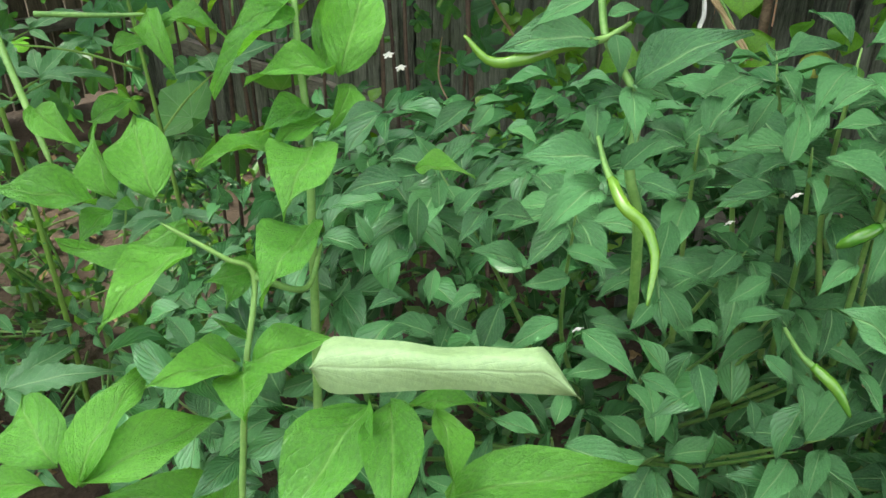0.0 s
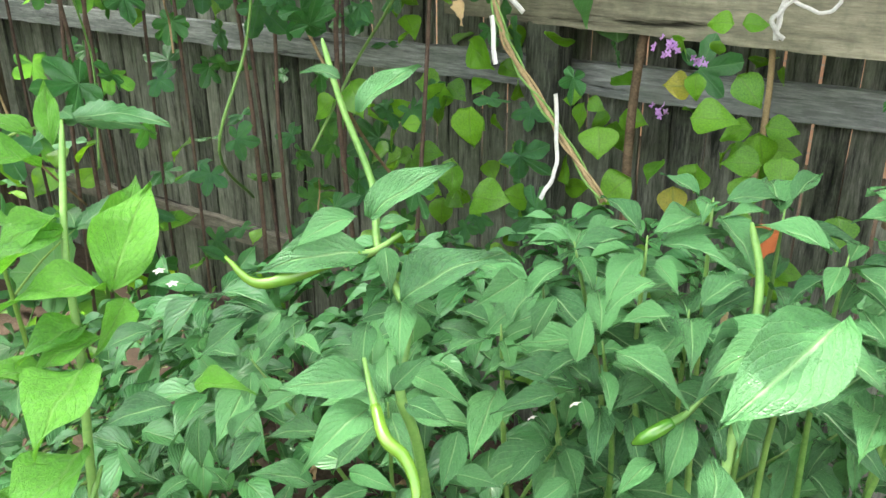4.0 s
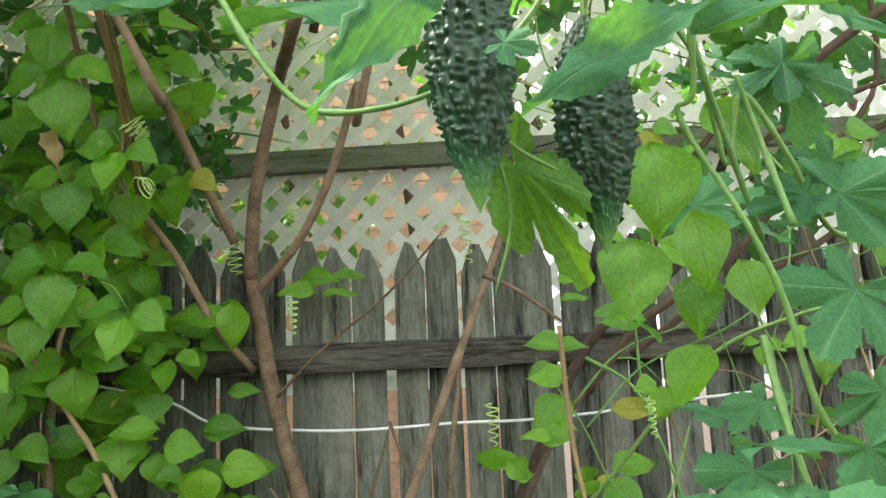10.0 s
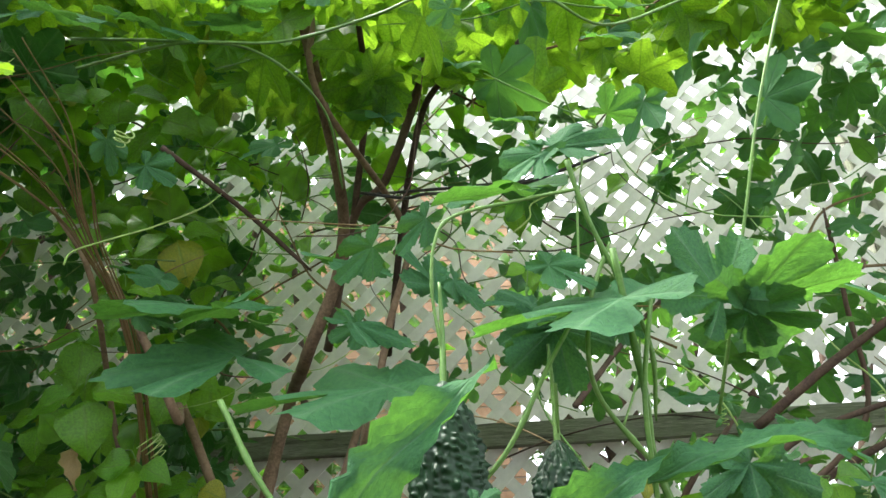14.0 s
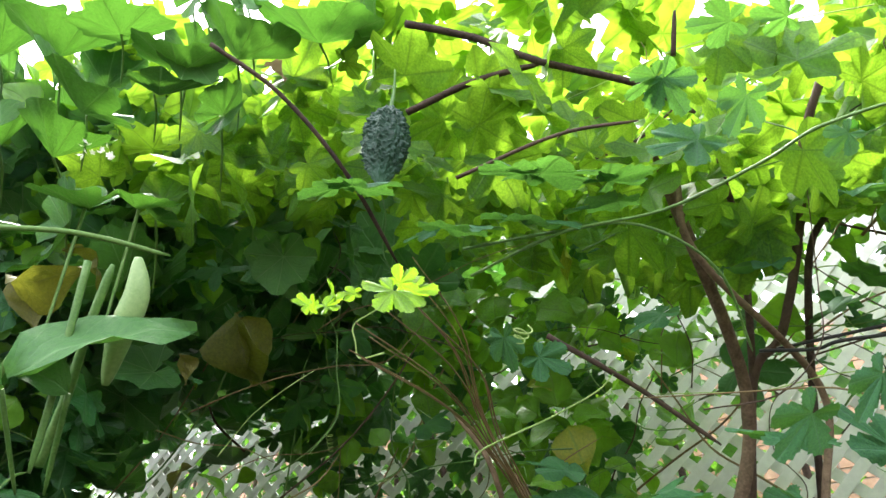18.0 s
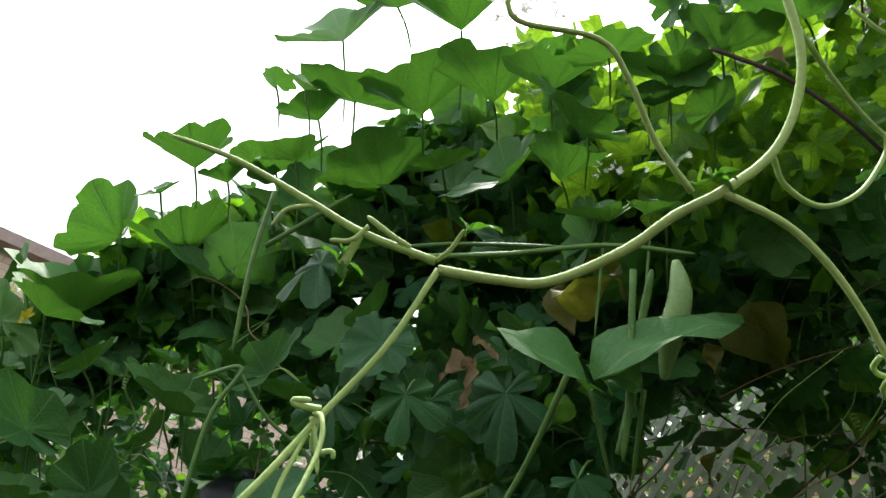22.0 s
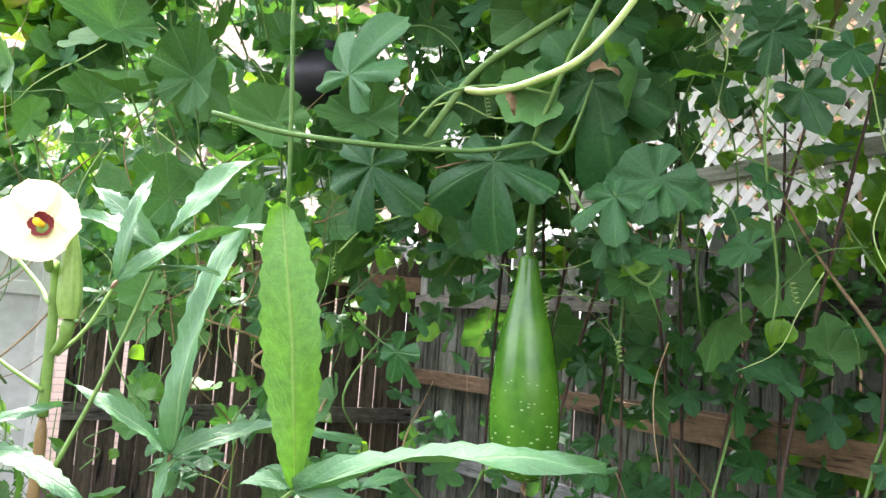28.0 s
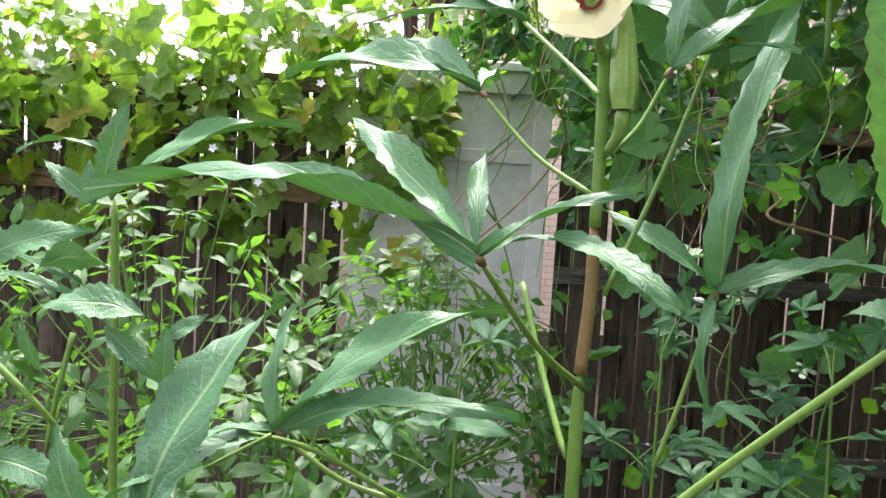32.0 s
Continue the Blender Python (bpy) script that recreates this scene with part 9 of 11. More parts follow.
lf(hedge, "funnel", (-1.352, 1.553, 3.162), (-1.331, 1.474, 3.112), (-0.38, -0.34, 0.86), 1.0)
stalk(hedge, (-1.352, 1.553, 3.162), (-1.388, 1.675, 3.103), 0.0039, -0.015)
lf(hedge, "funnel", (-1.574, 1.569, 3.128), (-1.504, 1.525, 3.104), (-0.68, -0.37, 0.63), 1.0)
stalk(hedge, (-1.574, 1.569, 3.128), (-1.604, 1.765, 2.953), 0.0040, -0.015)
lf(hedge, "gourd", (-1.377, 1.622, 2.252), (-1.294, 1.521, 2.381), (0.18, -0.95, -0.25), 0.91)
stalk(hedge, (-1.377, 1.622, 2.252), (-1.422, 1.760, 2.162), 0.0032, -0.015)
lf(hedge, "gourd", (-1.644, 1.593, 2.192), (-1.734, 1.510, 2.194), (0.32, -0.84, 0.45), 0.95)
stalk(hedge, (-1.644, 1.593, 2.192), (-1.694, 1.736, 2.091), 0.0033, -0.015)
lf(hedge, "funnel", (-2.122, 1.573, 2.865), (-2.141, 1.449, 2.785), (-0.84, -0.35, 0.42), 1.0)
stalk(hedge, (-2.122, 1.573, 2.865), (-2.162, 1.729, 2.750), 0.0040, -0.015)
lf(hedge, "gourd", (-1.973, 1.635, 2.851), (-1.899, 1.577, 2.908), (0.12, -0.88, 0.45), 1.40)
stalk(hedge, (-1.973, 1.635, 2.851), (-1.984, 1.825, 2.697), 0.0040, -0.015)
lf(hedge, "gourd", (-1.617, 1.768, 2.811), (-1.645, 1.672, 2.871), (0.23, -0.71, 0.66), 1.23)
stalk(hedge, (-1.617, 1.768, 2.811), (-1.662, 1.907, 2.720), 0.0040, -0.015)
lf(hedge, "funnel", (-1.299, 1.782, 2.803), (-1.199, 1.709, 2.761), (0.43, -0.19, 0.89), 1.0)
stalk(hedge, (-1.299, 1.782, 2.803), (-1.293, 1.960, 2.678), 0.0038, -0.015)
lf(hedge, "gourd", (-1.445, 1.454, 2.493), (-1.330, 1.421, 2.532), (-0.17, -0.70, 0.69), 1.00)
stalk(hedge, (-1.445, 1.454, 2.493), (-1.460, 1.596, 2.414), 0.0032, -0.015)
lf(hedge, "gourd", (-1.043, 1.784, 2.768), (-1.153, 1.729, 2.714), (0.09, -0.97, 0.21), 0.73)
stalk(hedge, (-1.043, 1.784, 2.768), (-1.032, 1.943, 2.676), 0.0037, -0.015)
lf(hedge, "gourd", (-0.951, 1.743, 2.789), (-1.011, 1.680, 2.777), (0.21, -0.89, 0.40), 1.19)
stalk(hedge, (-0.951, 1.743, 2.789), (-0.967, 1.896, 2.692), 0.0036, -0.015)
lf(hedge, "gourd", (-1.100, 1.454, 2.522), (-1.144, 1.378, 2.540), (0.10, -0.70, 0.70), 1.18)
stalk(hedge, (-1.100, 1.454, 2.522), (-1.139, 1.605, 2.414), 0.0031, -0.015)
lf(hedge, "gourd", (-1.628, 1.427, 2.464), (-1.678, 1.366, 2.454), (-0.14, -0.76, 0.64), 1.23)
stalk(hedge, (-1.628, 1.427, 2.464), (-1.686, 1.563, 2.370), 0.0033, -0.015)
lf(hedge, "gourd", (-1.205, 1.597, 3.096), (-1.310, 1.522, 3.078), (-0.10, -0.85, 0.52), 0.75)
stalk(hedge, (-1.205, 1.597, 3.096), (-1.227, 1.745, 3.003), 0.0038, -0.015)
lf(hedge, "gourd", (-0.805, 0.941, 2.921), (-0.845, 0.895, 2.910), (-0.15, -0.91, 0.39), 1.12)
stalk(hedge, (-0.805, 0.941, 2.921), (-0.829, 1.082, 2.867), 0.0024, -0.015)
lf(hedge, "funnel", (-0.820, 1.027, 2.809), (-0.816, 0.951, 2.749), (-0.35, -0.46, 0.81), 1.0)
stalk(hedge, (-0.820, 1.027, 2.809), (-0.855, 1.176, 2.742), 0.0024, -0.015)
lf(hedge, "funnel", (0.206, 0.899, 3.103), (0.211, 0.811, 3.035), (-0.97, -0.05, 0.24), 1.0)
stalk(hedge, (0.206, 0.899, 3.103), (0.239, 1.042, 3.054), 0.0024, -0.015)
lf(hedge, "gourd", (-0.101, 0.948, 3.002), (-0.040, 0.967, 2.919), (-0.04, -0.99, -0.16), 0.77)
stalk(hedge, (-0.101, 0.948, 3.002), (-0.107, 1.077, 2.965), 0.0024, -0.015)
lf(hedge, "gourd", (-0.029, 1.011, 2.930), (0.026, 0.945, 2.956), (0.00, -0.99, -0.12), 0.73)
stalk(hedge, (-0.029, 1.011, 2.930), (-0.012, 1.153, 2.880), 0.0024, -0.015)
lf(hedge, "gourd", (-0.031, 0.881, 3.097), (0.005, 0.881, 3.036), (-0.16, -0.98, 0.12), 0.83)
stalk(hedge, (-0.031, 0.881, 3.097), (-0.004, 0.987, 3.094), 0.0024, -0.015)
lf(hedge, "gourd", (-0.091, 0.888, 3.080), (-0.072, 0.838, 3.082), (0.18, -0.98, -0.10), 0.93)
stalk(hedge, (-0.091, 0.888, 3.080), (-0.073, 1.030, 3.031), 0.0024, -0.015)
lf(hedge, "funnel", (0.112, 0.886, 3.032), (0.158, 0.780, 2.959), (-0.16, -0.49, 0.86), 1.0)
stalk(hedge, (0.112, 0.886, 3.032), (0.150, 0.980, 3.037), 0.0023, -0.015)
lf(hedge, "gourd", (-0.112, 0.888, 3.064), (-0.085, 0.828, 3.071), (-0.20, -0.92, -0.35), 0.83)
stalk(hedge, (-0.112, 0.888, 3.064), (-0.096, 1.022, 3.025), 0.0023, -0.015)
lf(hedge, "gourd", (-0.021, 0.885, 3.054), (-0.015, 0.830, 3.056), (-0.07, -1.00, -0.01), 0.90)
stalk(hedge, (-0.021, 0.885, 3.054), (0.012, 1.005, 3.028), 0.0023, -0.015)
lf(hedge, "gourd", (-0.240, 1.172, 2.736), (-0.187, 1.078, 2.779), (-0.37, -0.92, 0.09), 0.93)
stalk(hedge, (-0.240, 1.172, 2.736), (-0.244, 1.328, 2.672), 0.0023, -0.015)
lf(hedge, "gourd", (-0.099, 1.127, 2.769), (-0.117, 1.080, 2.765), (-0.29, -0.96, 0.04), 1.53)
stalk(hedge, (-0.099, 1.127, 2.769), (-0.092, 1.274, 2.714), 0.0023, -0.015)
lf(hedge, "gourd", (-1.101, 1.550, 2.126), (-1.215, 1.464, 2.154), (0.08, -0.98, 0.19), 0.74)
stalk(hedge, (-1.101, 1.550, 2.126), (-1.137, 1.664, 1.971), 0.0031, -0.015)
lf(hedge, "gourd", (-0.903, 1.607, 2.144), (-0.848, 1.551, 2.263), (0.33, -0.90, 0.29), 0.87)
stalk(hedge, (-0.903, 1.607, 2.144), (-0.911, 1.710, 2.067), 0.0031, -0.015)
lf(hedge, "gourd", (-0.903, 1.607, 2.144), (-1.026, 1.531, 2.124), (0.14, -0.97, 0.20), 0.56)
stalk(hedge, (-0.903, 1.607, 2.144), (-0.931, 1.720, 2.003), 0.0031, -0.015)
lf(hedge, "gourd", (-1.452, 1.395, 2.306), (-1.611, 1.283, 2.385), (0.06, -0.92, 0.40), 0.45)
stalk(hedge, (-1.452, 1.395, 2.306), (-1.489, 1.506, 2.164), 0.0031, -0.015)
lf(hedge, "gourd", (-1.148, 1.463, 2.412), (-1.305, 1.367, 2.430), (-0.04, -0.66, 0.75), 0.33)
stalk(hedge, (-1.148, 1.463, 2.412), (-1.158, 1.570, 2.318), 0.0031, -0.015)
lf(hedge, "gourd", (-1.296, 1.469, 2.206), (-1.208, 1.420, 2.339), (0.16, -0.98, 0.08), 0.75)
stalk(hedge, (-1.296, 1.469, 2.206), (-1.330, 1.574, 2.090), 0.0031, -0.015)
lf(hedge, "gourd", (-1.351, 1.521, 1.931), (-1.430, 1.432, 2.018), (0.22, -0.89, 0.40), 0.79)
stalk(hedge, (-1.351, 1.521, 1.931), (-1.392, 1.637, 1.763), 0.0031, -0.015)
lf(hedge, "gourd", (-1.435, 1.436, 2.165), (-1.560, 1.355, 2.162), (0.17, -0.39, 0.91), 0.40)
stalk(hedge, (-1.435, 1.436, 2.165), (-1.452, 1.555, 2.013), 0.0031, -0.015)
lf(hedge, "gourd", (-1.249, 1.549, 1.944), (-1.341, 1.470, 1.976), (0.17, -0.70, 0.69), 0.42)
stalk(hedge, (-1.249, 1.549, 1.944), (-1.283, 1.652, 1.836), 0.0031, -0.015)
lf(hedge, "gourd", (-1.190, 1.423, 2.517), (-1.245, 1.366, 2.506), (-0.08, -0.67, 0.74), 0.57)
stalk(hedge, (-1.190, 1.423, 2.517), (-1.222, 1.541, 2.354), 0.0031, -0.015)
lf(hedge, "gourd", (-1.317, 1.397, 2.465), (-1.356, 1.341, 2.469), (0.16, -0.61, 0.78), 0.64)
stalk(hedge, (-1.317, 1.397, 2.465), (-1.344, 1.508, 2.336), 0.0031, -0.015)
lf(hedge, "funnel", (-1.499, 1.316, 2.562), (-1.458, 1.181, 2.528), (0.28, 0.02, 0.96), 1.0)
stalk(hedge, (-1.499, 1.316, 2.562), (-1.538, 1.428, 2.414), 0.0031, -0.015)
lf(hedge, "gourd", (-1.599, 1.304, 2.487), (-1.696, 1.228, 2.497), (-0.08, -0.50, 0.86), 0.66)
stalk(hedge, (-1.599, 1.304, 2.487), (-1.628, 1.398, 2.419), 0.0031, -0.015)
lf(hedge, "gourd", (-1.705, 1.342, 2.204), (-1.638, 1.309, 2.249), (0.24, -0.94, 0.23), 1.24)
stalk(hedge, (-1.705, 1.342, 2.204), (-1.768, 1.435, 2.101), 0.0031, -0.015)
lf(hedge, "gourd", (-0.986, 1.482, 2.539), (-0.860, 1.453, 2.635), (0.08, -0.96, 0.28), 0.52)
stalk(hedge, (-0.986, 1.482, 2.539), (-1.029, 1.575, 2.457), 0.0031, -0.015)
lf(hedge, "gourd", (-1.183, 1.585, 1.884), (-1.077, 1.558, 1.954), (0.08, -0.90, 0.43), 0.88)
stalk(hedge, (-1.183, 1.585, 1.884), (-1.208, 1.693, 1.766), 0.0031, -0.015)
lf(hedge, "gourd", (-1.421, 1.557, 1.704), (-1.496, 1.490, 1.707), (0.28, -0.89, 0.36), 0.86)
stalk(hedge, (-1.421, 1.557, 1.704), (-1.481, 1.660, 1.559), 0.0031, -0.015)
lf(hedge, "funnel", (-1.587, 1.297, 2.527), (-1.553, 1.179, 2.497), (0.76, 0.21, 0.61), 1.0)
stalk(hedge, (-1.587, 1.297, 2.527), (-1.618, 1.398, 2.434), 0.0031, -0.015)
lf(hedge, "gourd", (-1.664, 1.383, 2.092), (-1.684, 1.327, 2.118), (0.15, -0.94, 0.30), 1.24)
stalk(hedge, (-1.664, 1.383, 2.092), (-1.709, 1.498, 1.921), 0.0031, -0.015)
crest_fill = []
CREST_LINE = curve_points([(-2.35, 1.78, 2.6), (-1.99, 1.75, 2.86), (-1.83, 1.72, 3.04), (-1.55, 1.7, 3.2), (-1.2, 1.68, 3.28), (-0.93, 1.6, 3.4), (-0.65, 1.55, 3.45), (-0.4, 1.45, 3.3), (-0.1, 1.3, 3.2)], 30)
for a in CREST_LINE:
    for _ in range(5):
        p = Vector(a) + Vector((rng.uniform(-0.1, 0.1), rng.uniform(0.06, 0.3), rng.uniform(-0.42, 0.1)))
        crest_fill.append(leaf_pose(p, p + rand_dir(rng, (-0.2, 0, 0.2)), rand_dir(rng, (0, -0.5, 0.7)), 1.0, rng.uniform(0.06, 0.15)))
scatter("foliage", "gourd", crest_fill[::3], hedge)
scatter("foliage", "bean", crest_fill[1::3], hedge)
scatter("foliage", "bitter", crest_fill[2::3], hedge)
lf(hedge, "luffa_round", (-0.361, 1.397, 2.155), (-0.352, 1.359, 2.300), (0.03, -0.95, 0.31), 1.10)
lf(hedge, "luffa_round", (-0.216, 1.377, 1.979), (-0.316, 1.355, 1.896), (0.16, -0.97, 0.16), 0.80)
lf(hedge, "luffa_round", (-0.171, 1.404, 1.929), (-0.163, 1.391, 2.005), (0.06, -0.93, 0.37), 0.90)
lf(hedge, "luffa_round", (-0.271, 1.395, 1.839), (-0.312, 1.374, 1.874), (0.30, -0.84, 0.46), 0.90)
lf(hedge, "luffa_round", (-0.242, 1.405, 1.837), (-0.187, 1.403, 1.827), (0.06, -0.85, 0.52), 0.60)
lf(hedge, "luffa_round", (-0.406, 1.306, 2.453), (-0.420, 1.321, 2.371), (0.13, -0.93, 0.33), 1.20)
lf(hedge, "luffa_round", (-0.619, 1.241, 2.536), (-0.692, 1.224, 2.458), (0.10, -0.97, 0.21), 1.00)
lf(hedge, "luffa_round", (-0.009, 1.368, 2.270), (-0.026, 1.386, 2.210), (0.37, -0.87, 0.33), 1.00)
lf(hedge, "luffa_round", (-0.019, 1.438, 1.980), (-0.071, 1.397, 2.001), (0.24, -0.83, 0.50), 0.80)
lf(hedge, "luffa_round", (-0.046, 1.458, 1.868), (-0.113, 1.447, 1.821), (0.11, -0.99, 0.10), 0.50)
# the pair of leaves held up like wings, and dark lobed leaves round the gourd
for a, s, f, d in (
        ((-0.205, 1.096, 2.740), 0.13, (0, -0.6, 0.8), (-0.6, 0, -0.2)), ((-0.125, 1.099, 2.762), 0.1, (0, -0.6, 0.8), (0.8, 0, -0.1))):
    pl(hedge, "gourd", a, s * 0.85, f, d)
    stalk(hedge, a, Vector(a) + Vector((0.0, 0.05, -0.22)), 0.0032, 0.0)
for a, s, f, d in (
        ((-0.334, 1.407, 2.301), 0.13, (0.1, -0.9, 0.35), (0.35, 0, -0.9)), ((-0.351, 1.394, 2.172), 0.22, (0.1, -0.9, 0.3), (0.2, 0, -1)),
        ((-0.534, 1.380, 2.004), 0.21, (-0.1, -0.9, 0.3), (0, 0, -1)), ((-0.783, 1.360, 1.987), 0.17, (0, -0.9, 0.3), (-0.2, 0, -1)), ((-0.217, 1.431, 1.977), 0.11, (0, -0.8, 0.5), (-0.5, 0, 0.1)),
        ((-0.282, 1.383, 1.873), 0.08, (0, -0.8, 0.5), (-0.4, 0, -0.3)), ((-0.212, 1.413, 1.840), 0.06, (0, -0.8, 0.5), (0.3, 0, 0)), ((-0.028, 1.368, 2.248), 0.1, (0, -0.85, 0.5), (0, 0, -1)),
        ((-0.649, 1.258, 2.559), 0.13, (0, -0.85, 0.4), (-0.3, 0, -0.9))):
    pl(hedge, "luffa", a, s, f, d)
    stalk(hedge, a, Vector(a) + Vector((rng.uniform(-0.04, 0.04), 0.06, 0.06)), 0.0026, -0.01)
for a, s, f, d in (
        ((-0.558, 1.263, 2.437), 0.12, (0, -0.85, 0.4), (0, 0, -0.9)), ((-0.726, 1.320, 2.431), 0.12, (0, -0.85, 0.4), (0, 0, -0.9)), ((-0.771, 1.171, 2.662), 0.14, (0, -0.85, 0.5), (-0.6, 0, -0.5)),
        ((-0.646, 1.295, 2.567), 0.13, (0, -0.85, 0.4), (-0.3, 0, -0.9)), ((-0.526, 1.324, 2.456), 0.12, (0, -0.85, 0.4), (0, 0, -0.9)), ((-0.293, 1.352, 1.934), 0.12, (0, -0.8, 0.5), (-0.5, 0, -0.3)),
        ((-0.207, 1.381, 1.970), 0.1, (0, -0.8, 0.5), (0.5, 0, -0.2)), ((-0.370, 1.275, 2.467), 0.13, (0, -0.85, 0.4), (0.1, 0, -1)), ((-0.220, 1.272, 2.319), 0.09, (0, -0.8, 0.5), (0.5, 0, -0.3))):
    pl(hedge, "luffa", a, s, f, d)
    stalk(hedge, a, Vector(a) + Vector((rng.uniform(-0.04, 0.04), 0.06, 0.06)), 0.0026, -0.01)
for a, s, f, d in (
        ((-0.800, 1.247, 2.141), 0.16, (0, -0.8, 0.5), (0.3, 0, 0.6)),):
    pl(hedge, "luffa", a, s, f, d)
    stalk(hedge, a, Vector(a) + Vector((rng.uniform(-0.04, 0.04), 0.06, 0.06)), 0.0026, -0.01)
for b, t, w, f in (((-0.187, 1.003, 2.361), (-0.343, 0.932, 2.422), 0.8, (0.15, -0.7, 0.65)), ((-0.185, 0.992, 2.378), (0.022, 0.998, 2.514), 0.72, (-0.1, -0.72, 0.6)), ((-0.111, 1.018, 2.378), (-0.194, 0.994, 2.408), 0.9, (-0.2, -0.8, 0.4))):
    lf(hedge, "bean", b, t, f, w, "leaf", "", M_GOURD)
stalk(hedge, (-0.187, 1.002, 2.362), (-0.155, 1.124, 2.273), 0.004, 0.0)
stalk(hedge, (-0.111, 1.018, 2.378), (-0.122, 1.131, 2.280), 0.0045, 0.0)
for a, b in (((-0.446, 1.185, 2.484), (-0.420, 1.195, 2.395)), ((-0.416, 1.198, 2.478), (-0.470, 1.161, 2.437)), ((-0.427, 1.180, 2.516), (-0.373, 1.176, 2.490)), ((-0.491, 1.259, 2.109), (-0.475, 1.275, 2.066)), ((-0.350, 1.290, 2.159), (-0.291, 1.309, 2.158)), ((0.039, 0.821, 2.872), (0.077, 0.828, 2.861))):
    lf(hedge, "dry", a, b, rand_dir(rng, (0, -0.8, 0.3)), 1.3, "dry_leaf", "withered brown leaf")
for a, b in (((-0.247, 1.210, 2.731), (-0.156, 1.245, 2.682)), ((0.070, 1.324, 2.730), (0.131, 1.401, 2.633)), ((-0.292, 1.242, 2.695), (-0.268, 1.304, 2.617)), ((-0.020, 1.295, 2.613), (0.007, 1.325, 2.575)), ((0.090, 1.578, 2.415), (0.114, 1.605, 2.339)), ((0.031, 1.535, 2.510), (-0.000, 1.544, 2.440)), ((-0.296, 1.157, 2.624), (-0.167, 1.160, 2.663)), ((0.063, 1.297, 2.724), (0.128, 1.394, 2.610))):
    lf(hedge, "yellowed", a, b, rand_dir(rng, (0, -0.8, 0.3)), 1.0, "yellow_leaf", "yellowing leaf")
for a in ((-0.191, 1.043, 2.821), (-0.260, 0.659, 2.794), (-0.572, 1.257, 2.016), (-0.585, 1.255, 2.023), (-0.218, 1.021, 2.801), (-0.098, 1.167, 2.533)):
    for _ in range(7):
        small_flower(hedge, Vector(a) + rand_dir(rng) * 0.013, rand_dir(rng, (0, -0.8, 0.4)), 0.0065, M_WHITEPETAL, 5)
for a in ((-0.050, 0.944, 3.043), (-0.046, 0.935, 3.056), (0.238, 0.975, 3.145)):
    for _ in range(7):
        small_flower(hedge, Vector(a) + rand_dir(rng) * 0.025, rand_dir(rng, (0, -0.8, 0.2)), 0.012, M_PURPLE, 4)
for a in ((-1.596, 1.362, 2.572), (-1.710, 1.358, 2.476)):
    small_flower(hedge, a, (0, -0.8, 0.3), 0.035, M_YELLOWPETAL, 5)
# main runners
for pts, r in (
        ([(-0.230, 1.136, 2.491), (-0.315, 1.261, 2.317), (-0.396, 1.326, 2.174), (-0.459, 1.373, 2.040)], 0.006),
        ([(-1.061, 1.203, 2.055), (-0.915, 1.235, 2.023), (-0.710, 1.281, 2.009), (-0.557, 1.327, 2.013), (-0.457, 1.363, 2.038)], 0.006),
        ([(-0.928, 1.305, 1.814), (-0.905, 1.233, 2.045), (-0.901, 1.190, 2.305), (-0.871, 1.191, 2.424), (-0.955, 1.175, 2.383)], 0.005),
        ([(-0.871, 1.194, 2.413), (-0.805, 1.231, 2.345), (-0.725, 1.290, 2.296), (-0.755, 1.295, 2.238), (-0.729, 1.273, 2.185)], 0.004),
        ([(-0.457, 1.363, 2.038), (-0.403, 1.373, 2.021), (-0.374, 1.368, 2.075), (-0.348, 1.375, 2.167)], 0.004),
        ([(-0.401, 1.371, 1.988), (-0.321, 1.372, 1.868), (-0.230, 1.423, 1.779), (-0.184, 1.411, 1.883), (-0.181, 1.392, 1.963)], 0.0035)):
    tube("stem", pts, r, r * 0.85, M_STEM, hedge, "", 7, 7, 0.04)
for pts, r in (
        ([(-0.230, 1.423, 1.779), (-0.203, 1.449, 1.712)], 0.002), ([(-0.031, 1.380, 2.198), (-0.031, 1.420, 2.038), (0.005, 1.488, 1.813), (-0.001, 1.514, 1.703)], 0.003),
        ([(-0.090, 1.403, 2.032), (-0.000, 1.438, 2.002), (0.079, 1.471, 1.970)], 0.002), ([(-0.687, 1.272, 2.030), (-0.605, 1.267, 2.108), (-0.505, 1.293, 2.129), (-0.420, 1.331, 2.125)], 0.0035),
        ([(-0.140, 0.982, 2.565), (-0.133, 1.028, 2.390), (-0.135, 1.068, 2.284)], 0.006), ([(-0.882, 1.129, 2.668), (-0.730, 1.129, 2.809)], 0.006),
        ([(-0.640, 1.194, 2.724), (-0.504, 1.209, 2.753), (-0.297, 1.248, 2.786)], 0.005), ([(-0.905, 1.125, 2.806), (-0.912, 1.151, 2.643), (-0.919, 1.216, 2.466)], 0.006)):
    tube("stem", pts, r, r * 0.85, M_STEM, hedge, "", 7, 7, 0.04)
for pts, r in (
        ([(-0.692, 1.424, 2.062), (-0.596, 1.420, 2.196), (-0.472, 1.415, 2.282), (-0.343, 1.432, 2.373)], 0.008),
        ([(-0.541, 1.059, 2.617), (-0.364, 1.044, 2.624), (-0.192, 1.040, 2.650), (-0.047, 1.057, 2.653)], 0.005),
        ([(-0.146, 1.149, 2.325), (-0.131, 1.098, 2.419), (-0.124, 1.050, 2.508), (-0.113, 1.011, 2.587)], 0.008)):
    tube("stem", pts, r, r * 0.85, M_STEM, hedge, "", 7, 7, 0.04)
bean_pod = thing("bean_pod", (-0.078, 0.979, 2.596), "large pale green bean pod hanging in the vines", "bean pod")
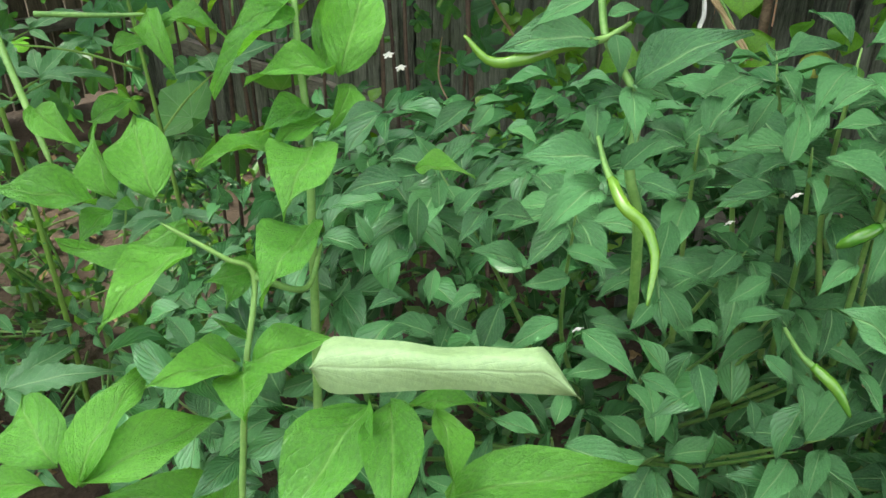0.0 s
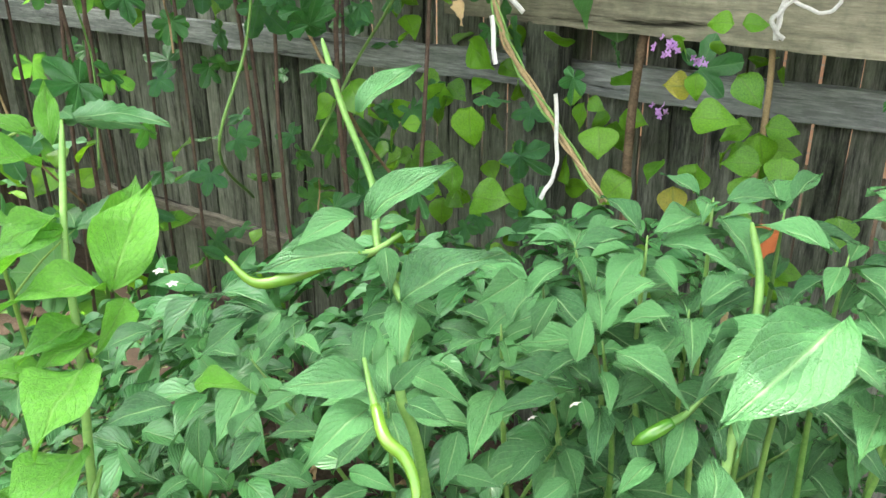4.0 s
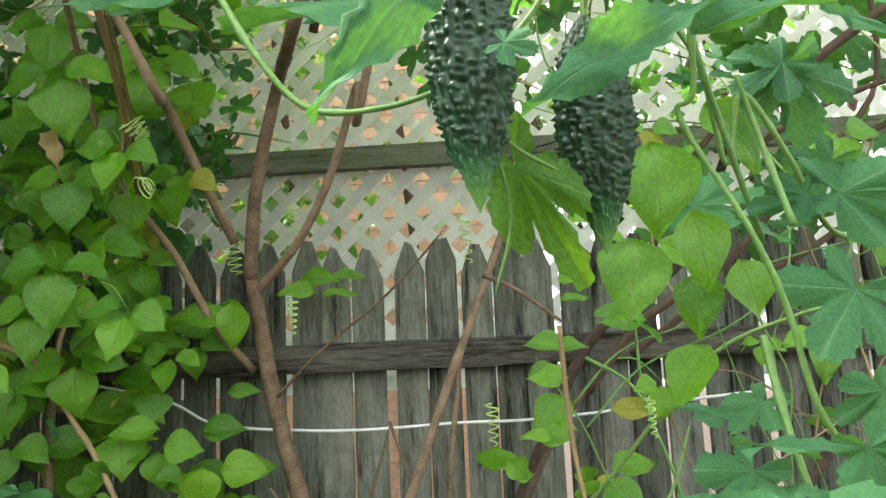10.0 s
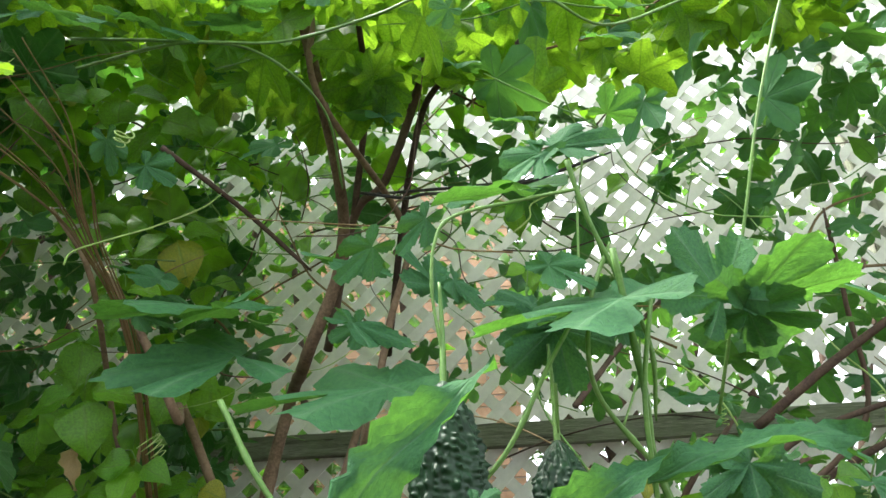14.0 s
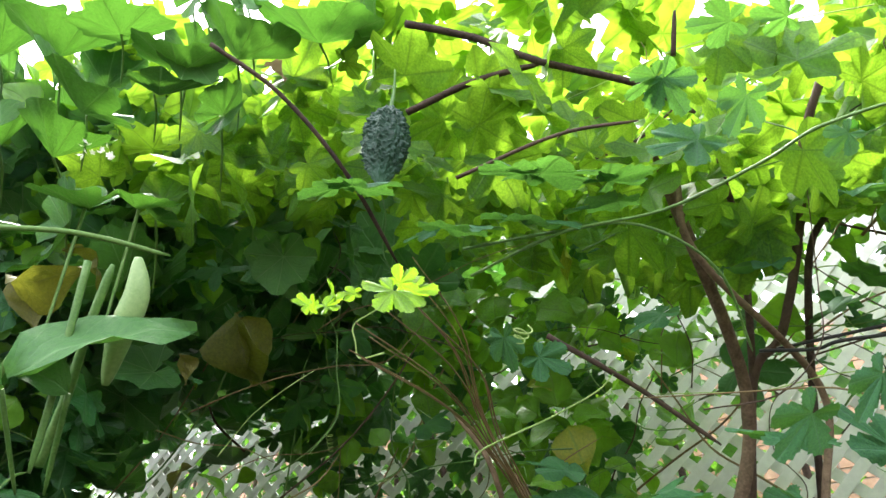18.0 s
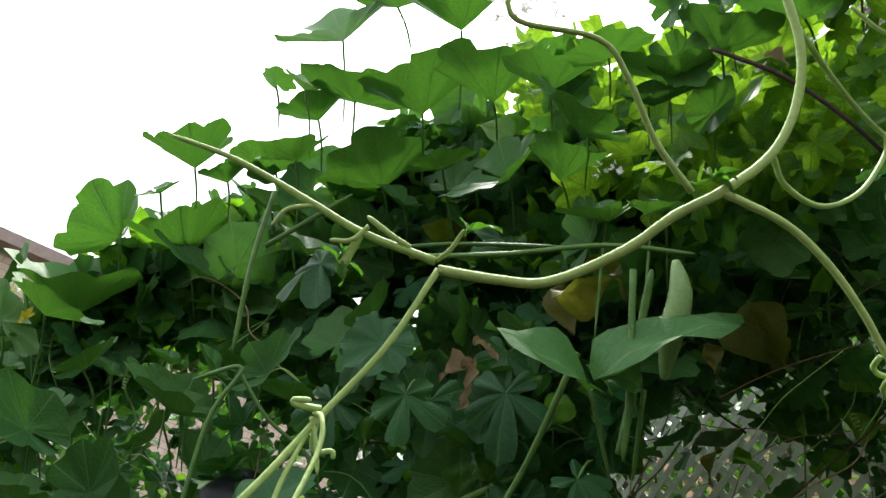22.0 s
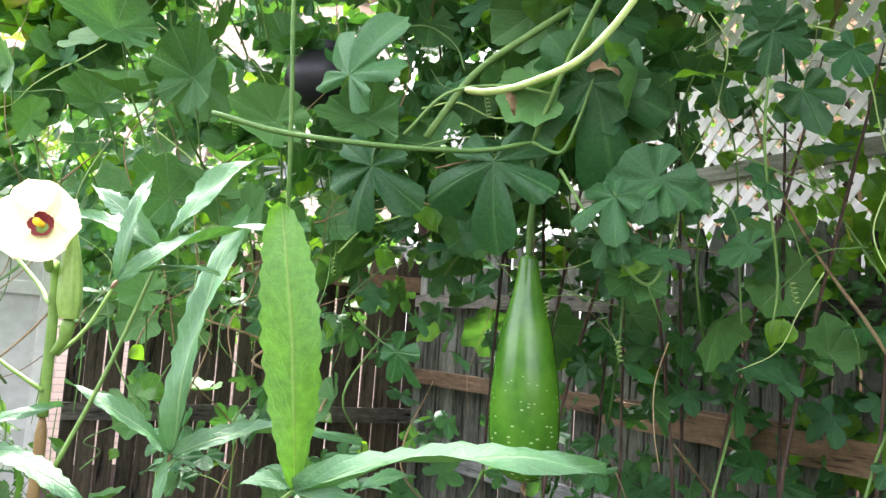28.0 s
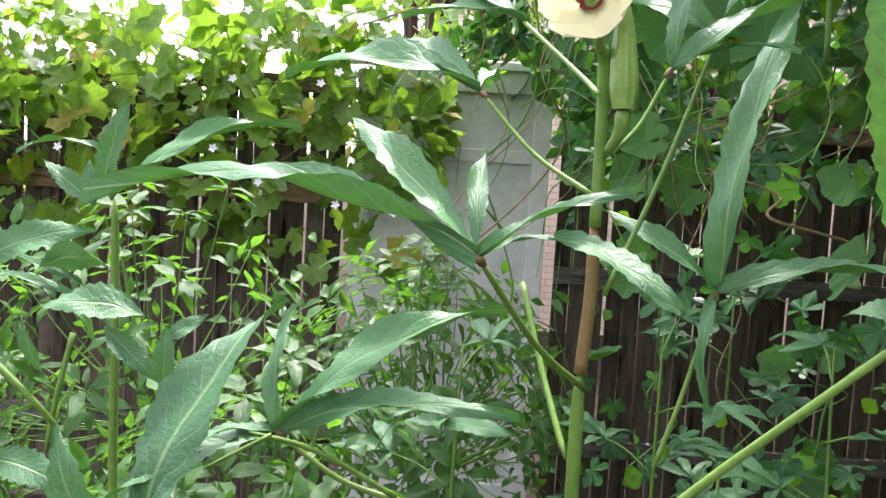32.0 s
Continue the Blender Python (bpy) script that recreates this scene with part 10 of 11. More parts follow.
line = curve_points([(-0.077, 0.984, 2.589), (-0.067, 1.008, 2.541), (-0.077, 1.043, 2.489), (-0.085, 1.092, 2.435)], 8)
rad = np.array([0.004 + 0.016 * math.sin(math.pi * min(1, (i / (len(line) - 1)) * 0.98 + 0.01)) ** 0.7 for i in range(len(line))])
v, t = tube_arrays(line, rad, 10, 0.02, 4)
put("pod", mesh_from("pod", v, t), plain_material("pale_pod_skin", (0.2, 0.34, 0.12), (0.34, 0.48, 0.2), 30, 0.45, 0.4, 0.2, 0.002), bean_pod)

# near runner with tendrils
M_NEARVINE = plain_material("hairy_pale_stem", (0.24, 0.38, 0.09), (0.4, 0.54, 0.17), 90.0, 0.6, 0.3, 0.5, 0.002)
nearvine = thing("gourd_runner", (-0.056, 0.088, 2.008), "pale hairy gourd runner with curling tendrils close by", "vine", "gourd vines")
for pts, r, e in (
        ([(-0.144, 0.092, 1.976), (-0.124, 0.096, 1.976), (-0.107, 0.098, 1.978), (-0.084, 0.095, 1.990), (-0.069, 0.090, 2.001), (-0.055, 0.087, 2.009), (-0.040, 0.087, 2.025), (-0.032, 0.084, 2.045), (-0.031, 0.078, 2.067), (-0.038, 0.070, 2.093)], 0.0023, 0.9),
        ([(-0.064, 0.084, 2.006), (-0.076, 0.071, 2.016), (-0.085, 0.058, 2.030), (-0.095, 0.049, 2.039), (-0.121, 0.044, 2.043), (-0.125, 0.037, 2.052)], 0.0015, 0.8),
        ([(-0.055, 0.087, 2.009), (-0.035, 0.096, 2.004), (-0.021, 0.105, 1.995), (-0.010, 0.115, 1.984), (-0.002, 0.124, 1.974), (0.009, 0.135, 1.962), (0.025, 0.154, 1.945)], 0.0018, 0.8)):
    r *= 0.76
    tube("stem", pts, r, r * e, M_NEARVINE, nearvine, "", 8, 8, 0.04)
for pts, r, e in (
        ([(-0.145, 0.090, 1.978), (-0.171, 0.084, 1.984), (-0.194, 0.079, 1.994), (-0.222, 0.072, 2.005), (-0.251, 0.068, 2.013)], 0.002, 0.6),
        ([(-0.154, 0.087, 1.981), (-0.161, 0.084, 1.984), (-0.169, 0.080, 1.988)], 0.0013, 1.0), ([(-0.145, 0.090, 1.978), (-0.140, 0.088, 1.982), (-0.136, 0.085, 1.988)], 0.0012, 0.8),
        ([(-0.171, 0.084, 1.984), (-0.174, 0.086, 1.978), (-0.177, 0.088, 1.972)], 0.0016, 1.6), ([(-0.169, 0.083, 1.986), (-0.174, 0.083, 1.980), (-0.181, 0.082, 1.979)], 0.0012, 0.9),
        ([(-0.189, 0.080, 1.992), (-0.199, 0.079, 1.989), (-0.204, 0.081, 1.983)], 0.0011, 0.8)):
    r *= 0.76
    tube("stem", pts, r, r * e, M_NEARVINE, nearvine, "", 8, 8, 0.04)
for pts, r, e in (
        ([(-0.144, 0.092, 1.976), (-0.155, 0.093, 1.947), (-0.170, 0.092, 1.920), (-0.178, 0.080, 1.892), (-0.188, 0.064, 1.861), (-0.183, 0.067, 1.838), (-0.181, 0.071, 1.832), (-0.175, 0.075, 1.812), (-0.180, 0.078, 1.784), (-0.198, 0.078, 1.758), (-0.216, 0.075, 1.747), (-0.229, 0.072, 1.743), (-0.237, 0.070, 1.743)], 0.0016, 0.95),
        ([(-0.172, 0.092, 1.921), (-0.165, 0.083, 1.916), (-0.161, 0.078, 1.904), (-0.158, 0.062, 1.873), (-0.150, 0.051, 1.841)], 0.0011, 0.9),
        ([(-0.172, 0.091, 1.916), (-0.172, 0.083, 1.889), (-0.164, 0.079, 1.867), (-0.155, 0.078, 1.850)], 0.0011, 0.9),
        ([(-0.172, 0.091, 1.919), (-0.168, 0.091, 1.910), (-0.165, 0.091, 1.902)], 0.0012, 0.7)):
    r *= 0.76
    tube("stem", pts, r, r * e, M_NEARVINE, nearvine, "", 8, 8, 0.04)
for pts, r in (
        ([(-0.032, 0.076, 2.074), (-0.016, 0.099, 2.070), (0.003, 0.127, 2.074), (0.018, 0.135, 2.067), (0.017, 0.139, 2.062), (0.009, 0.140, 2.057)], 0.0012),
        ([(-0.039, 0.088, 2.025), (-0.034, 0.099, 2.022), (-0.021, 0.112, 2.024), (-0.005, 0.127, 2.043), (0.006, 0.133, 2.066), (0.006, 0.128, 2.073)], 0.0011),
        ([(-0.012, 0.087, 2.097), (0.000, 0.094, 2.091), (0.015, 0.099, 2.089), (0.010, 0.105, 2.078), (0.019, 0.107, 2.078)], 0.0009),
        ([(0.015, 0.141, 2.047), (0.019, 0.144, 2.045), (0.009, 0.146, 2.039), (0.010, 0.151, 2.032), (0.019, 0.152, 2.033), (0.019, 0.150, 2.036), (0.015, 0.149, 2.036)], 0.001),
        ([(-0.170, 0.091, 1.922), (-0.176, 0.087, 1.921), (-0.177, 0.086, 1.922), (-0.172, 0.087, 1.923)], 0.0012)):
    tube("tendril", pts, r, r * 0.8, M_TENDRIL, nearvine, "", 8, 6)
for pts, r in (
        ([(-0.171, 0.092, 1.920), (-0.170, 0.094, 1.910), (-0.165, 0.096, 1.911), (-0.164, 0.097, 1.909)], 0.001),):
    tube("tendril", pts, r, r * 0.8, M_TENDRIL, nearvine, "", 8, 6)
tube("tendril", coil((0.011, 0.140, 2.057), (0.1, 0, -1), 0.013, 3.2, 0.007, 0.006), 0.001, 0.0009, M_TENDRIL, nearvine, "", 2, 6)
tube("tendril", coil((-0.004, 0.124, 1.974), (0.25, 0, -1), 0.02, 2.6, 0.006, 0.005), 0.001, 0.001, M_TENDRIL, nearvine, "", 2, 6)
for _ in range(26):
    small_flower(nearvine, Vector((-0.125, 0.037, 2.052)) + rand_dir(rng) * 0.0105, rand_dir(rng, (0, -0.8, 0.4)), 0.0026, M_WHITEPETAL, 5)
lf(nearvine, "bell", (-0.136, 0.086, 1.987), (-0.124, 0.087, 1.991), (0, -0.6, 0.7), 0.9)
lf(nearvine, "bell", (-0.135, 0.086, 1.987), (-0.137, 0.082, 1.991), (0, -0.6, 0.7), 0.9)
for _ in range(9):
    a = Vector((-0.177, 0.087, 1.973))
    lf(nearvine, "bell", a, a + rand_dir(rng) * 0.009, rand_dir(rng, (0, -0.8, 0.4)), 0.6, "bud_leaf")
    a = Vector((-0.058, 0.083, 2.011))
    lf(nearvine, "bell", a, a + rand_dir(rng, (0, 0, 0.6)) * 0.009, rand_dir(rng, (0, -0.8, 0.4)), 0.35, "bud_leaf")

# hanging pots seen dark in the leaves
jug = thing("black_pot", (-0.992, 1.514, 2.188), "round black plastic pot caught in the vines", "pot")
bmj = bmesh.new()
bmesh.ops.create_uvsphere(bmj, u_segments=24, v_segments=14, radius=0.1)
for v in bmj.verts:
    v.co.z *= 0.8
    v.co.x *= 1.0 + 0.06 * math.cos(4 * math.atan2(v.co.y, v.co.x))
part("body", bmj, M_BLACK, jug, "", Matrix.Translation((-1.1, 1.76, 2.3)), True)
bmj = bmesh.new()
bmesh.ops.create_cone(bmj, cap_ends=True, segments=20, radius1=0.05, radius2=0.056, depth=0.03)
part("rim", bmj, M_BLACK, jug, "", Matrix.Translation(Vector((-1.1, 1.76, 2.3)) + Vector((0, 0, 0.075))), True)
under = []
for _ in range(120):
    p = Vector((rng.uniform(-0.7, 0.4), rng.uniform(2.1, 2.4), rng.uniform(1.25, 1.92)))
    if p.x + p.y < 2.7:
        under.append(leaf_pose(p, p + rand_dir(rng, (0, -0.2, -0.7)), rand_dir(rng, (0, -0.9, 0.1)), 1.0, rng.uniform(0.06, 0.11)))
scatter("foliage", "luffa", under, hedge)


# ---- bottle gourd ----
def gourd_skin():
    m, n, l, b = nodes_of("bottle_gourd_rind", 0.24, 0.5)
    tex = n.new("ShaderNodeTexCoord")
    vor = n.new("ShaderNodeTexVoronoi")
    mp = n.new("ShaderNodeMapping")
    mp.inputs["Scale"].default_value = (1, 1, 2.2)
    l.new(tex.outputs["Object"], mp.inputs[0])
    l.new(mp.outputs[0], vor.inputs["Vector"])
    vor.inputs["Scale"].default_value = 42.0
    sp = n.new("ShaderNodeSeparateXYZ")
    l.new(tex.outputs["Generated"], sp.inputs[0])
    low = math_node(n, l, "SUBTRACT", 0.85, sp.outputs[2], True)
    size = math_node(n, l, "MULTIPLY", low, 0.36)
    dots = math_node(n, l, "MULTIPLY", math_node(n, l, "SUBTRACT", size, vor.outputs["Distance"], True), 9.0, True)
    nz = noise_node(n, l, tex.outputs["Object"], 12.0, 4.0)
    base = ramp_node(n, l, nz, [(0.3, (0.03, 0.125, 0.008)), (0.7, (0.075, 0.22, 0.015))])
    l.new(mix_node(n, l, math_node(n, l, "MULTIPLY", dots, 0.7), base, (0.4, 0.55, 0.25)), b.inputs["Base Color"])
    l.new(bump_node(n, l, nz, 0.08, 0.003), b.inputs["Normal"])
    return m


gourd = thing("bottle_gourd", (-0.494, 1.606, 1.842), "long bright green bottle gourd with pale specks hanging on its stalk", "bottle gourd")
gt, gb = Vector((-0.490, 1.585, 1.842)), Vector((-0.481, 1.627, 1.351))
prof = ((0.0, 0.006), (0.012, 0.019), (0.06, 0.023), (0.14, 0.03), (0.24, 0.043), (0.34, 0.055), (0.46, 0.066), (0.6, 0.074), (0.74, 0.077), (0.85, 0.073), (0.93, 0.058), (0.98, 0.034), (1.0, 0.004))
gp = curve_points([(a, b, 0) for a, b in prof], 4)
verts, tris = [], []
NA = 36
for a, r, _ in gp:
    for k in range(NA):
        an = 2 * math.pi * k / NA
        c = gt + (gb - gt) * float(a)
        rr = r * (1 + 0.012 * math.cos(5 * an + 1))
        verts.append((c.x + rr * math.cos(an), c.y + rr * math.sin(an), c.z))
for i in range(len(gp) - 1):
    for k in range(NA):
        a, b = i * NA + k, i * NA + (k + 1) % NA
        tris += [(a, a + NA, b + NA), (a, b + NA, b)]
put("body", mesh_from("body", np.array(verts), np.array(tris)), gourd_skin(), gourd)
tube("stalk", [(-0.494, 1.566, 2.072), (-0.487, 1.576, 1.979), (-0.490, 1.581, 1.906), (-0.490, 1.586, 1.836)], 0.006, 0.009, M_STEM, gourd)
lf(gourd, "dry", gb, gb + Vector((0.01, -0.01, -0.03)), (0, -1, 0.2), 1.0, "blossom_end", "shrivelled brown blossom end")


# ---- okra plants ----
def petal_arrays(seed):
    return blade(1.05, 0.62, 0.55, 0.0, -0.25, 0.05, 8, 0, seed)


def okra_leaf(parent, node, tips, foot, d_face=(0, -0.5, 0.85), w=1.0, r=0.0032):
    """A hand-shaped leaf: narrow lobes that part at the node, on a long stalk from foot."""
    for t in tips:
        t = Vector(t)
        lf(parent, "okra", node, t, d_face, w, "leaf")
    if foot is not None:
        a, b = Vector(foot), Vector(node)
        tube("leaf_stalk", [a, a * 0.5 + b * 0.5 + Vector((0, 0, -0.012)), b], r, r * 0.75, M_OKRASTEM, parent, "", 6, 7)
        k = put("joint", mesh_from("joint", *tube_arrays(np.linspace(b - (b - a).normalized() * 0.012, b, 4), [r * 0.8, r * 1.1, r * 1.2, r * 0.6], 7)), M_REDSTEM, parent)


okra = thing("okra_plant", (-0.770, 0.540, 0.907), "tall okra plant with cream flower, green pod and hand-shaped leaves", "okra plant", "okra plants")
tube("stem", [(-0.767, 0.546, 0.671), (-0.799, 0.547, 1.113), (-0.805, 0.545, 1.290), (-0.805, 0.544, 1.409)], 0.0072, 0.0064, M_OKRASTEM, okra, "", 6, 10, 0.03)
tube("stem", [(-0.805, 0.544, 1.408), (-0.803, 0.548, 1.484), (-0.803, 0.547, 1.546)], 0.0064, 0.0058, M_OKRARED, okra, "reddish stretch of stem", 6, 10, 0.03)
tube("stem", [(-0.803, 0.547, 1.545), (-0.804, 0.547, 1.624), (-0.807, 0.546, 1.700), (-0.781, 0.507, 1.699), (-0.784, 0.504, 1.722)], 0.0058, 0.0045, M_OKRASTEM, okra, "", 6, 10, 0.03)
# flower
fc, ff = Vector((-0.784, 0.490, 1.742)), Vector((0.35, -0.88, 0.1)).normalized()
s1 = ff.orthogonal().normalized()
s2 = ff.cross(s1)
corolla = thing("okra_flower", fc, "cream-yellow okra flower with a maroon throat", "flower")
for k in range(5):
    a = 2 * math.pi * k / 5 + 0.5
    d = s1 * math.cos(a) + s2 * math.sin(a) + ff * 0.62
    me = mesh_from("petal", *petal_arrays(k))
    put("petal", me, M_PETAL, corolla, leaf_pose(fc - ff * 0.012, fc + d, ff + (s1 * math.cos(a) + s2 * math.sin(a)) * -0.5, 0.95, 0.05))
    me = mesh_from("throat", *petal_arrays(k))
    put("throat", me, M_MAROON, corolla, leaf_pose(fc - ff * 0.0105, fc + d + ff * 0.06, ff + (s1 * math.cos(a) + s2 * math.sin(a)) * -0.5, 0.8, 0.016))
tube("stamen", [fc - ff * 0.01, fc + ff * 0.004, fc + ff * 0.012], 0.003, 0.0045, M_YELLOWPETAL, corolla, "yellow stamen column", 4, 8)
tube("calyx", [fc - ff * 0.03 + Vector((0, 0, -0.012)), fc - ff * 0.016 - Vector((0, 0, 0.004)), fc - ff * 0.008], 0.004, 0.012, M_OKRASTEM, corolla, "", 4, 8)
# pod
pt, pb = Vector((-0.769, 0.519, 1.748)), Vector((-0.765, 0.524, 1.649))
podt = thing("okra_pod", pb, "ribbed green okra pod standing upright on the stem", "okra pod")
verts, tris = [], []
for i in range(25):
    v = i / 24
    r = 0.0115 * (1 - v ** 2.6) ** 0.8 * (0.75 + 0.25 * min(1, v * 6)) + 0.0004
    c = pb + (pt - pb) * v
    for k in range(40):
        an = 2 * math.pi * k / 40
        rr = r * (1 + 0.06 * math.cos(8 * an))
        verts.append((c.x + rr * math.cos(an), c.y + rr * math.sin(an), c.z))
for i in range(24):
    for k in range(40):
        a, b = i * 40 + k, i * 40 + (k + 1) % 40
        tris += [(a, b, b + 40), (a, b + 40, a + 40)]
put("body", mesh_from("body", np.array(verts), np.array(tris)), M_POD, podt)
tube("stalk", [(-0.779, 0.524, 1.613), (-0.767, 0.524, 1.630), (-0.765, 0.524, 1.650)], 0.004, 0.0085, M_OKRASTEM, podt, "", 5, 8)
lf(okra, "okra_long", (-0.550, 0.633, 1.487), (-0.607, 0.640, 1.800), (0.2, -0.9, 0.25), 1.0, "leaf", "bright green serrated leaf")
okra_leaf(okra, (-0.550, 0.633, 1.487), ((-0.234, 0.696, 1.542), (-0.310, 0.631, 1.393)), None, (0.1, -0.35, 0.9), 0.85)
lf(okra, "okra", (-0.550, 0.633, 1.487), (-0.588, 0.585, 1.500), (0, -0.6, 0.8), 2.2)
okra_leaf(okra, (-0.821, 0.814, 1.473), ((-0.816, 0.901, 1.844), (-0.814, 0.781, 1.338)), (-0.852, 0.762, 1.264), (-0.1, -0.95, 0.3), 0.72)
okra_leaf(okra, (-0.821, 0.814, 1.473), ((-0.959, 0.762, 1.568), (-0.611, 0.983, 1.506)), None, (0, -0.5, 0.85), 0.8)
okra_leaf(okra, (-0.744, 0.335, 1.527), ((-1.000, 0.165, 1.583),), (-0.798, 0.543, 1.395), (-0.1, 0.1, 0.95), 0.36)
okra_leaf(okra, (-0.744, 0.335, 1.528), ((-0.915, 0.340, 1.640), (-0.797, 0.385, 1.616), (-0.662, 0.405, 1.583)), None, (0.1, -0.5, 0.85), 0.66)
lf(okra, "okra", (-0.702, 0.365, 1.545), (-0.607, 0.382, 1.509), (0.2, -0.4, 0.85), 1.3)
lf(okra, "okra", (-0.743, 0.337, 1.528), (-0.694, 0.373, 1.547), (0.1, -0.4, 0.9), 1.0)
okra_leaf(okra, (-0.993, 0.336, 1.338), ((-1.035, 0.369, 1.453), (-0.813, 0.468, 1.385), (-0.884, 0.501, 1.488)), (-0.896, 0.418, 1.282), (0, -0.6, 0.8), 0.85)
okra_leaf(okra, (-0.993, 0.336, 1.338), ((-1.010, 0.184, 1.300), (-1.008, 0.255, 1.343)), None, (0, -0.6, 0.8), 1.2)
okra_leaf(okra, (-0.759, 0.662, 1.737), ((-0.693, 0.762, 1.898), (-0.878, 0.663, 1.821), (-0.878, 0.595, 1.778)), (-0.793, 0.555, 1.483), (-0.1, -0.7, 0.6), 0.9, 0.0028)
okra_leaf(okra, (-0.764, 0.592, 1.694), ((-0.598, 0.707, 1.787), (-0.671, 0.642, 1.720), (-0.775, 0.636, 1.834)), (-0.784, 0.535, 1.611), (0, -0.45, 0.9), 0.8, 0.0024)
okra_leaf(okra, (-0.939, 0.524, 1.672), ((-1.172, 0.435, 1.716), (-1.093, 0.546, 1.751), (-0.995, 0.602, 1.713)), (-0.797, 0.536, 1.573), (0, -0.5, 0.85), 0.85, 0.0026)
lf(okra, "okra", (-0.926, 0.570, 1.747), (-1.020, 0.544, 1.791), (0, -0.3, 0.9), 0.9)
lf(okra, "okra", (-0.926, 0.570, 1.750), (-1.065, 0.520, 1.763), (0, -0.3, 0.9), 0.7)
tube("leaf_stalk", [(-0.927, 0.569, 1.747), (-0.836, 0.553, 1.685), (-0.791, 0.523, 1.663)], 0.0022, 0.0028, M_OKRASTEM, okra)
tube("leaf_stalk", [(-0.935, 0.603, 1.475), (-0.879, 0.580, 1.389), (-0.819, 0.549, 1.323)], 0.003, 0.0035, M_OKRASTEM, okra)
tube("leaf_stalk", [(-0.787, 0.548, 1.205), (-0.745, 0.573, 1.268), (-0.699, 0.598, 1.326), (-0.64, 0.61, 1.39), (-0.55, 0.633, 1.487)], 0.0052, 0.0036, M_OKRASTEM, okra)

# further okra and sunflower-like plants to the side
okra2 = thing("okra_plant", (-1.206, 0.290, 0.600), "okra plant with long pointed leaves and pale bud", "okra plant", "okra plants")
tube("stem", [(-1.262, 0.313, 0.686), (-1.263, 0.294, 1.182), (-1.251, 0.286, 1.383), (-1.246, 0.279, 1.540)], 0.006, 0.004, M_OKRASTEM, okra2)
lf(okra2, "okra", (-1.106, 0.115, 1.488), (-1.045, 0.182, 1.522), (0.64, -0.61, 0.47), 1.70)
lf(okra2, "okra", (-0.957, 0.192, 1.460), (-1.004, 0.123, 1.469), (0.47, -0.46, 0.76), 1.80)
lf(okra2, "okra", (-0.943, 0.204, 1.446), (-0.922, 0.224, 1.467), (0.51, -0.69, 0.51), 2.20)
lf(okra2, "okra", (-0.873, 0.146, 1.305), (-0.894, 0.253, 1.496), (0.17, -0.83, 0.53), 1.25)
lf(okra2, "okra", (-0.876, 0.143, 1.302), (-0.900, 0.107, 1.402), (0.50, -0.69, 0.52), 1.60)
lf(okra2, "okra", (-0.876, 0.231, 1.379), (-0.887, 0.138, 1.353), (0.24, -0.13, 0.96), 1.30)
lf(okra2, "okra", (-0.836, 0.127, 1.320), (-0.630, 0.238, 1.384), (0.33, -0.37, 0.87), 0.55)
lf(okra2, "okra", (-0.844, 0.119, 1.310), (-0.917, 0.066, 1.297), (0.12, -0.12, 0.99), 1.20)
lf(okra2, "okra", (-0.995, 0.095, 1.355), (-0.935, 0.131, 1.342), (0.49, -0.61, 0.62), 1.90)
lf(okra2, "okra", (-1.068, 0.149, 1.487), (-1.007, 0.187, 1.499), (-0.48, 0.68, 0.55), 1.90)
lf(okra2, "okra", (-1.158, 0.235, 1.544), (-1.126, 0.242, 1.641), (0.57, -0.51, 0.65), 1.50)
lf(okra2, "okra", (-1.156, 0.238, 1.544), (-1.103, 0.402, 1.656), (0.20, -0.38, 0.90), 0.55)
lf(okra2, "okra", (-1.166, 0.227, 1.537), (-1.211, 0.193, 1.578), (0.61, -0.58, 0.53), 1.40)
lf(okra2, "okra", (-1.145, 0.220, 1.536), (-1.149, 0.214, 1.579), (0.42, -0.64, 0.64), 2.00)
lf(okra2, "okra", (-0.981, 0.170, 1.450), (-0.939, 0.198, 1.411), (0.57, -0.64, 0.52), 1.40)
lf(okra2, "okra", (-0.943, 0.201, 1.410), (-0.936, 0.197, 1.454), (0.60, -0.79, 0.07), 2.30)
lf(okra2, "okra", (-1.130, 0.119, 1.472), (-1.045, 0.169, 1.475), (0.18, -0.44, 0.88), 0.70)
lf(okra2, "okra", (-1.193, 0.131, 1.484), (-1.091, 0.191, 1.473), (0.31, -0.31, 0.90), 0.50)
lf(okra2, "okra", (-1.376, 0.314, 1.594), (-1.449, 0.234, 1.601), (0.09, -0.27, 0.96), 0.60)
lf(okra2, "okra", (-1.107, 0.134, 1.403), (-1.116, 0.106, 1.425), (0.47, -0.43, 0.77), 2.00)
lf(okra2, "okra", (-0.680, 0.266, 1.316), (-0.634, 0.296, 1.379), (0.64, -0.49, 0.60), 1.10)
lf(okra2, "okra", (-1.190, 0.191, 1.368), (-1.188, 0.165, 1.425), (0.35, -0.72, 0.60), 1.20)
for pts, r in (([(-1.214, 0.149, 1.384), (-1.180, 0.181, 1.343), (-1.178, 0.208, 1.306)], 0.006), ([(-1.211, 0.227, 1.401), (-1.207, 0.211, 1.339), (-1.209, 0.202, 1.281)], 0.005), ([(-1.104, 0.114, 1.331), (-1.060, 0.159, 1.316)], 0.005), ([(-0.903, 0.411, 1.287), (-0.941, 0.347, 1.331), (-0.966, 0.292, 1.351)], 0.0045), ([(-0.936, 0.296, 1.356), (-0.972, 0.254, 1.324)], 0.003)):
    tube("stem", pts, r * 0.62, r * 0.5, M_OKRASTEM, okra2, "", 6, 7)

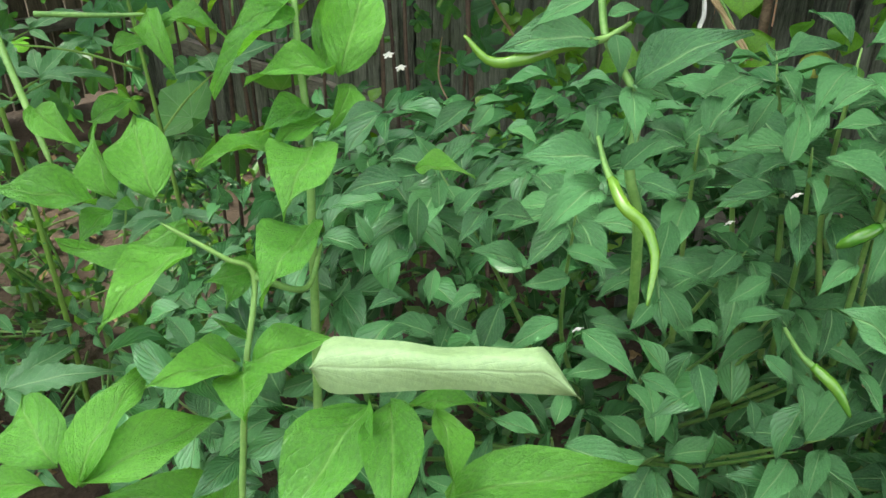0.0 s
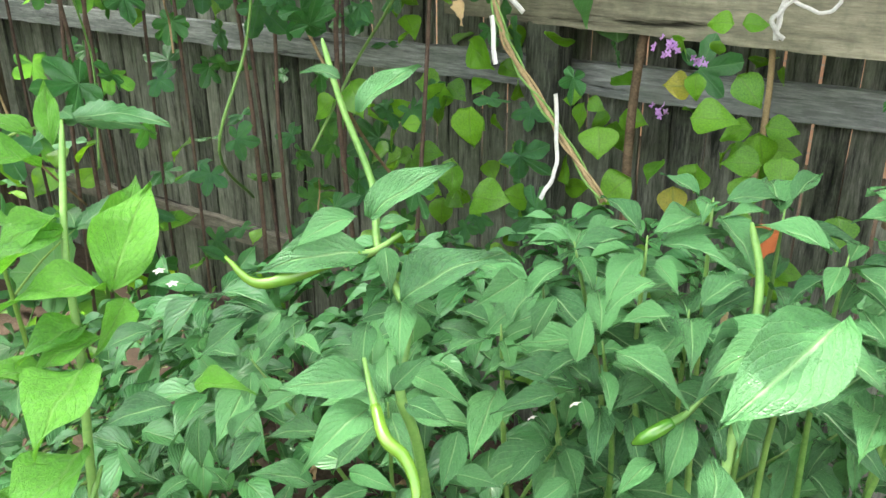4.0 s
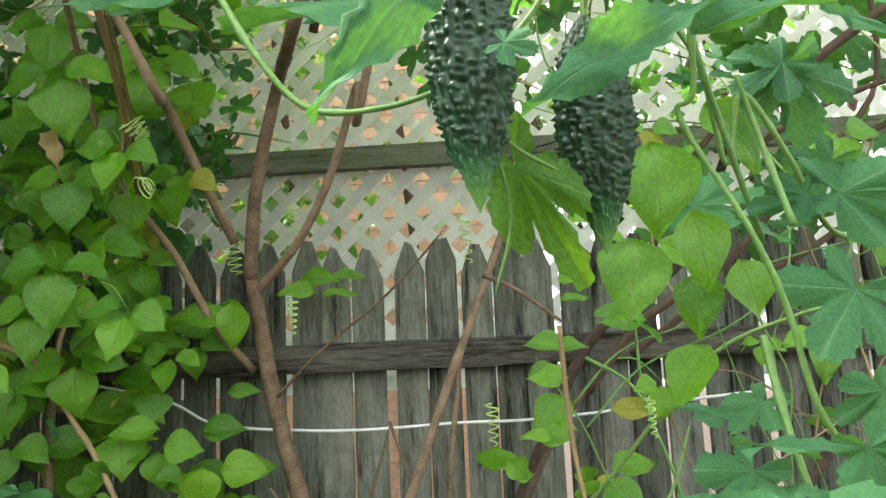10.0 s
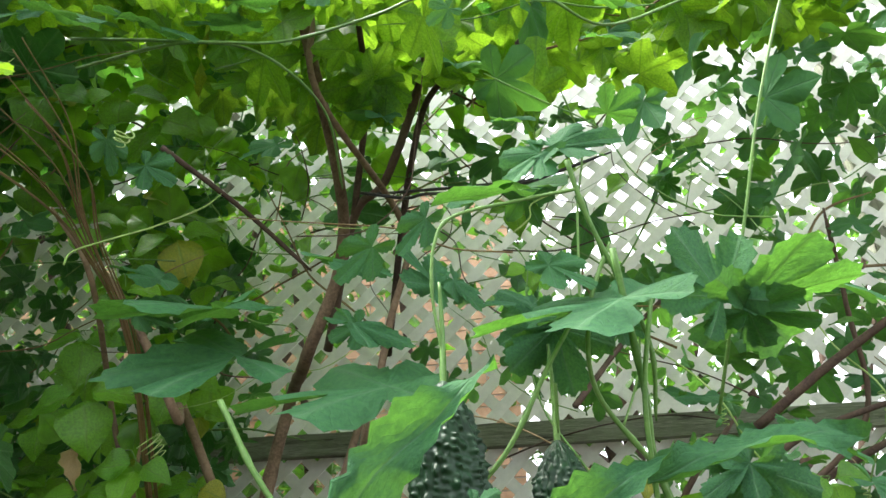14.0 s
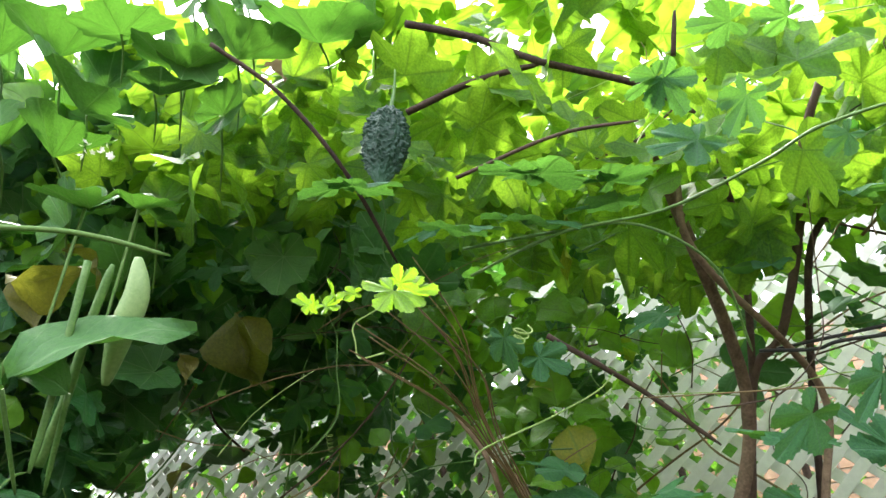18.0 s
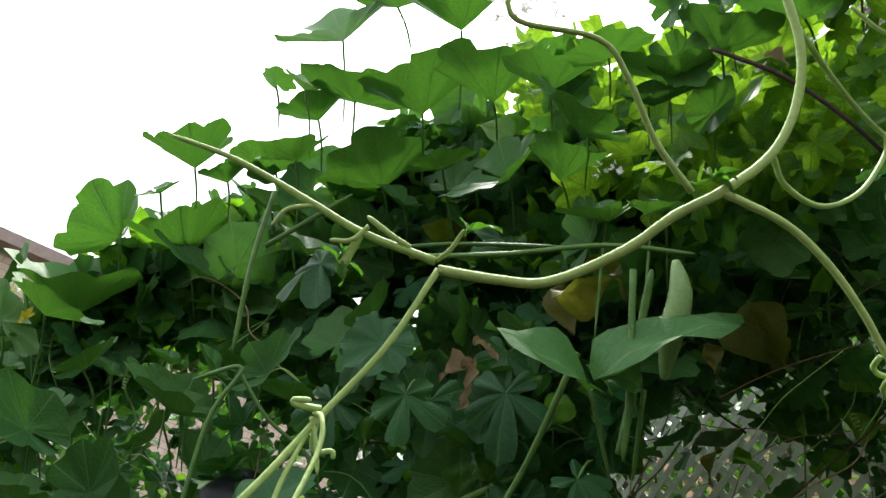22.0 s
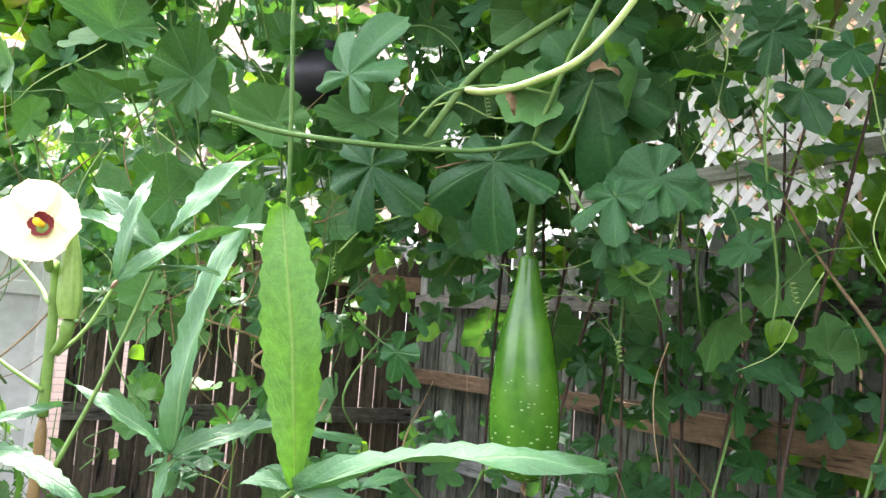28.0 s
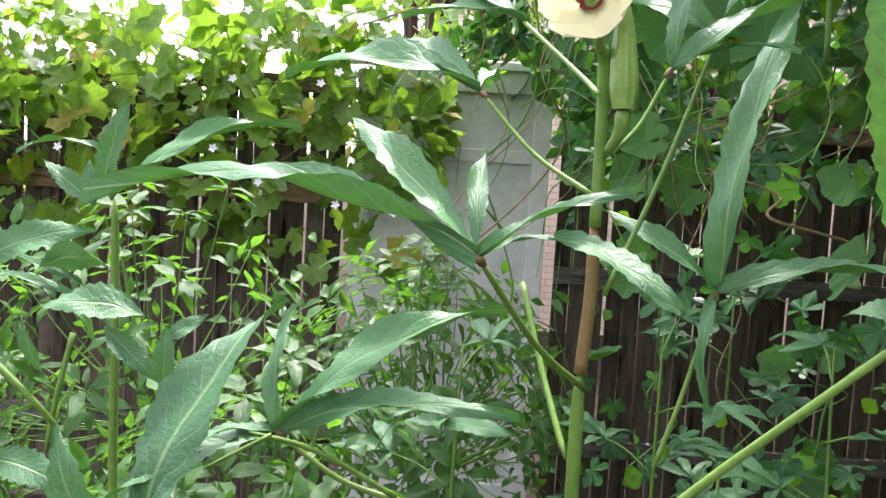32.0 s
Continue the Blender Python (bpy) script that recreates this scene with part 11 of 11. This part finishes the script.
# okra and peppers further back
rng = random.Random(91)


def young_okra(base, height, leaves, seed):
    rng = random.Random(seed)
    base = Vector(base)
    p = thing("okra_plant", base, "young okra plant with narrow hand-shaped leaves", "okra plant", "okra plants")
    top = base + Vector((rng.uniform(-0.05, 0.05), rng.uniform(-0.05, 0.05), height))
    tube("stem", [base, (base + top) / 2 + Vector((0.02, 0, 0)), top], 0.007, 0.003, M_OKRASTEM, p)
    for k in range(leaves):
        t = 0.3 + 0.7 * (k + 0.5) / leaves
        a = k * 2.4 + rng.uniform(-0.3, 0.3)
        foot = base + (top - base) * t
        out = Vector((math.cos(a), math.sin(a), 0.35)).normalized()
        node = foot + out * rng.uniform(0.12, 0.22)
        tube("leaf_stalk", [foot, (foot + node) / 2 + Vector((0, 0, 0.01)), node], 0.0026, 0.002, M_OKRASTEM, p, "", 4, 5)
        side = out.cross(Vector((0, 0, 1))).normalized()
        for q, ln in ((0, 0.16), (0.8, 0.14), (-0.8, 0.14), (1.7, 0.09), (-1.7, 0.09)):
            d = out * math.cos(q) + side * math.sin(q) + Vector((0, 0, rng.uniform(-0.4, 0.25)))
            lf(p, "okra", node, node + d.normalized() * ln * rng.uniform(0.8, 1.2), Vector((0, -0.4, 1)) + rand_dir(rng) * 0.3, rng.uniform(1.0, 1.5))
    return p


for i, (b, h, k) in enumerate((((-0.75, 1.35, 0), 1.35, 7), ((-1.0, 1.65, 0), 1.3, 7), ((-0.5, 1.4, 0), 1.15, 6), ((-1.35, 1.5, 0), 1.3, 7), ((-1.6, 1.1, 0), 1.25, 7), ((-0.95, 1.05, 0), 1.2, 6), ((-1.55, 2.2, 0), 1.35, 6))):
    young_okra(b, h, k, 100 + i)
for i, (c, r) in enumerate((((-2.05, 1.45, 0.8), (0.5, 0.4, 0.7)), ((-2.6, 0.95, 0.9), (0.5, 0.5, 0.7)), ((-2.4, 1.9, 0.75), (0.45, 0.4, 0.65)), ((-1.75, 0.75, 0.7), (0.4, 0.4, 0.6)), ((-2.7, 0.2, 0.95), (0.45, 0.5, 0.65)))):
    chili_bush((c[0], c[1], 0), c, r, 62, 0.085, 60 + i, "bushy pepper plant with light green leaves beside the gate", 60, "bush", (0.8, -0.5, 0.4))
# lobed low leaves under the gourd
low = thing("ground_vine", (-0.3, 1.9, 0), "low bitter melon vine leaves along the fence foot", "vine", "bitter melon vines")
mats = []
for _ in range(210):
    p = Vector((rng.uniform(-1.4, 0.75), 0, rng.uniform(0.5, 1.75)))
    p.y = rng.uniform(1.85, 2.3) - max(0, p.x) * 0.7
    mats.append(leaf_pose(p, p + rand_dir(rng, (0, -0.2, -0.7)), rand_dir(rng, (0, -0.9, 0.6)), 1.0, rng.uniform(0.05, 0.1)))
scatter("foliage", "bitter", mats[:120], low)
scatter("foliage", "bean", mats[120:150], low)
scatter("foliage", "luffa", mats[150:], low)

# yellow-green vine over the side fence
fv = thing("fence_vine", SIDE @ Vector((-2.0, 3.9, 0)), "sunlit yellow-green vine with small white flowers draped over the fence", "vine")
mats = []
for _ in range(900):
    s, z = rng.uniform(-3.6, -0.4), 2.0 + rng.gauss(0.05, 0.22)
    if rng.random() < 0.25:
        z = rng.uniform(1.2, 1.9)
    p = SIDE @ Vector((s, rng.uniform(3.55, 3.95), z))
    mats.append(leaf_pose(p, p + rand_dir(rng, (0, 0, -0.5)), rand_dir(rng, (0.6, -0.6, 0.7)), 1.0, rng.uniform(0.06, 0.13)))
for m in mats[:200]:
    put("leaf", rng.choice(LEAF_MESH["fall"]), M_FALLVINE, fv, m)
scatter("foliage", "fall", mats[200:], fv)
for k in range(40):
    s = rng.uniform(-3.5, -0.3)
    pts = [SIDE @ Vector((s + rng.uniform(-0.2, 0.2) * i, rng.uniform(3.6, 3.9), 2.3 - 0.22 * i + rng.uniform(-0.1, 0.1))) for i in range(4)]
    tube("stem", pts, 0.003, 0.002, M_DRYVINE if k % 2 else M_STEM, fv, "", 5, 5)
for k in range(24):
    small_flower(fv, SIDE @ Vector((rng.uniform(-3.4, -0.6), 3.5, rng.uniform(1.4, 2.3))), (0.6, -0.6, 0.3), 0.022, M_WHITEPETAL, 5)


# ---- beyond the fences ----
def brick_house(name, frame_m, x0, x1, y, h, depth, label, roof=True, face=None):
    ho = thing(name, frame_m @ Vector(((x0 + x1) / 2, y, 0)), label, "house")
    w = x1 - x0
    part("wall", box(w, depth, h, 0.0, (w / 2, depth / 2, h / 2)), M_MORTAR, ho, "", frame_m @ pose(x0, y, 0))
    bl, bh, j = 0.21, 0.065, 0.01
    bm_verts, bm_tris, off = [], [], 0
    row = 0
    z = 0.0
    unit, tri = None, None
    rng = random.Random(8)
    while z < h - bh:
        x = -(row % 2) * bl / 2
        while x < w - 0.02:
            a, b = max(x, 0), min(x + bl, w)
            d = -0.006 - rng.uniform(0, 0.003)
            c = [(a, d, z), (b, d, z), (b, d, z + bh), (a, d, z + bh), (a, 0, z), (b, 0, z), (b, 0, z + bh), (a, 0, z + bh)]
            bm_verts += c
            q = [(0, 1, 2), (0, 2, 3), (0, 4, 5), (0, 5, 1), (3, 2, 6), (3, 6, 7), (0, 3, 7), (0, 7, 4), (1, 5, 6), (1, 6, 2)]
            bm_tris += [(i + off, jx + off, k + off) for i, jx, k in q]
            off += 8
            x += bl + j
        z += bh + j
        row += 1
    ob = put("bricks", mesh_from("bricks", np.array(bm_verts), np.array(bm_tris), None, False), face or M_BRICK, ho, frame_m @ pose(x0, y, 0))
    tagged(ob, "", "", "", "stuff")
    if roof:
        bm = bmesh.new()
        e = 0.25
        vs = [bm.verts.new(c) for c in ((-e, -e, h), (w + e, -e, h), (w + e, depth + e, h), (-e, depth + e, h), (-e, depth / 2, h + 1.5), (w + e, depth / 2, h + 1.5),
                                        (-e, -e, h + 0.14), (w + e, -e, h + 0.14), (w + e, depth + e, h + 0.14), (-e, depth + e, h + 0.14))]
        for f in ((0, 1, 7, 6), (1, 2, 8, 5, 7), (2, 3, 9, 8), (3, 0, 6, 4, 9), (6, 7, 5, 4), (8, 9, 4, 5), (3, 2, 1, 0)):
            bm.faces.new([vs[i] for i in f])
        bmesh.ops.recalc_face_normals(bm, faces=bm.faces[:])
        part("roof", bm, M_ROOF, ho, "", frame_m @ pose(x0, y, 0))
    return ho


brick_house("brick_outbuilding", BACK, -6.5, 0.3, 5.2, 5.0, 2.0, "orange brick neighbouring building seen through the lattice", False)
brick_house("brick_house", SIDE, -0.85, 4.2, 9.5, 5.75, 6.0, "pale peach brick house with a low roof behind the garden", True, M_PEACH)


def tree(name, base, height, spread, count, seed, kind="bush", label=""):
    """A trunk with limbs and a ragged crown of separate leaves."""
    rng = random.Random(seed)
    base = Vector(base)
    t = thing(name, base, label, "tree", "trees behind the fence")
    mid = base + Vector((rng.uniform(-0.2, 0.2), rng.uniform(-0.2, 0.2), height * 0.5))
    tube("trunk", [base, (base + mid) / 2 + Vector((0.05, 0, 0)), mid, mid + Vector((0, 0, height * 0.35))], 0.12, 0.04, M_DARKBARK, t, "", 6, 8, 0.08)
    poses = []
    for k in range(12):
        a = k * 2.4
        tip = mid + Vector((math.cos(a) * spread * rng.uniform(0.6, 1), math.sin(a) * spread * rng.uniform(0.6, 1), height * rng.uniform(-0.05, 0.45)))
        st = base + (mid - base) * rng.uniform(0.6, 1.0)
        tube("limb", [st, (st + tip) / 2 + Vector((0, 0, 0.12)), tip], 0.045, 0.012, M_DARKBARK, t, "", 5, 6, 0.08)
        for _ in range(count // 12):
            p = tip + rand_dir(rng) * rng.uniform(0.05, spread * 0.55)
            poses.append(leaf_pose(p, p + rand_dir(rng, (0, 0, -0.6)), rand_dir(rng, (0, 0, 0.8)), 1.0, rng.uniform(0.08, 0.17)))
    scatter("crown", kind, poses, t)
    return t


for i, (u, n, h, sp) in enumerate(((-3.6, 4.2, 4.6, 1.3), (-1.4, 4.0, 5.0, 1.0), (0.9, 5.4, 5.6, 1.0), (2.1, 4.8, 4.8, 1.1))):
    tree("tree", back(u, n, 0), h, sp, 1300, 300 + i, "bush", "leafy garden tree glowing in the light behind the lattice")
# dense growth behind the lattice
rng = random.Random(9)
behind = thing("shrubbery", back(-2.2, 3.8, 0), "dense dark green shrubbery standing behind the lattice", "shrub")
mats = []
for _ in range(2600):
    u = rng.uniform(-4.6, 0.2)
    p = back(u, rng.uniform(3.1, 4.4), 0)
    p.z = 2.2 + 3.4 * rng.random() ** 0.8
    if u > -1.6 and p.z < 3.6 and rng.random() < 0.85:
        continue
    if u < -1.6 and p.z < 3.3 and rng.random() < 0.55:
        continue
    mats.append(leaf_pose(p, p + rand_dir(rng, (0, 0, -0.5)), rand_dir(rng, (-0.3, -0.3, 0.7)), 1.3, rng.uniform(0.12, 0.24)))
scatter("foliage", "bush", mats, behind)
for k in range(9):
    u = -4.4 + 0.52 * k
    tube("trunk", [back(u, 3.7, 0), back(u + 0.1, 3.75, 2.0), back(u - 0.1, 3.7, 4.2)], 0.03, 0.015, M_DARKBARK, behind, "", 5, 7, 0.1)
SHAPES["willow"] = (M_FALLVINE, [blade(0.22, 0.4, 1.0, 0.1, 0.25, 0.05, 4, 0, q) for q in range(3)])
for i, (s, m, h, sp, kind) in enumerate(((-4.6, 5.6, 2.5, 1.1, "bush"), (-2.8, 5.4, 2.5, 1.1, "willow"), (-0.8, 5.5, 4.2, 0.8, "willow"), (0.9, 5.9, 3.4, 0.8, "bush"), (2.6, 5.6, 4.0, 1.1, "bush"))):
    tree("tree", SIDE @ Vector((s, m, 0)), h, sp, 1500, 320 + i, kind, "light green tree with drooping leaves behind the side fence")
